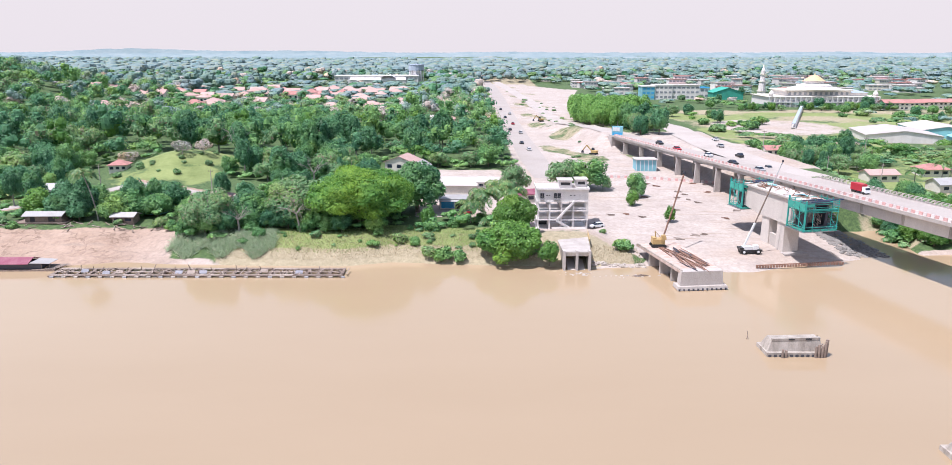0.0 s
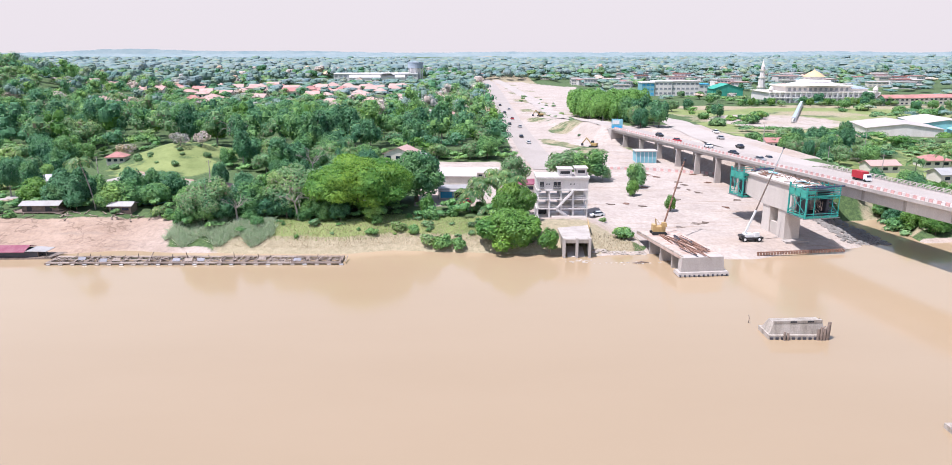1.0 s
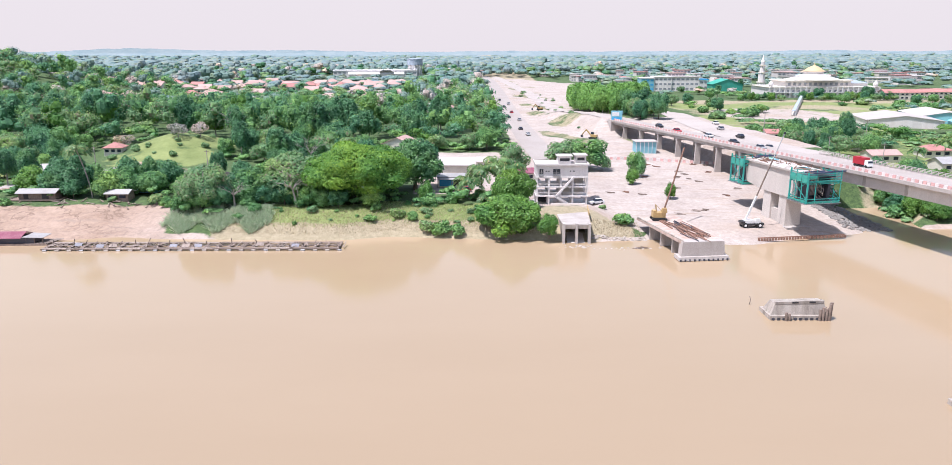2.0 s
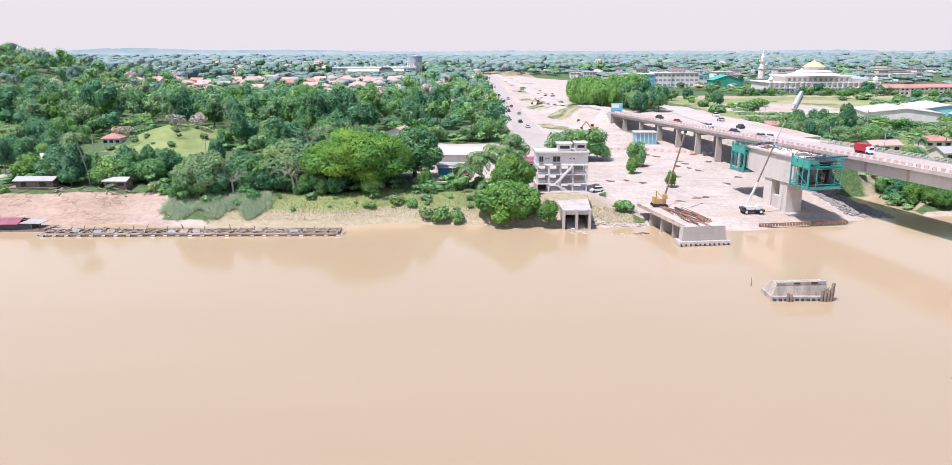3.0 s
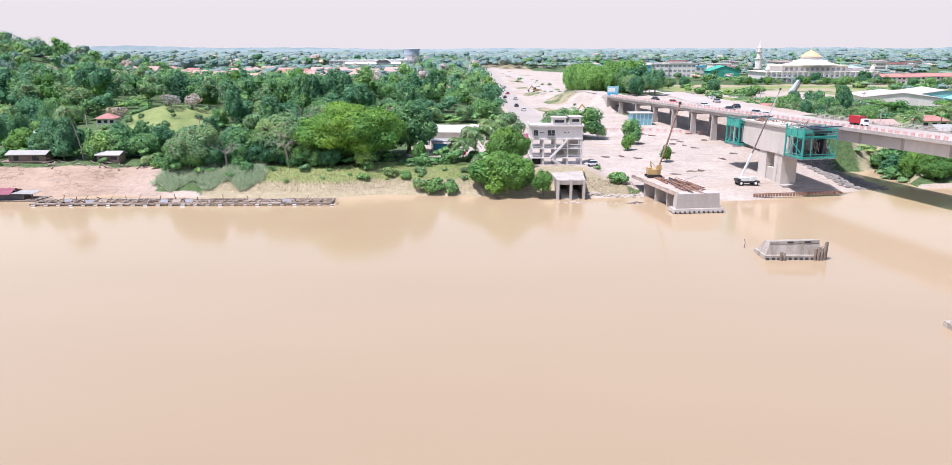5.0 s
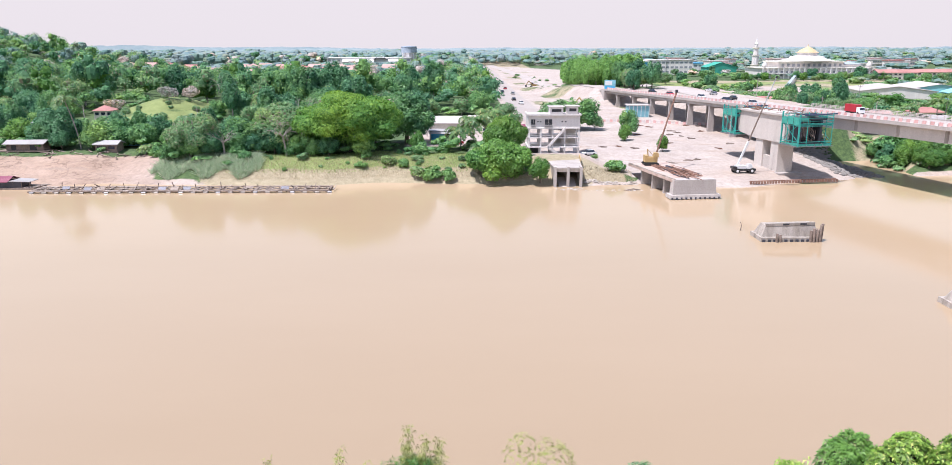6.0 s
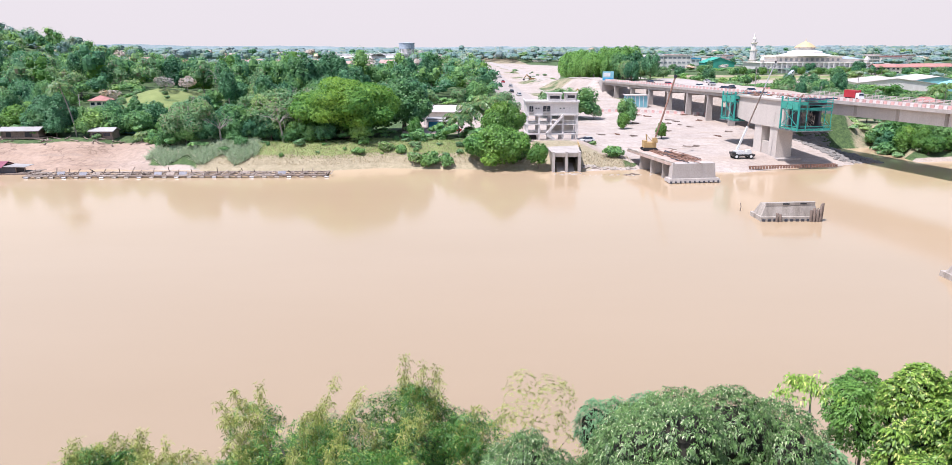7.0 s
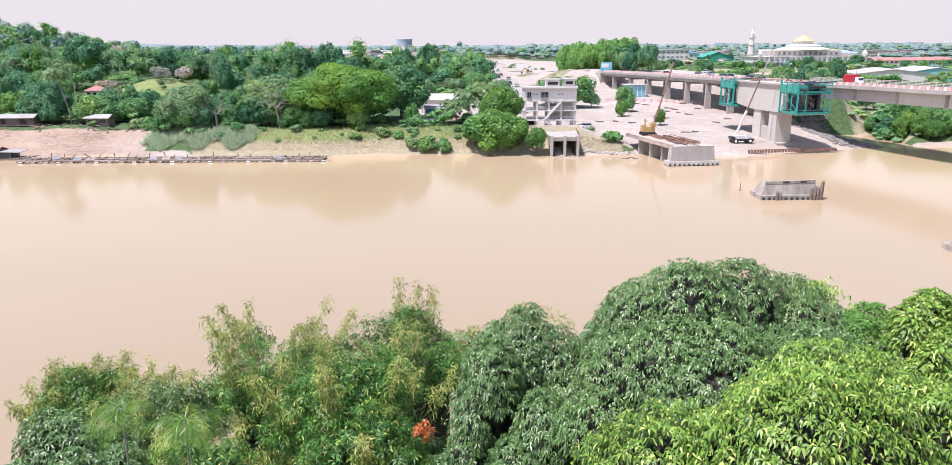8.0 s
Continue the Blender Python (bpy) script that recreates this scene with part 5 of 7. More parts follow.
for y in (220, 235, 248.5, 262, 276, 291, 307, 323):
    z = deck_z(y) - 1.7
    fixed("crossbeam", span(Shape(), y - 0.6, y + 0.6, 0.5, 9.6, -2.5, -1.71), CONCRETE, bridge)
    for a in (1.4, 8.2):
        p = on_deck(y, a)
        g = gz(p.x, y) - 0.5
        if z - 0.8 > g:
            fixed("column", Shape().hexa([(p.x + i * 1.05, y + j * 0.6, g) for i, j in SQUARE], [(p.x + i * 0.8, y + j * 0.6, z - 0.79) for i, j in SQUARE]), CONCRETE, bridge)
fixed("abutment", span(Shape(), 334, 338, -0.4, 10.6, -9, -0.5), CONCRETE, bridge)
red_mesh = Shape().slab([(-0.28, 0), (0.28, 0), (0.2, 0.3), (0.1, 0.95), (-0.1, 0.95), (-0.2, 0.3)], -0.5, 0.5).mesh("barrier", BARRIER_RED)
white_mesh = Shape().slab([(-0.28, 0), (0.28, 0), (0.2, 0.3), (0.1, 0.95), (-0.1, 0.95), (-0.2, 0.3)], -0.5, 0.5).mesh("barrier", BARRIER_WHITE)
turn = math.degrees(math.atan2(0.2223, 0.975))
for i in range(176):
    y = 140 + i * 1.1
    p = on_deck(y, 0.62, 0.003)
    b = part("barrier", red_mesh if i % 2 else white_mesh, None, bridge)
    b.matrix_basis = bridge.matrix_basis.inverted() @ pose(p.x, p.y, p.z, 0, 0, turn)
rail = Shape()
for y in np.arange(140, 214, 2.0):
    rail.beam(on_deck(y, 13.2, 0), on_deck(y, 13.2, 1.15), 0.16)
for u in (0.45, 0.8, 1.15):
    rail.beam(on_deck(140, 13.2, u), on_deck(214, 13.2, u), 0.1, 0.12)
fixed("railing", rail, BARRIER_WHITE, bridge, "white concrete railing")

# the new bridge's pier with its scaffolds


def table(y, across, z):
    """A place on the new pier, across from its left face."""
    return Vector((80.3 - 0.2 * (y - 176) + across * 0.98, y + across * 0.2, z))


def tspan(s, y0, y1, a0, a1, z0, z1):
    return s.hexa([table(y0, a0, z0), table(y0, a1, z0), table(y1, a1, z0), table(y1, a0, z0)], [table(y0, a0, z1), table(y0, a1, z1), table(y1, a1, z1), table(y1, a0, z1)])


pier = thing("bridge_pier", "unfinished pale concrete bridge pier hung with teal scaffolds", "bridge pier", pose(79, 188, 1.5))
head = Shape()
ring = [(178.5, 10.6), (181.6, 9.2), (192.8, 9.2), (201, 10.2), (201, 15.9), (178.5, 15.9)]
head.add([table(y, 0, z) for y, z in ring] + [table(y, 6.6, z) for y, z in ring], [tuple(range(5, -1, -1)), tuple(range(6, 12))] + [(i, (i + 1) % 6, 6 + (i + 1) % 6, 6 + i) for i in range(6)])
fixed("pier_head", head, NEW_CONCRETE, pier)
for y0, y1 in ((182.6, 185.6), (189.2, 192.4)):
    fixed("pier_blade", Shape().hexa([table(y0 - 0.2, 0.3, 0), table(y0 - 0.2, 4.7, 0), table(y1 + 0.2, 4.7, 0), table(y1 + 0.2, 0.3, 0)],
                                     [table(y0, 0.3, 9.19), table(y0, 4.7, 9.19), table(y1, 4.7, 9.19), table(y1, 0.3, 9.19)]), NEW_CONCRETE, pier)
fixed("web_wall", tspan(Shape(), 185.82, 188.98, 0.6, 4.4, 0, 5.2), NEW_CONCRETE, pier)
fixed("pile_cap", tspan(Shape(), 180.2, 194.2, -0.4, 6.1, -0.6, 1.6), CONCRETE, pier)
fixed("pier_cap", tspan(Shape(), 177.5, 202, -0.5, 7.1, 15.9, 16.35), NEW_CONCRETE, pier)
for y0, y1 in ((174.6, 178.48), (201.02, 204.6)):
    e = Shape()
    tspan(e, y0, y1, 0.3, 0.8, 10.0, 15.8), tspan(e, y0, y1, 5.8, 6.3, 10.0, 15.8), tspan(e, y0, y1, 0.3, 6.3, 9.6, 10.1), tspan(e, y0, y1, -0.8, 7.4, 15.4, 15.9)
    fixed("formwork", e, DARK_STEEL, pier, "dark steel formwork box")
    r2 = np.random.default_rng(5)
    for i in range(22):
        a, z = r2.uniform(1.3, 5.4), r2.uniform(10.3, 13)
        fixed("timber_prop", Shape().beam(table(y0 + r2.uniform(0, 1), a, z), table(y0 + r2.uniform(1, 3), a + r2.uniform(-1, 1), z + r2.uniform(0.6, 2.5)), 0.12), PALE_WOOD, pier)


def scaffold(y0, y1, a0, a1, z0, z1):
    """A hanging work platform: thin posts, rails on many levels, braces, boards and torn nets."""
    rs = np.random.default_rng(int(y0))
    ys, az = np.linspace(y0, y1, 4), np.linspace(a0, a1, 5)
    for y in ys:
        for a in az:
            if a in (az[0], az[-1]) or (y == ys[0] and a == az[1]):
                fat = 0.34 if a == az[0] and y in (ys[0], ys[-1]) else 0.15
                fixed("scaffold_post", Shape().beam(table(y, a, z0 - 0.2), table(y, a, z1 + rs.uniform(0.3, 1.0)), fat), TEAL, pier)
    for z in (z0, z0 + 0.5, z0 + 1.05, z1 - 2.4, z1 - 1.8, z1 - 1.2, z1 - 0.5, z1):
        s = Shape()
        for a in (a0, a1):
            s.beam(table(y0 - 0.3, a, z), table(y1 + 0.3, a, z), 0.11)
        for y in (y0, y1):
            s.beam(table(y, a0 - 0.3, z), table(y, a1 + 0.3, z), 0.11)
        fixed("scaffold_beam", s, TEAL, pier)
    fixed("hanger_beam", Shape().beam(table(y0 + 0.4, a0, z1 - 2.0), table(y0 + 0.4, a1, z1 - 2.0), 0.3, 0.5), TEAL, pier)
    for a in (a0, a1):
        fixed("brace", Shape().beam(table(y0, a, z0 + 1), table(y1, a, z1 - 1.8), 0.1).beam(table(y1, a, z0 + 1), table(y0, a, z1 - 1.8), 0.1), TEAL, pier)
    fixed("platform", tspan(Shape(), y0 - 0.4, y1 + 0.4, a0 - 0.5, a1 + 0.5, z0 - 0.12, z0 + 0.02), STEEL, pier)
    for a, low, top in ((a0 - 0.18, z0 + 0.1, z0 + 1.0), (a1 + 0.18, z0 + 0.1, z0 + 1.0), (a0 - 0.18, z1 - 2.4, z1 - 0.1), (a1 + 0.18, z1 - 1.3, z1 - 0.1)):
        for k in range(3):
            if rs.uniform() < 0.85:
                p, q = y0 + (y1 - y0) * k / 3 + 0.1, y0 + (y1 - y0) * (k + 1) / 3 - 0.1
                fixed("net", tspan(Shape(), p, q, a - 0.02, a + 0.02, low + rs.uniform(0, 0.3), top - rs.uniform(0, 0.5)), NET, pier, "torn green safety net")
    for k in range(4):
        p, q = a0 + (a1 - a0) * k / 4 + 0.1, a0 + (a1 - a0) * (k + 1) / 4 - 0.1
        fixed("net", tspan(Shape(), y0 - 0.22, y0 - 0.18, p, q, z0 + 0.05, z0 + rs.uniform(0.3, 0.6)), NET, pier, "torn green safety net")
        if k == 0:
            fixed("net", tspan(Shape(), y0 - 0.22, y0 - 0.18, p, q, z1 - rs.uniform(1.0, 1.4), z1 - 0.3), NET, pier, "torn green safety net")
    for k in range(3):
        a = rs.uniform(a0, a1 - 3)
        fixed("steel_beam", Shape().beam(table(y0 + k, a, z1 + 0.2), table(y0 + k + rs.uniform(-0.5, 0.5), a + rs.uniform(4, 8), z1 + 0.35), 0.25, 0.3), DARK_BLUE, pier, "dark blue steel beam")


scaffold(172.8, 179.5, -1.3, 7.6, 9.4, 16.6)
scaffold(200.2, 206.5, -1.3, 7.6, 9.2, 16.4)
r3 = np.random.default_rng(9)
for i in range(46):
    y, a = r3.uniform(174, 204), r3.uniform(0, 6.5)
    fixed("steel_bar", Shape().beam(table(y, a, 16.45 + r3.uniform(0, 0.3)), table(y + r3.uniform(-3, 3), a + r3.uniform(-2, 2), 16.45 + r3.uniform(0, 1.0)), r3.uniform(0.06, 0.22)), RUST, pier)
for i in range(5):
    y, a = r3.uniform(175, 203), r3.uniform(0.5, 4)
    fixed("sheet", tspan(Shape(), y, y + 2.2, a, a + 2.5, 16.4, 16.62), CYAN if i < 2 else PALE_WOOD, pier)

# the jetty
JT = [(46.2, 157.0), (55.8, 158.2), (51.5, 183.5), (41.2, 181.5)]
jetty = thing("concrete_jetty", "old concrete jetty with rusty steel lying on its deck", "jetty", pose(48, 160, 0))
fixed("deck", Shape().prism(JT, 3.55, 4.15), RUSTY_CONCRETE, jetty)
fixed("front_wall", Shape().hexa([(45.9, 156.6, 0.9), (56.0, 157.8, 0.9), (55.9, 160, 0.9), (45.8, 159, 0.9)], [(46.1, 156.7, 4.2), (55.7, 157.9, 4.2), (55.6, 160, 4.2), (46.0, 159, 4.2)]), CONCRETE, jetty)
fixed("footing", Shape().hexa([(45.2, 155.6, 0.15), (56.9, 156.9, 0.15), (56.6, 160.5, 0.15), (45.0, 159.4, 0.15)], [(45.3, 155.8, 0.95), (56.7, 157.1, 0.95), (56.5, 160.4, 0.95), (45.1, 159.3, 0.95)]), CONCRETE, jetty)
fixed("side_wall", Shape().prism([(54.2, 160), (55.4, 160), (51.0, 183.5), (49.8, 183.5)], 0, 3.54), CONCRETE, jetty)
for i in range(11):
    x = 45.6 + i * 1.07
    fixed("fender", Shape().cyl((x, 155.75 + i * 0.11, -0.8), (x, 155.75 + i * 0.11, 0.5), 0.22, n=7), DARK_STEEL, jetty)
for x, y in ((45.6, 163.5), (44.4, 169.5), (43.2, 175.5)):
    fixed("support", Shape().box(x, x + 7.5, y - 0.5, y + 0.5, -1.5, 3.54), CONCRETE, jetty)
fixed("kerb", Shape().beam((46.4, 157.2, 4.28), (41.4, 181, 4.28), 0.3), DIRTY_CONCRETE, jetty)
for i in range(60):
    t = r3.uniform(0.05, 0.75)
    x, y = 46.2 - 4 * t + r3.uniform(2.6, 8.4), 159 + 22 * t
    a = math.radians(r3.normal(101, 6))
    ln = r3.uniform(1.5, 4.5)
    z = 4.22 + r3.uniform(0, 0.35)
    p = part("steel_bar", Shape().beam((-math.cos(a) * ln, -math.sin(a) * ln, 0), (math.cos(a) * ln, math.sin(a) * ln, r3.uniform(-0.04, 0.1)), r3.uniform(0.08, 0.3), r3.uniform(0.08, 0.25)), RUST if i % 4 else DARK_STEEL, jetty)
    p.location = (x - 48, y - 160, z)

# block in the river, and its neighbour downstream


def river_block(x, y, label, piles, cast=None):
    cast = cast or CONCRETE
    ob = thing("river_block", label, "concrete block", pose(x, y, 0))
    part("footing", Shape().box(-5.25, 5.25, 0, 5.0, -1.2, 0.75), cast, ob)
    for i in range(11):
        part("fender", Shape().box(-5.0 + i * 0.96, -4.5 + i * 0.96, -0.16, 0.05, -0.5, 0.42), DARK_STEEL, ob)
    part("wall", Shape().hexa([(-4.9, 0.7, 0.75), (5.0, 0.7, 0.75), (5.0, 4.4, 0.75), (-4.9, 4.4, 0.75)], [(-4.1, 1.2, 2.6), (4.4, 1.2, 2.8), (4.4, 3.6, 2.8), (-4.1, 3.6, 2.6)]), cast, ob)
    part("parapet", Shape().hexa([(-4.15, 1.1, 2.5), (4.4, 1.1, 2.7), (4.4, 1.6, 2.7), (-4.15, 1.6, 2.5)], [(-4.1, 1.1, 2.95), (4.4, 1.1, 3.2), (4.4, 1.6, 3.2), (-4.1, 1.6, 2.95)]), DIRTY_CONCRETE, ob)
    for a in (-1.2, 1.8):
        part("slot", Shape().box(a, a + 1.1, 1.04, 1.3, 2.72 + a * 0.02, 3.0 + a * 0.02), DARK, ob, "dark slot")
    for px, py, hh, lx in piles:
        part("timber_post", Shape().tube([(px, py, -1.5), (px + lx * 0.5, py, hh * 0.5), (px + lx, py + 0.1, hh)], 0.27, 0.22, 9), WOOD, ob, "dark weathered timber pile")
    for i in range(7):
        a = r3.uniform(0, 3)
        part("broken_timber", Shape().beam((3.4 + r3.uniform(0, 1.4), 0.6 + a, 0.75), (3.8 + r3.uniform(-0.8, 1.4), 0.8 + a, 2.0 + r3.uniform(0, 0.9)), 0.16), PALE_WOOD, ob)
    return ob


river_block(56.6, 119.9, "low stained concrete block in the river with timber piles", [(-2.6, -0.35, 1.5, 0), (-2.0, -0.3, 1.3, 0), (3.2, -0.3, 2.0, 0.1), (3.75, -0.35, 2.4, 0), (4.3, -0.3, 2.1, 0.1), (4.8, -0.2, 2.9, 0.2), (5.2, 0.3, 3.1, 0.25), (5.4, 0.9, 2.8, 0.2)], DIRTY_CONCRETE)
river_block(68.2, 84.2, "second concrete block in the river with dark piles", [(-5.2, -0.3, 2.6, 0.2), (-4.6, -0.35, 1.9, 0), (-5.5, 0.5, 3.2, 0.1), (-3.9, -0.4, 2.2, 0)], DIRTY_CONCRETE)
stick = thing("river_stake", "thin leaning stake standing in the river", "stake", pose(50.6, 128, 0))
part("stake", Shape().tube([(0, 0, -1), (0.25, 0, 0.9), (0.1, 0.1, 1.6)], 0.09, 0.05, 6), WOOD, stick)

# the concrete-framed building and the boat gate before it
FL = [3.9, 6.8, 9.4, 12.05, 15.3]
bld = thing("concrete_building", "white four-storey concrete-framed building, open below", "building", pose(17.3, 202, 2.8))
for k, z in enumerate(FL[:-1]):
    part("floor_slab", Shape().box(-0.1, 14.4, -0.15, 9.0, z - 3.9 - 0.25, z - 3.9 + 0.1), WHITE_PAINT, bld)
for x in (0.0, 3.3, 6.6, 10.0, 13.9):
    for y in (0, 4.3, 8.5):
        part("column", Shape().box(x, x + 0.45, y, y + 0.45, -0.6, 8.0), WHITE_PAINT, bld)
for x0, x1, z0, z1 in ((0, 14.35, 8.25, 9.0), (0, 14.35, 10.5, 11.4), (0, 0.8, 9.0, 10.5), (1.9, 4.6, 9.0, 10.5), (6.6, 14.35, 9.0, 10.5)):
    part("wall_panel", Shape().box(x0, x1, 0, 0.2, z0, z1), WHITE_PAINT, bld)
part("side_wall", Shape().box(0, 0.2, 0.2, 8.9, 8.25, 11.4), WHITE_PAINT, bld)
part("side_wall", Shape().box(14.15, 14.35, 0.2, 8.9, 8.25, 11.4), WHITE_PAINT, bld)
part("back_wall", Shape().box(0.2, 14.15, 8.7, 8.9, 8.25, 11.4), WHITE_PAINT, bld)
part("roof", Shape().box(-0.3, 14.6, -0.6, 9.2, 11.4, 11.62), PALE_ROOF, bld)
window(bld, 0.8, 1.9, 0.1, 9.0, 10.5)
window(bld, 4.6, 6.6, 0.1, 9.0, 10.5)
for x0, x1 in ((0.8, 1.9), (4.6, 6.6)):
    r = Shape()
    for z in (8.9, 9.2, 9.5):
        r.box(x0 - 0.1, x1 + 0.1, -0.5, -0.45, z, z + 0.07)
    r.box(x0 - 0.1, x1 + 0.1, -0.5, 0, 8.55, 8.65)
    part("balcony_rail", r, STEEL, bld)
for x in (2.5, 3.2, 9.2, 10.2):
    part("vent", Shape().box(x, x + 0.4, -0.03, 0.05, 9.7, 10.0), DARK, bld)
part("parapet", Shape().box(-0.3, 14.6, -0.6, -0.45, 11.62, 12.0).box(-0.3, -0.15, -0.45, 9.2, 11.62, 12.0).box(14.45, 14.6, -0.45, 9.2, 11.62, 12.0), WHITE_PAINT, bld)
for x0, x1, y0, z1 in ((6.2, 9.9, 2.4, 13.6), (11.2, 14.2, 3.2, 13.7)):
    hut = part("roof_hut", Shape().box(x0, x1, y0, y0 + 4, 11.62, z1), WHITE_PAINT, bld)
    part("hut_roof", Shape().box(x0 - 0.4, x1 + 0.4, y0 - 0.5, y0 + 4.4, z1, z1 + 0.2), PALE_ROOF, hut)
    part("opening", Shape().box(x0 + 0.5, x1 - 0.5, y0 - 0.03, y0 + 0.1, z1 - 1.3, z1 - 0.5), DARK, hut)
flight = Shape()
for (xa, za), (xb, zb) in (((5.6, 2.9), (10.2, 8.1)), ((9.8, 0.0), (5.4, 2.9))):
    flight.hexa([(xa, -0.6, za - 0.45), (xb, -0.6, zb - 0.45), (xb, 0.4, zb - 0.45), (xa, 0.4, za - 0.45)], [(xa, -0.6, za + 0.35), (xb, -0.6, zb + 0.35), (xb, 0.4, zb + 0.35), (xa, 0.4, za + 0.35)])
part("stair", flight, WHITE_PAINT, bld)
# the ground-floor panel is near black, for the shade of the open storey
for x0, x1, k in ((0.4, 3.3, 0), (6.9, 10.0, 1), (10.4, 13.9, 1), (10.4, 13.9, 2)):
    z = FL[k] - 3.9
    part("infill_wall", Shape().box(x0, x1, 5.5, 5.7, z + 0.1, z + 2.4), CREAM if k else DARK, bld)
for k in (1, 2):
    z = FL[k] - 3.9
    part("railing", Shape().box(0.4, 13.9, -0.02, 0.06, z + 0.9, z + 1.0).box(0.4, 13.9, -0.02, 0.06, z + 0.5, z + 0.58), WHITE_PAINT, bld)

gate = thing("boat_gate", "pale concrete boat slip with two gate bays at the water", "slipway", pose(24.7, 173, 0))
fixed("deck", Shape().hexa([(21.3, 172.2, 4.2), (28.1, 172.2, 4.2), (30.8, 200, 3.5), (21.2, 200, 3.5)], [(21.3, 172.2, 4.6), (28.1, 172.2, 4.6), (30.8, 200, 4.05), (21.2, 200, 4.05)]), CONCRETE, gate)
for x in (21.3, 24.4, 27.5):
    fixed("pillar", Shape().box(x, x + 0.6, 171.4, 173.2, -1.2, 4.9), CONCRETE, gate)
    fixed("inner_wall", Shape().box(x + 0.1, x + 0.5, 173.2, 183, -1.2, 4.1), DIRTY_CONCRETE, gate)
fixed("lintel", Shape().box(21.3, 28.1, 171.8, 172.18, 3.6, 4.5), DIRTY_CONCRETE, gate)
fixed("back_wall", Shape().box(21.4, 28, 182, 183, -1, 4.0), DIRTY_CONCRETE, gate)
fixed("ramp", Shape().hexa([(22.6, 171.5, -1), (26.8, 171.5, -1), (26.8, 182, -1), (22.6, 182, -1)], [(22.6, 171.5, -0.2), (26.8, 171.5, -0.2), (26.8, 182, 3.0), (22.6, 182, 3.0)]), NEW_CONCRETE, gate)
for i in range(5):
    fixed("slab_joint", Shape().box(21.6, 28.6, 176 + i * 5.0, 176.12 + i * 5.0, 4.3, 4.53 - i * 0.095), DIRTY_CONCRETE, gate)
fixed("yellow_rail", Shape().beam((29.2, 182, 4.9), (30.4, 194, 4.7), 0.18, 0.6), YELLOW, gate)

# cranes
crane = thing("mobile_crane", "pale mobile crane with a long rust-brown boom", "crane", pose(70.3, 181, gz(70.3, 181), 0, 0, 4) @ Matrix.Scale(0.85, 4))
part("chassis", Shape().box(-3.2, 3.4, -1.2, 1.2, 0.75, 1.35).box(-3.6, -2.4, -1.1, 1.1, 1.35, 2.0), BLACK, crane)
part("cab", Shape().hexa([(0.6, -1.1, 1.35), (2.4, -1.1, 1.35), (2.4, 0.2, 1.35), (0.6, 0.2, 1.35)], [(0.8, -1.05, 2.7), (2.1, -1.05, 2.7), (2.1, 0.15, 2.7), (0.8, 0.15, 2.7)]), WHITE, crane)
part("counterweight", Shape().box(-2.4, 0.4, -1.1, 1.1, 1.36, 2.3), WHITE, crane)
for x in (-2.3, 2.1):
    for y in (-1.15, 1.15):
        w = part("wheel", Shape().cyl((x, y - 0.28, 0.75), (x, y + 0.28, 0.75), 0.78, n=16), RUBBER, crane)
        part("rim", Shape().cyl((x, y - 0.3, 0.75), (x, y + 0.3, 0.75), 0.4, n=12), WHITE, w)
part("boom_base", Shape().beam((-2.0, 0, 2.2), (0.9, 0.15, 9.4), 0.5, 0.5), WHITE, crane, "white lower boom")
part("boom_extension", Shape().beam((0.7, 0.15, 8.9), (5.0, 0.4, 20.4), 0.32, 0.32), WOOD, crane, "grime-brown middle boom")
part("boom_tip", Shape().beam((4.8, 0.4, 19.9), (7.8, 0.6, 27.8), 0.22, 0.22), SILVER, crane, "pale upper boom")
part("boom_head", Shape().box(7.6, 8.0, 0.4, 0.8, 27.6, 28.2), DARK_STEEL, crane)
part("hoist_rope", Shape().cyl((-1.4, 0, 2.8), (7.8, 0.5, 28.1), 0.03, n=4), DARK_STEEL, crane)

yc = thing("crawler_crane", "yellow crawler crane on the jetty deck", "crane", pose(46.0, 178.6, 4.15, 0, 0, 0))
for y in (-1.1, 1.1):
    part("track", Shape().slab([(-1.9, 0.25), (-1.5, 0), (1.5, 0), (1.9, 0.25), (1.9, 0.55), (1.5, 0.8), (-1.5, 0.8), (-1.9, 0.55)], y - 0.3, y + 0.3), RUBBER, yc)
part("house", Shape().box(-1.6, 1.5, -1.1, 1.1, 0.85, 2.1).box(-1.6, -0.8, -1.0, 1.0, 2.1, 2.5), YELLOW, yc)
part("cab", Shape().hexa([(0.5, -1.3, 2.1), (1.8, -1.3, 2.1), (1.8, -0.2, 2.1), (0.5, -0.2, 2.1)], [(0.6, -1.25, 3.2), (1.6, -1.25, 3.2), (1.6, -0.25, 3.2), (0.6, -0.25, 3.2)]), YELLOW, yc)
part("mast", Shape().beam((-0.6, 0, 2.0), (-0.9, 0, 4.0), 0.25).beam((0.9, 0, 2.0), (-0.9, 0, 4.0), 0.12), YELLOW, yc)


def lattice(p, q, w, n):
    """A lattice boom: four chords and cross bracing."""
    p, q = Vector(p), Vector(q)
    d = (q - p).normalized()
    s = d.orthogonal().normalized()
    u = d.cross(s)
    sh = Shape()
    cor = [(s * a + u * b) * w / 2 for a, b in ((1, 1), (1, -1), (-1, -1), (-1, 1))]
    for c in cor:
        sh.beam(p + c, q + c, 0.1)
    for i in range(n):
        a, b = p + (q - p) * i / n, p + (q - p) * (i + 1) / n
        for k in range(4):
            sh.beam(a + cor[k], b + cor[(k + 1) % 4], 0.06)
    return sh


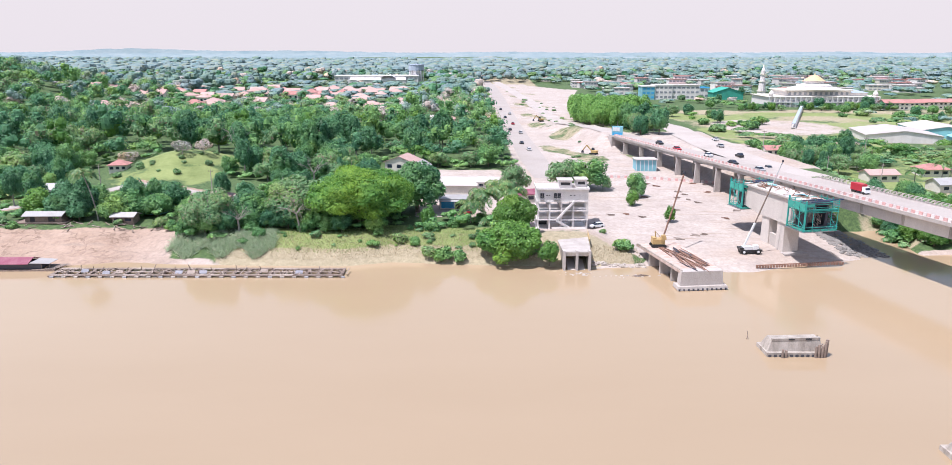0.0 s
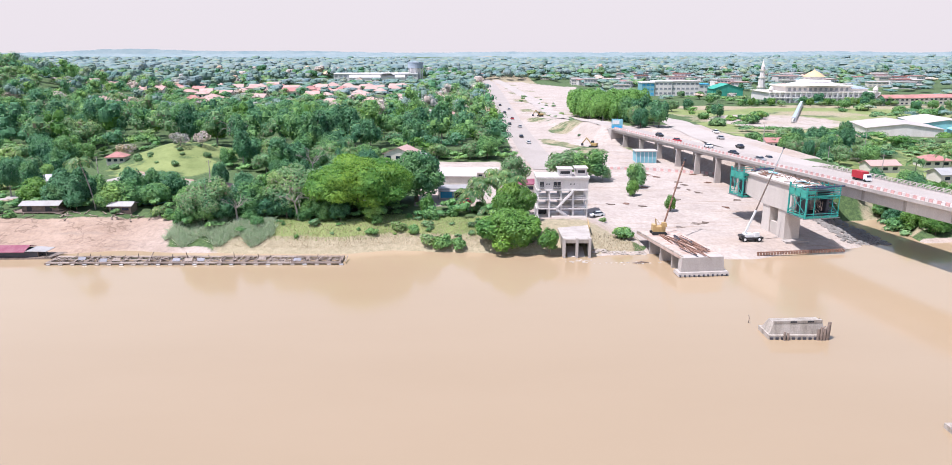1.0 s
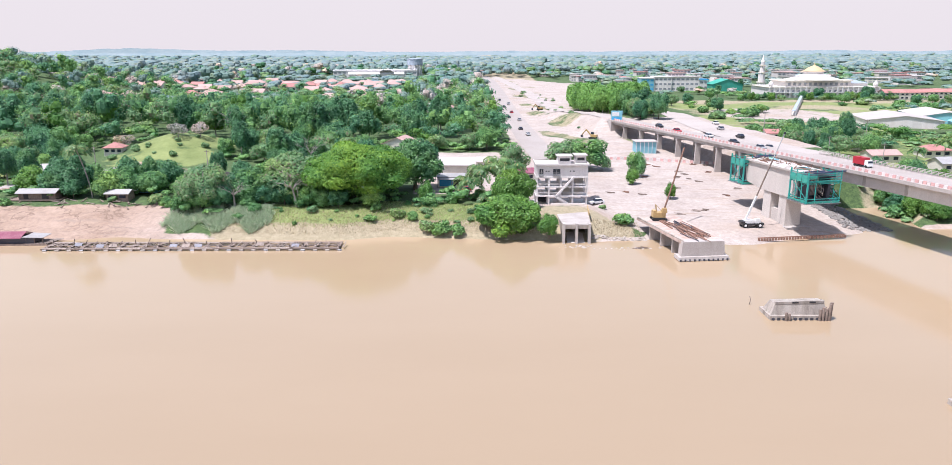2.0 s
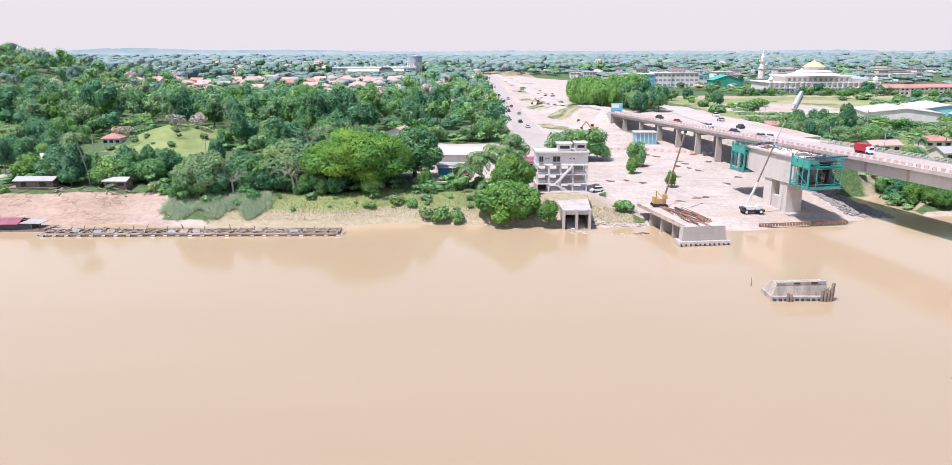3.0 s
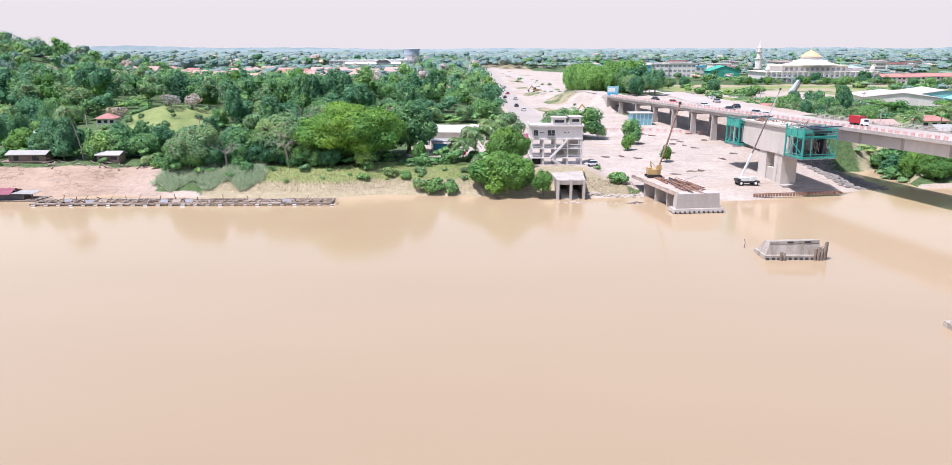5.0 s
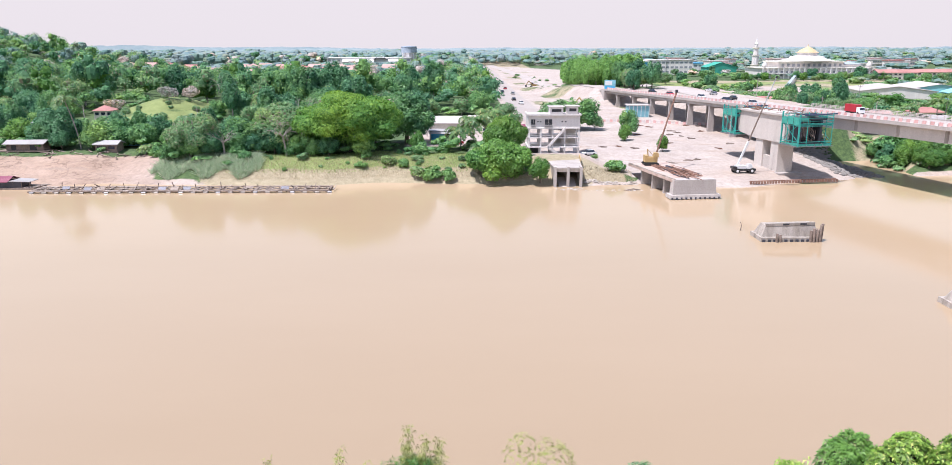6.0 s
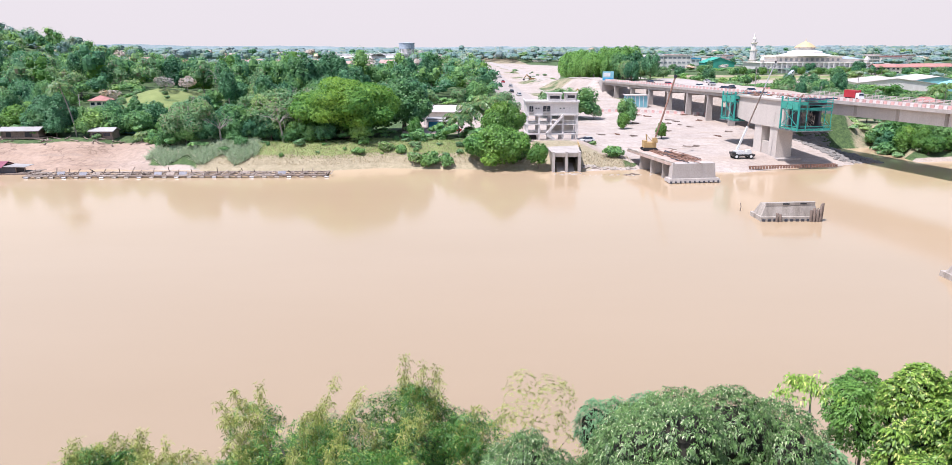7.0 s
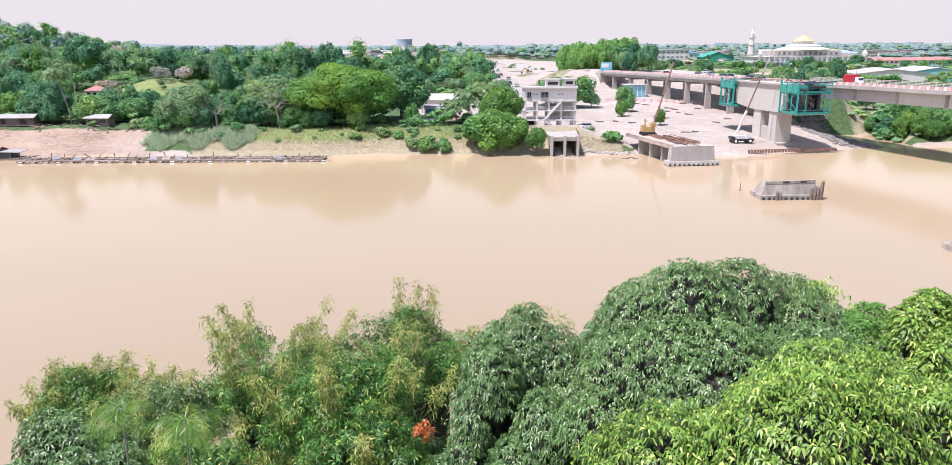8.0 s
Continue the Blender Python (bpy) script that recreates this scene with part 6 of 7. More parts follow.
tip = Vector((7.5, 7.4, 17.5))
part("boom_base", lattice((1.0, 0, 1.6), (1.0 + 3.2, 3.6, 1.6 + 7.6), 0.22, 12), RUST, yc, "rust-brown lattice boom")
part("boom", lattice((4.2, 3.6, 9.2), tip, 0.20, 12), RUST, yc, "thin rust-brown lattice boom")
part("boom_head", Shape().box(tip.x - 0.3, tip.x + 0.3, tip.y - 0.3, tip.y + 0.3, tip.z - 0.2, tip.z + 0.5), DARK_STEEL, yc)

# the sheet piles before the pier
piles = thing("sheet_pile_wall", "row of rusty sheet piles along the shore", "sheet piles", pose(80, 173.5, 0.8))
fixed("waling", Shape().beam((68.8, 172.2, 1.1), (91.3, 175.4, 1.1), 0.3, 0.2), RUST, piles)
for i in range(32):
    t = i / 31
    fixed("pile", Shape().box(68.8 + 22.5 * t, 69.25 + 22.5 * t, 171.9 + 3.2 * t, 172.15 + 3.2 * t, 0.4, 1.0), RUST, piles)

# fish-cage raft
raft = thing("fish_raft", "long timber fish-cage raft floating along the bank", "raft", pose(-67, 168.6, 0))
for y in (-2.6, -2.0, 0.3, 2.6, 3.2):
    for i in range(12):
        x = -34.5 + i * 5.8
        part("plank", Shape().beam((x, y + r3.uniform(-0.1, 0.1), 0.42 + r3.uniform(0, 0.06)), (x + 5.7, y + r3.uniform(-0.1, 0.1), 0.42 + r3.uniform(0, 0.06)), 0.5, 0.2), WOOD if i % 3 else PALE_WOOD, raft)
for i in range(25):
    x = -34.5 + i * 2.88
    for dx in (0, 0.5):
        part("crossbeam", Shape().beam((x + dx, -2.9, 0.34), (x + dx + r3.uniform(-0.35, 0.35), 3.5, 0.40), 0.36, 0.30), WOOD, raft)
    part("drum", Shape().cyl((x + 0.3, -2.85, 0.08), (x + 1.25, -2.85, 0.08), 0.3, n=9), DIRTY_CONCRETE if i % 3 else STEEL, raft)
    if r3.uniform() < 0.75:
        part("post", Shape().beam((x, r3.uniform(-2.4, 3), 0.4), (x + r3.uniform(-0.15, 0.4), r3.uniform(-1.4, 3), 1.1 + r3.uniform(0, 0.9)), 0.14), WOOD, raft)
    for j in range(3):
        part("loose_plank", Shape().beam((x + r3.uniform(0, 2), r3.uniform(-2.6, 2.6), 0.52), (x + r3.uniform(0, 3), r3.uniform(-2.6, 3.0), 0.55 + r3.uniform(0, 0.5)), 0.2, 0.08), PALE_WOOD if j else WOOD, raft)
    if i < 22 and r3.uniform() < 0.55:
        a = r3.uniform(-1.8, 1.4)
        part("hatch", Shape().hexa([(x + 0.6, a, 0.5), (x + 2.4, a, 0.5), (x + 2.4, a + 0.12, 0.5), (x + 0.6, a + 0.12, 0.5)], [(x + 0.6, a + 0.7, 1.1), (x + 2.4, a + 0.7, 1.1), (x + 2.4, a + 0.82, 1.1), (x + 0.6, a + 0.82, 1.1)]), PALE_WOOD if i % 2 else DARK_STEEL, raft)

fh = thing("floating_house", "low floating house with a faded maroon sheet roof", "floating house", pose(-114.5, 173.2, 0, 0, 0, 1))
part("pontoon", Shape().box(-14, 11.5, -2.6, 2.8, -0.3, 0.35), WOOD, fh)
part("wall", Shape().box(-13, 8, -1.8, 2.3, 0.35, 1.9), DARK_STEEL, fh)
part("roof", Shape().gable(-13.4, 5.0, -2.4, 2.8, 1.9, 0.9, 0.1, 0.4), MAROON, fh)
part("porch_roof", Shape().hexa([(5.5, -2.4, 1.9), (10.2, -2.0, 1.7), (10.2, 2.2, 1.7), (5.5, 2.6, 1.9)], [(5.5, -2.4, 2.02), (10.2, -2.0, 1.8), (10.2, 2.2, 1.8), (5.5, 2.6, 2.02)]), ZINC, fh)
for x in (6, 8, 10):
    part("post", Shape().box(x, x + 0.15, -1.8, -1.65, 0.35, 1.75), WOOD, fh)
for i in range(4):
    part("boat_plank", Shape().beam((9 + i * 0.7, -2.4, 0.5), (11.5 + i * 0.5, 2.2, 0.5), 0.3, 0.1), PALE_WOOD, fh)

# houses and sheds on the far bank


def house(x, y, w, d, h, roof, roof_mat, wall_mat, label, turn=0.0, rise=1.8, windows=3, name="house", category="house", z=None, storeys=1, along="x", group=""):
    ob = thing(name, label, category, pose(x, y, gz(x, y) if z is None else z, 0, 0, turn), group)
    part("wall", Shape().box(-w / 2, w / 2, -d / 2, d / 2, -0.8, h), wall_mat, ob)
    s = Shape()
    if roof == "hip":
        s.hip(-w / 2, w / 2, -d / 2, d / 2, h, rise)
    elif roof == "gable":
        s.gable(-w / 2, w / 2, -d / 2, d / 2, h, rise, along=along)
        if along == "x":
            for a in (-w / 2, w / 2 - 0.15):
                part("gable_end", Shape().add([(a, -d / 2, h), (a + 0.15, -d / 2, h), (a + 0.15, d / 2, h), (a, d / 2, h), (a, 0, h + rise), (a + 0.15, 0, h + rise)], [(0, 1, 5, 4), (3, 4, 5, 2), (0, 4, 3), (1, 2, 5)]), wall_mat, ob)
        else:
            for a in (-d / 2, d / 2 - 0.15):
                part("gable_end", Shape().add([(-w / 2, a, h), (w / 2, a, h), (w / 2, a + 0.15, h), (-w / 2, a + 0.15, h), (0, a, h + rise), (0, a + 0.15, h + rise)], [(0, 1, 4), (2, 3, 5), (1, 2, 5, 4), (3, 0, 4, 5)]), wall_mat, ob)
    else:
        s.box(-w / 2 - 0.4, w / 2 + 0.4, -d / 2 - 0.4, d / 2 + 0.4, h, h + 0.3)
    part("roof", s, roof_mat, ob)
    for st in range(storeys):
        z0 = h / storeys * st + h / storeys * 0.32
        for i in range(windows):
            a = -w / 2 + w * (i + 0.5) / windows
            ww = min(0.9, w / windows * 0.3)
            part("window", Shape().box(a - ww, a + ww, -d / 2 - 0.05, -d / 2 + 0.1, z0, z0 + h / storeys * 0.42), GLASS, ob)
    return ob


house(-134.5, 274, 6.4, 5.6, 2.4, "hip", RED_TILE, CREAM, "small pale hut with a red hipped roof", 8, 1.7, 3)
sh = thing("stilt_house", "weathered grey wooden house on stilts above the bank", "house", pose(-121.5, 201.5, 5.4, 0, 0, 2))
part("wall", Shape().box(-5, 5, -1.6, 2.2, 0, 1.9), WOOD, sh)
part("roof", Shape().gable(-5.2, 5.2, -2.0, 2.6, 1.9, 0.8, 0.1, 0.4), ZINC, sh)
part("platform", Shape().box(-7.5, 6.5, -2.4, 2.4, -0.25, 0), WOOD, sh)
for i in range(9):
    part("stilt", Shape().cyl((-7.2 + i * 1.65, -2.2, -3.2), (-7.2 + i * 1.65, -2.2, -0.2), 0.09, n=6), WOOD, sh)
for a, b in ((-3.6, -2.3), (1.4, 3.2)):
    part("doorway", Shape().box(a, b, -1.66, -1.5, 0.2, 1.5), DARK, sh)
part("railing", Shape().box(-7.5, -5, -2.35, -2.3, 0.7, 0.78), WOOD, sh)
part("railing", Shape().box(5, 6.5, -2.35, -2.3, 0.7, 0.78), WOOD, sh)
house(-99, 201.5, 6, 4, 1.9, "gable", ZINC, WOOD, "little shack with a zinc roof among trees", 0, 0.7, 2, z=5.2)
house(-95.5, 212.5, 6, 4, 2.4, "gable", BLUE, CYAN, "small blue-roofed shed among the trees", -10, 0.7, 2, name="shed", category="shed")
house(-82, 226, 9, 7, 2.6, "hip", PINK_TILE, CREAM, "village house with a faded brown roof", 0, 1.7, 3)
house(-137, 238, 8, 6, 2.6, "gable", ZINC, WHITE_PAINT, "village house half hidden by trees", 5, 1.4, 2)
house(-27, 270, 11, 9, 6.2, "gable", PINK_TILE, CREAM, "two-storey house with a brown gabled roof", -15, 2.2, 3, storeys=2, along="y")
house(-20.5, 267, 6, 6, 5.0, "gable", ZINC, CREAM, "grey-roofed annexe of a two-storey house", -15, 1.6, 2, storeys=2, along="y")
ware = house(-6, 247, 18, 16, 3.0, "gable", PALE_ROOF, CREAM, "low white warehouse with a pale sheet-metal roof", -4, 1.5, 0, name="warehouse", category="warehouse")
house(4.2, 243, 6.5, 10, 4.4, "gable", PALE_ROOF, CREAM, "white workshop with dark windows under the eaves", -4, 0.8, 3, storeys=2, name="workshop", category="workshop")
shop = house(-7, 222, 8, 6, 2.8, "flat", ZINC, WHITE_PAINT, "roadside shop with a blue shutter and zinc awning", 0, 0, 0, name="shop", category="shop")
part("shutter", Shape().box(-3.6, 0.4, -3.12, -2.95, 0.2, 2.3), BLUE, shop, "bright blue shutter")
part("doorway", Shape().box(0.7, 3.8, -3.1, -2.95, 0, 2.3), DARK, shop)
part("awning", Shape().hexa([(-4.2, -4.8, 2.4), (4.3, -4.8, 2.4), (4.3, -3.0, 2.75), (-4.2, -3.0, 2.75)], [(-4.2, -4.8, 2.5), (4.3, -4.8, 2.5), (4.3, -3.0, 2.85), (-4.2, -3.0, 2.85)]), ZINC, shop)
for x in (-4.2, 0, 4.2):
    part("post", Shape().box(x, x + 0.12, -4.7, -4.58, -0.4, 2.45), STEEL, shop)
house(15, 231, 8, 6, 2.6, "gable", MAROON, CREAM, "shed with a dull red sheet roof", 10, 1.0, 2, name="shed", category="shed")

# site sheds, sign, barriers on the ground
tank = house(66, 284, 8, 6, 4.2, "flat", PALE_ROOF, CYAN, "blue sheet-metal site shed with a pale roof", 0, 0, 0, name="site_shed", category="shed")
for i in range(6):
    part("rib", Shape().box(-3.9 + i * 1.52, -3.7 + i * 1.52, -3.1, -2.98, 0, 4.2), WHITE, tank)
bb = thing("billboard", "blue and white billboard box on posts", "billboard", pose(64.9, 337, gz(64.9, 337), 0, 0, -12))
top = 18.0 - gz(64.9, 337)
for x in (-1.8, 1.8):
    part("post", Shape().cyl((x, 0, -0.5), (x, 0, top - 5.4), 0.2), STEEL, bb)
part("panel", Shape().box(-2.5, 2.5, -0.9, 0.9, top - 5.6, top), CYAN, bb)
part("poster", Shape().box(-2.1, 1.0, -0.96, -0.9, top - 2.2, top - 0.5), WHITE, bb)
part("poster", Shape().box(-2.1, 2.1, -0.95, -0.9, top - 4.9, top - 2.8), BLUE, bb)
for i in range(36):
    t = i / 35
    x, y = 42 + 44 * t, 273 - 12 * t
    b = part("barrier", red_mesh if i % 2 else white_mesh, None)
    b.matrix_basis = pose(x, y, gz(x, y), 0, 0, 75)
    tagged(b, "red and white plastic barrier on bare ground", "barrier", "site barriers")

# vehicles


def car(x, y, turn, paint, label, z=None, k=1.0):
    ob = thing("car", label, "car", pose(x, y, gz(x, y) + 0.12 if z is None else z, 0, 0, turn) @ Matrix.Scale(k, 4))
    part("body", Shape().slab([(-2.1, 0.3), (2.1, 0.3), (2.15, 0.75), (1.2, 0.92), (-1.9, 0.95), (-2.15, 0.8)], -0.82, 0.82), paint, ob)
    cab = part("cabin", Shape().hexa([(-1.7, -0.76, 0.94), (1.1, -0.76, 0.92), (1.1, 0.76, 0.92), (-1.7, 0.76, 0.94)], [(-1.2, -0.62, 1.45), (0.4, -0.62, 1.45), (0.4, 0.62, 1.45), (-1.2, 0.62, 1.45)]), GLASS, ob)
    part("roof", Shape().box(-1.15, 0.35, -0.6, 0.6, 1.45, 1.5), paint, cab)
    for a in (-1.3, 1.3):
        for b in (-0.78, 0.78):
            part("wheel", Shape().cyl((a, b - 0.1, 0.32), (a, b + 0.1, 0.32), 0.32, n=10), RUBBER, ob)
    return ob


def lorry(p, turn, paint, label):
    ob = thing("lorry", label, "lorry", pose(p[0], p[1], p[2], 0, 0, turn) @ Matrix.Scale(0.74, 4))
    part("cargo_box", Shape().box(-3.6, 1.9, -1.2, 1.2, 0.9, 3.4), paint, ob)
    part("cab", Shape().hexa([(2.1, -1.1, 0.6), (3.9, -1.1, 0.6), (3.9, 1.1, 0.6), (2.1, 1.1, 0.6)], [(2.1, -1.1, 2.6), (3.5, -1.05, 2.6), (3.5, 1.05, 2.6), (2.1, 1.1, 2.6)]), WHITE, ob)
    part("windscreen", Shape().hexa([(3.66, -0.95, 1.7), (3.76, -0.95, 1.7), (3.76, 0.95, 1.7), (3.66, 0.95, 1.7)], [(3.5, -0.9, 2.4), (3.6, -0.9, 2.4), (3.6, 0.9, 2.4), (3.5, 0.9, 2.4)]), GLASS, ob)
    part("chassis", Shape().box(-3.5, 3.5, -0.5, 0.5, 0.5, 0.88), BLACK, ob)
    for a in (-2.6, -1.4, 2.9):
        for b in (-1.0, 1.0):
            part("wheel", Shape().cyl((a, b - 0.18, 0.5), (a, b + 0.18, 0.5), 0.5, n=12), RUBBER, ob)
    return ob


heading = math.degrees(math.atan2(-0.975, 0.2223))
lorry(on_deck(190, 7.4, 0.02), heading, RED, "red box lorry crossing the bridge")
for y, a, p, l in ((228, 3.2, SILVER, "silver car on the bridge"), (243, 3.4, BLACK, "black car on the bridge"), (262, 5.5, WHITE, "white car on the bridge"), (281, 3.4, RED, "red car on the bridge"), (300, 5.8, BLACK, "black car on the bridge")):
    c = on_deck(y, a, 0.02)
    car(c.x, c.y, heading, p, l, c.z)
for x, y, p, l in ((99, 246, BLACK, "black car on the embankment road"), (97, 268, BLACK, "dark car on the embankment road"), (99, 296, SILVER, "silver car on the embankment road"), (104, 318, WHITE, "white car on the embankment road"),
                   (24, 330, WHITE, "white car on the highway"), (22, 352, BLACK, "dark car on the highway"), (24, 395, SILVER, "silver car on the highway"), (19, 410, BLACK, "dark car on the highway"), (22, 440, RED, "red car on the highway"),
                   (19, 480, BLACK, "dark car on the highway"), (23, 505, SILVER, "silver car on the highway"), (18, 540, BLACK, "dark car on the highway"), (-3, 211, RED, "red car parked by the shop"), (-6, 210, BLACK, "black car parked by the shop"),
                   (34.5, 203, WHITE, "white pickup parked beside the building"), (58, 268, SILVER, "silver car on the site road"), (46, 269, WHITE, "white car on the site road")):
    car(x, y, 95 if y > 230 else 200, p, l)

# the town inland
mosque = thing("mosque", "white tiered mosque with a golden dome", "mosque", pose(268, 585, 9))
part("podium", Shape().box(-44, 40, -18, 18, -1, 7.2), WHITE_PAINT, mosque)
part("upper_hall", Shape().box(-30, 20, -14, 14, 7.2, 11.6), WHITE_PAINT, mosque)
part("side_hall", Shape().box(20, 34, -12, 12, 7.2, 10.0), WHITE_PAINT, mosque)
part("side_roof", Shape().hip(20, 34, -12, 12, 10.0, 2.2, 1.0), FOOT_ROOF, mosque, "pale blue hipped roof")
part("skirt_roof", Shape().lathe([(20, 12.5), (19.4, 12.9), (11, 14.9)], 24, (-3, 0)), WHITE_ROOF, mosque)
for i in range(22):
    part("pillar", Shape().box(-44 + i * 4.0 - 0.35, -44 + i * 4.0 + 0.35, -19.4, -18.2, -1, 7.2), WHITE_ROOF, mosque)
part("balcony_band", Shape().box(-44.5, 40.5, -19.6, -18.3, 3.0, 3.7), WHITE_ROOF, mosque)
part("cornice", Shape().box(-45, 41, -19, 19, 7.2, 7.6), CREAM, mosque)
part("cornice", Shape().box(-31.5, 21, -15.5, 15.5, 11.6, 12.4), CREAM, mosque)
part("drum", Shape().lathe([(11, 12.4), (11, 14.6), (13, 14.8), (12.6, 15.6), (8.5, 16.4), (7.4, 16.5), (7.4, 18.2), (8.2, 18.4), (8.0, 18.9), (5.5, 19)], 24, (-3, 0)), WHITE_PAINT, mosque)
part("dome", Shape().lathe([(8.6, 18.7), (7.4, 19.2), (5.6, 20.6), (3.4, 22.0), (1.4, 22.8), (0.4, 23.6), (0.05, 25.5)], 24, (-3, 0)), GOLD, mosque, "golden dome")
for i in range(20):
    part("arch_window", Shape().box(-42 + i * 4.0, -40 + i * 4.0, -18.1, -17.9, 1.2, 5.2), PALE_GLASS, mosque)
for i in range(12):
    part("arch_window", Shape().box(-28 + i * 4.0, -26 + i * 4.0, -14.1, -13.9, 8.4, 10.6), PALE_GLASS, mosque)
for x in (-42, 38):
    part("corner_turret", Shape().lathe([(1.6, 0), (1.6, 9), (2.0, 9.2), (1.5, 10.6), (0.1, 12.4)], 12, (x, -16)), WHITE_PAINT, mosque)
mina = thing("minaret", "tall white minaret with a pointed top", "minaret", pose(241, 628, 9))
part("shaft", Shape().lathe([(3.6, -1), (3.6, 8), (2.9, 8.2), (2.9, 16), (2.2, 16.3), (2.0, 22)], 8), WHITE_PAINT, mina)
for z, r in ((8, 4.0), (16, 3.3), (22, 2.7)):
    part("balcony", Shape().lathe([(r - 0.8, z - 0.6), (r, z), (r, z + 0.8), (r - 0.3, z + 0.8)], 12), CREAM, mina)
part("spire", Shape().lathe([(1.5, 22.5), (1.5, 25), (1.7, 25.2), (0.9, 27), (0.05, 31)], 12), WHITE_PAINT, mina)


def block(x, y, w, d, h, wall, roof, label, storeys=3, bays=6, turn=0.0, name="office_building", category="building", accent=None):
    ob = thing(name, label, category, pose(x, y, gz(x, y), 0, 0, turn))
    part("wall", Shape().box(-w / 2, w / 2, -d / 2, d / 2, -1, h), wall, ob)
    part("roof", Shape().box(-w / 2 - 0.5, w / 2 + 0.5, -d / 2 - 0.5, d / 2 + 0.5, h, h + 0.7), roof, ob)
    for s in range(storeys):
        for i in range(bays):
            a = -w / 2 + w * (i + 0.5) / bays
            part("window", Shape().box(a - w / bays * 0.32, a + w / bays * 0.32, -d / 2 - 0.08, -d / 2 + 0.1, h / storeys * (s + 0.35), h / storeys * (s + 0.75)), accent or PALE_GLASS, ob)
    return ob


block(150, 655, 11, 16, 11.0, CYAN, WHITE_ROOF, "blue-walled office block with a white roof", 3, 3, accent=BLUE)
block(163.5, 656, 15, 16, 12.0, WHITE_PAINT, WHITE_ROOF, "white office block with banded windows", 3, 4)
block(183, 658, 24, 18, 12.0, WHITE_PAINT, PALE_ROOF, "white office block with grey windows", 3, 6)
block(201, 668, 12, 14, 9.0, WHITE_PAINT, BLUE, "white block with a blue roof edge", 2, 3)
house(219, 655, 26, 20, 6.0, "gable", GREEN_SHEET, GREEN_SHEET, "green sheet-metal warehouse with a pale gable", 0, 4.2, 0, name="warehouse", category="warehouse", along="y")
house(212, 372, 34, 34, 3.6, "gable", PALE_ROOF, WHITE_PAINT, "wide low shed with a pale sheet roof", -14, 2.2, 0, name="warehouse", category="warehouse", along="y")
house(245, 392, 26, 36, 3.6, "gable", PALE_ROOF, CYAN, "pale-roofed shed with a blue gable", -14, 2.2, 0, name="warehouse", category="warehouse", along="y")
house(236, 355, 10, 12, 3.2, "gable", CYAN, CYAN, "small shed with a blue roof", -14, 1.5, 0, name="shed", category="shed", along="y")
house(160, 246, 9, 7, 2.8, "gable", ZINC, CREAM, "house with a grey sheet roof", 8, 1.6, 2)
house(147, 264, 11, 7, 2.6, "gable", PINK_TILE, CREAM, "house with a faded brown roof among trees", 5, 1.4, 3)
house(172, 274, 10, 7, 2.6, "hip", RED_TILE, CREAM, "house with a red roof among trees", 0, 1.8, 3)
house(130, 318, 9, 6, 2.6, "gable", RED_TILE, CREAM, "roadside house with a red roof", 0, 1.4, 3)
house(148, 290, 8, 6, 2.4, "gable", BLUE, CREAM, "shed with a blue roof among trees", 0, 1.2, 2)
for i in range(8):
    house(302 + i * 8, 545 + i * 1.5, 7.8, 10, 5.2, "gable", RED_TILE, CREAM, "terraced house with a red tiled roof", 0, 2.0, 2, storeys=2, group="terraced houses")
fb = thing("footbridge", "pale blue covered footway leading to the mosque", "footbridge", pose(205, 470, 9))
fixed("deck", Shape().beam((180, 417, gz(180, 417) + 0.6), (234, 532, gz(234, 532) + 1.2), 2.2, 0.4), NEW_CONCRETE, fb)
fixed("roof", Shape().beam((180, 417, gz(180, 417) + 3.1), (234, 532, gz(234, 532) + 3.6), 1.7, 0.2), FOOT_ROOF, fb, "pale blue-grey roof")
for i in range(12):
    t = i / 11
    for s in (-1.0, 1.0):
        x, y = 180 + 54 * t + s, 417 + 115 * t - s * 0.47
        fixed("post", Shape().box(x, x + 0.2, y, y + 0.2, gz(x, y) - 0.3, 8.2 + 3.4), WHITE_PAINT, fb)
big = block(-118, 895, 98, 30, 11.0, WHITE_ROOF, WHITE_ROOF, "long white civic building among the woods", 2, 18, 3)
part("wing", Shape().box(-30, 34, -22, -14.9, -1, 7.5), WHITE_PAINT, big)
part("wing_roof", Shape().gable(-30, 34, -22, -14.9, 7.5, 2.0), WHITE_ROOF, big)
part("clock_gable", Shape().gable(6, 22, -24, -14.8, 10, 4.5, along="y"), WHITE_ROOF, big)
wt = thing("water_tower", "pale cylindrical water tower", "water tower", pose(-72, 905, gz(-72, 905)))
part("tank", Shape().lathe([(0.1, 17), (9, 17), (9.4, 17.4), (9.4, 23.5), (9.8, 23.6), (9.8, 24.2), (0.1, 25)], 20), FOOT_ROOF, wt, "pale blue tank")
part("shaft", Shape().lathe([(6.5, -1), (6.5, 17)], 20), WHITE_ROOF, wt)
for i in range(8):
    a = i * math.pi / 4
    part("leg", Shape().cyl((8 * math.cos(a), 8 * math.sin(a), -1), (8 * math.cos(a), 8 * math.sin(a), 17), 0.7, n=8), WHITE_ROOF, wt)

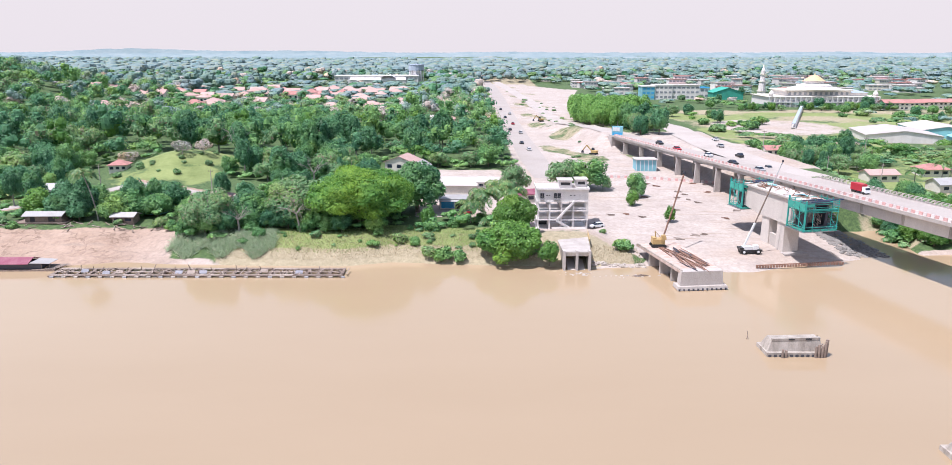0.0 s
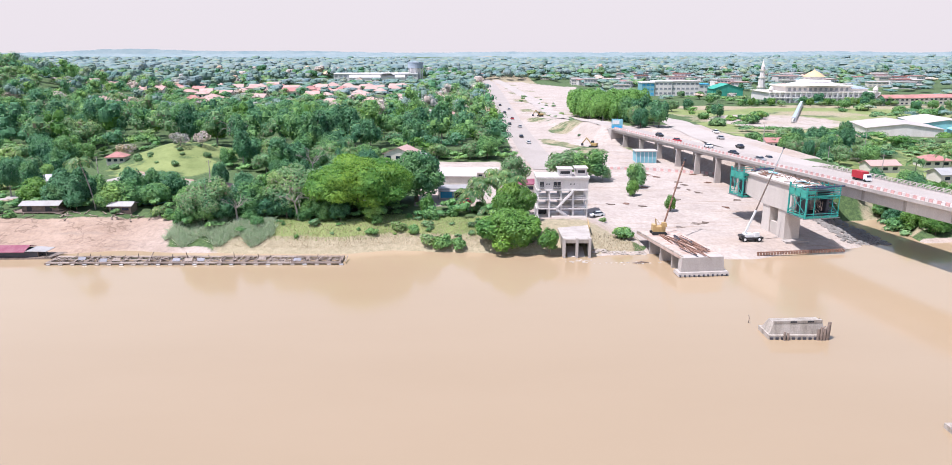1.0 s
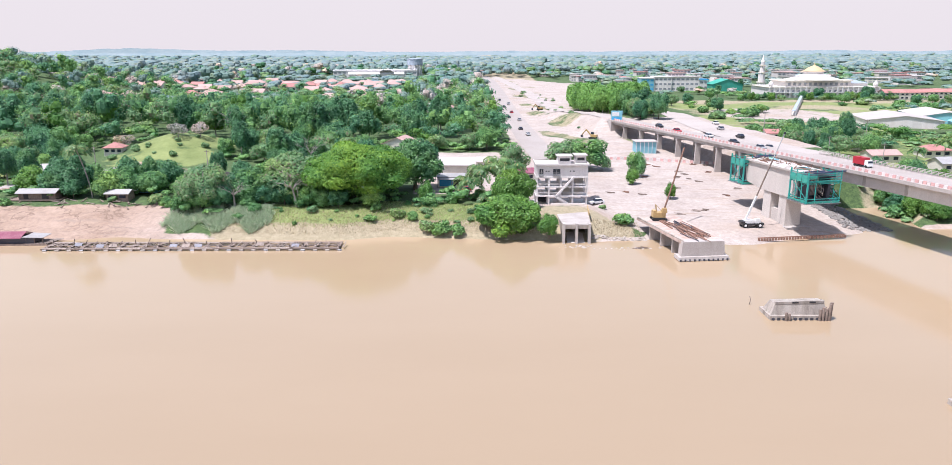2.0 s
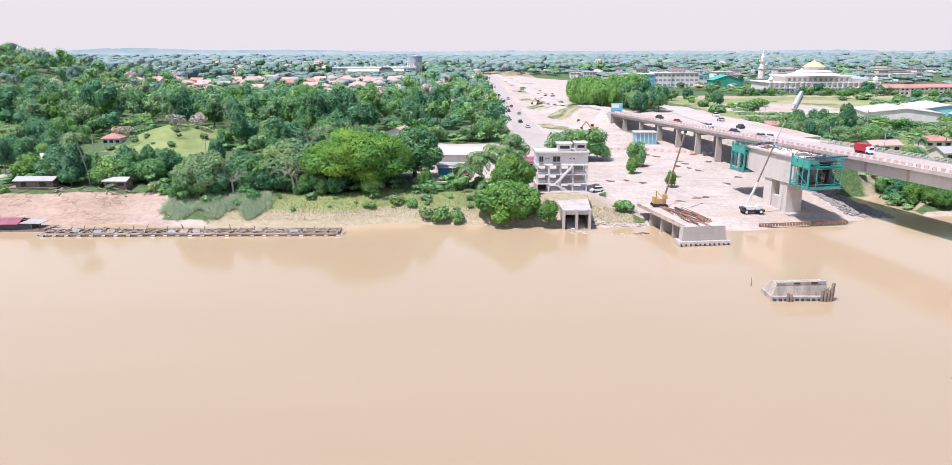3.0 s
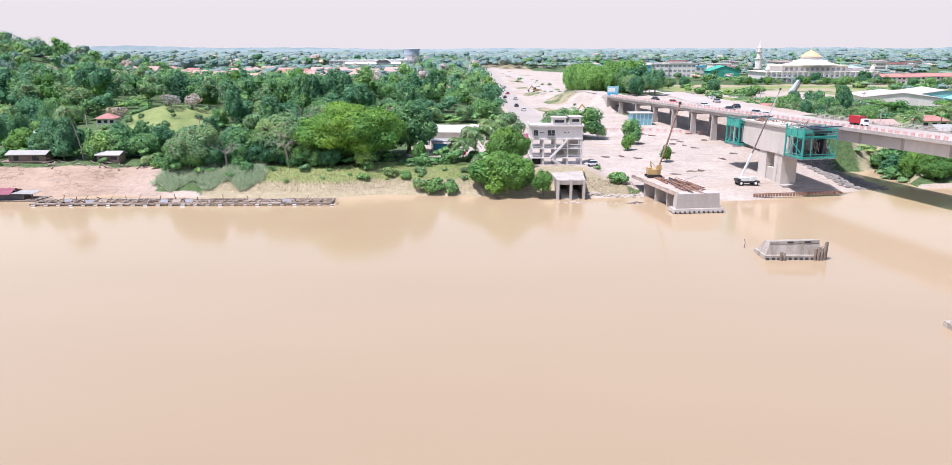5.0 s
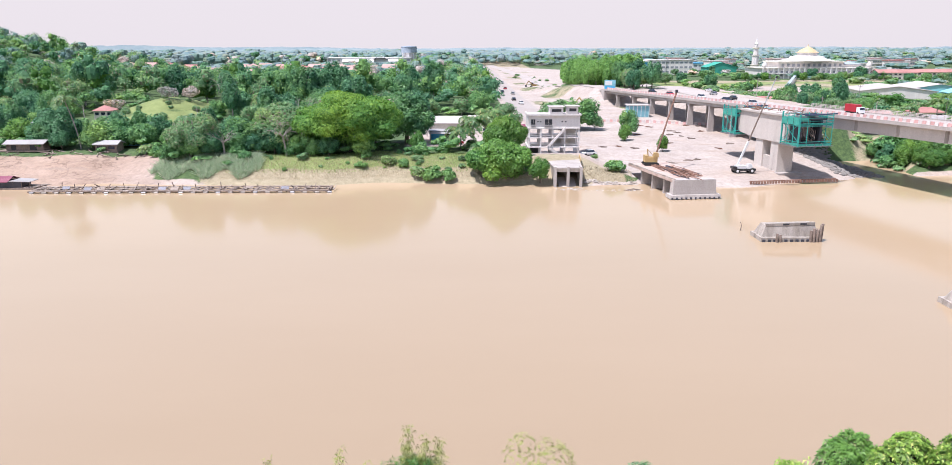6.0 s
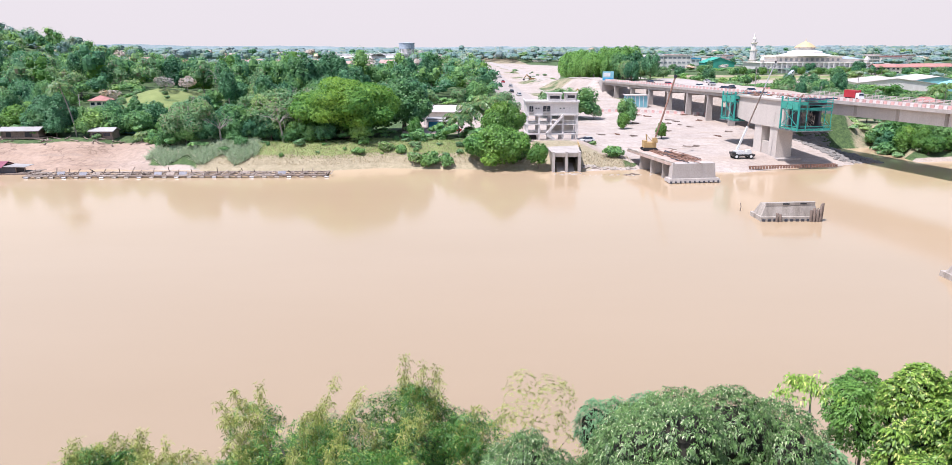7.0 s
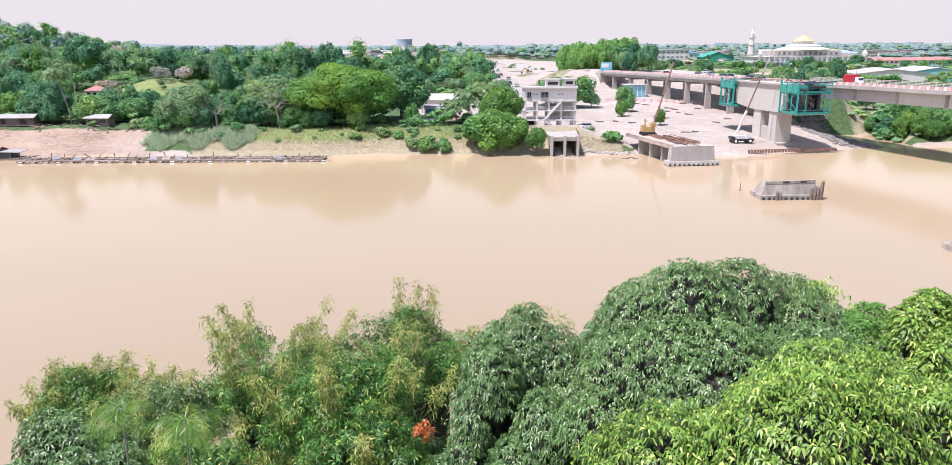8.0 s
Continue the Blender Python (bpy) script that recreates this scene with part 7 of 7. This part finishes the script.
r4 = np.random.default_rng(17)
for row in range(9):
    for i in range(14):
        x, y = -282 + i * 16.5 + r4.uniform(-4, 4) + row * 4, 524 + row * 25 + r4.uniform(-5, 5)
        if x > -50 - row * 2 or r4.uniform() < (0.5 if y < 600 else 0.25):
            continue
        house(x, y, r4.uniform(9, 13), r4.uniform(8, 11), r4.uniform(3.2, 5.2), "hip" if r4.uniform() < 0.6 else "gable", PINK_TILE if r4.uniform() < 0.75 else RED_TILE, CREAM, "suburban house with a faded tiled roof", r4.uniform(-15, 15), r4.uniform(2.0, 3.0), 3, group="suburban houses")
for x, y, m in ((-232, 462, PINK_TILE), (-221, 470, PINK_TILE), (-214, 458, RED_TILE), (-200, 466, PALE_ROOF), (-193, 460, PALE_ROOF), (-50, 452, PINK_TILE), (-26, 428, PALE_ROOF), (-18, 432, PINK_TILE)):
    house(x, y, 11, 9, 4.6, "hip", m, CREAM, "house with a faded roof rising from the woods", r4.uniform(-20, 20), 2.4, 3, storeys=2)
for i in range(150):
    x, y = r4.uniform(95, 640), r4.uniform(690, 1200)
    if abs(x) > y * 0.62 or x < 110 and y < 900:
        continue
    block(x, y, r4.uniform(9, 26), r4.uniform(8, 16), r4.uniform(4, 9), WHITE_PAINT if r4.uniform() < 0.7 else CREAM, (PALE_ROOF, RED_TILE, PINK_TILE, PALE_ROOF)[int(r4.integers(4))], "pale town building in the hazy distance", 2, 5, r4.uniform(-12, 12), "town_building")
house(-4, 990, 30, 18, 8, "hip", PINK_TILE, CREAM, "pale hall with a pink roof beyond the woods", 0, 4, 5, name="hall", category="hall")

# rubble and driftwood at the water


def rocks(name, label, places, size, material, seed):
    rng = np.random.default_rng(seed)
    q = []
    for x, y in places:
        b = BALL[2] * (1 + 0.3 * np.sin(BALL[2] @ rng.normal(0, 3, 3) + rng.uniform(0, 6))[..., None])
        q.append(b * rng.uniform(0.5, 1.4) * size * np.array([1.2, 1, 0.6]) + np.array([x, y, max(gz(x, y), -0.05)]))
    return tagged(new(name, quads(name, np.concatenate(q), material)), label, "rocks", kind="stuff")


rocks("rocks", "stained broken concrete lying in the shallows", [(22 + r4.normal(2.5, 2.0), 168.5 + r4.normal(0, 0.8)) for i in range(34)] + [(35 + r4.normal(0, 3.5), 167 + r4.normal(0, 0.6)) for i in range(22)], 0.26, DIRTY_CONCRETE, 3)
rocks("rubble", "grey rubble on the slope under the bridge", [(r4.uniform(95, 108), r4.uniform(183, 217)) for i in range(1100)], 0.46, RUBBLE, 4)
rocks("stones", "dark stones along the foot of the grassy bank", [(r4.uniform(29, 42), 174 + r4.uniform(0, 2)) for i in range(50)], 0.45, DIRTY_CONCRETE, 5)
drift = thing("driftwood", "dark driftwood lying in the shallows", "driftwood", pose(39, 166.8, 0))
for i in range(6):
    part("branch", Shape().tube([(r3.uniform(-2, 0), r3.uniform(-0.4, 0.4), 0), (r3.uniform(0, 1), r3.uniform(-0.4, 0.4), 0.4), (r3.uniform(1, 2.5), r3.uniform(-0.6, 0.6), 0.1)], 0.12, 0.05, 5), WOOD, drift)

# vegetation at the creek and beside the bridge
for i in range(34):
    x, y = r4.uniform(117, 150), r4.uniform(187, 216)
    if x < deck_left(y) + 15.5 and y < 200 and r4.uniform() < 0.3:
        continue
    plant(("bush%d", "bright%d", "wood%d")[i % 3] % (i % 3), x, y, (r4.uniform(1.0, 1.8), r4.uniform(0.4, 0.65), r4.uniform(0.4, 0.6))[i % 3], wide=1.2)
for i in range(110):
    x, y = r4.uniform(118, 300), r4.uniform(235, 520)
    if any(in_box(x, y, b) for b in CLEAR) or x > 60 + y * 0.6 or x < embankment_right(y) + 12:
        continue
    plant(("scrub%d", "bush%d")[i % 2] % (i % 3), x, y, r4.uniform(0.8, 1.8), wide=1.3)

junk = np.random.default_rng(31)
for i in range(46):
    x, y = junk.uniform(-134, -82), 198.5 + junk.normal(0, 2.2)
    d = thing("driftwood", "weathered planks and branches strewn on the bank", "driftwood", pose(x, y, gz(x, y) + 0.05, 0, 0, junk.uniform(0, 180)), "bank driftwood")
    part("plank", Shape().beam((-junk.uniform(0.6, 1.8), 0, 0), (junk.uniform(0.6, 1.8), 0.2, junk.uniform(0, 0.5)), 0.22, 0.12), PALE_WOOD if i % 3 else WOOD, d)
    part("branch", Shape().tube([(-1, -0.3, 0), (0.2, 0.1, 0.25), (1.1, -0.1, 0.1)], 0.1, 0.05, 5), WOOD, d)


# earth-moving machines in the road works


def excavator(x, y, turn):
    ob = thing("excavator", "yellow tracked excavator on bare earth", "excavator", pose(x, y, gz(x, y), 0, 0, turn), "excavators")
    for b in (-1.0, 1.0):
        part("track", Shape().slab([(-1.7, 0.25), (-1.3, 0), (1.3, 0), (1.7, 0.25), (1.7, 0.5), (1.3, 0.75), (-1.3, 0.75), (-1.7, 0.5)], b - 0.28, b + 0.28), RUBBER, ob)
    part("house", Shape().box(-1.7, 0.8, -1.1, 1.1, 0.8, 1.8), YELLOW, ob)
    part("cab", Shape().hexa([(0.0, -1.1, 1.8), (1.3, -1.1, 1.0), (1.3, -0.1, 1.0), (0.0, -0.1, 1.8)], [(0.1, -1.05, 2.8), (1.1, -1.05, 2.8), (1.1, -0.15, 2.8), (0.1, -0.15, 2.8)]), GLASS, ob)
    part("boom", Shape().beam((0.8, 0.3, 1.4), (3.2, 0.3, 3.9), 0.35, 0.5), YELLOW, ob)
    part("arm", Shape().beam((3.1, 0.3, 4.0), (5.0, 0.3, 1.6), 0.28, 0.4), YELLOW, ob)
    part("bucket", Shape().slab([(4.6, 0.5), (5.4, 0.4), (5.6, 1.2), (5.0, 1.7)], -0.2, 0.8), DARK_STEEL, ob)
    return ob


excavator(52, 322, 150)
excavator(40, 455, 200)
for i in range(24):
    x, y = junk.uniform(36, 84), junk.uniform(186, 285)
    if abs(x - 76) < 9 and y < 208:
        continue
    ob = thing("timber_stack", "low heap of timber and steel on the site", "timber", pose(x, y, gz(x, y), 0, 0, junk.uniform(-20, 20)), "site heaps")
    for k in range(4):
        part("bar", Shape().beam((-junk.uniform(0.4, 1.5), k * 0.35, 0.1 + 0.08 * k), (junk.uniform(0.4, 1.5), k * 0.35 + junk.uniform(-0.3, 0.3), 0.12), 0.2, 0.16), (RUST, WOOD, PALE_WOOD)[i % 3], ob)
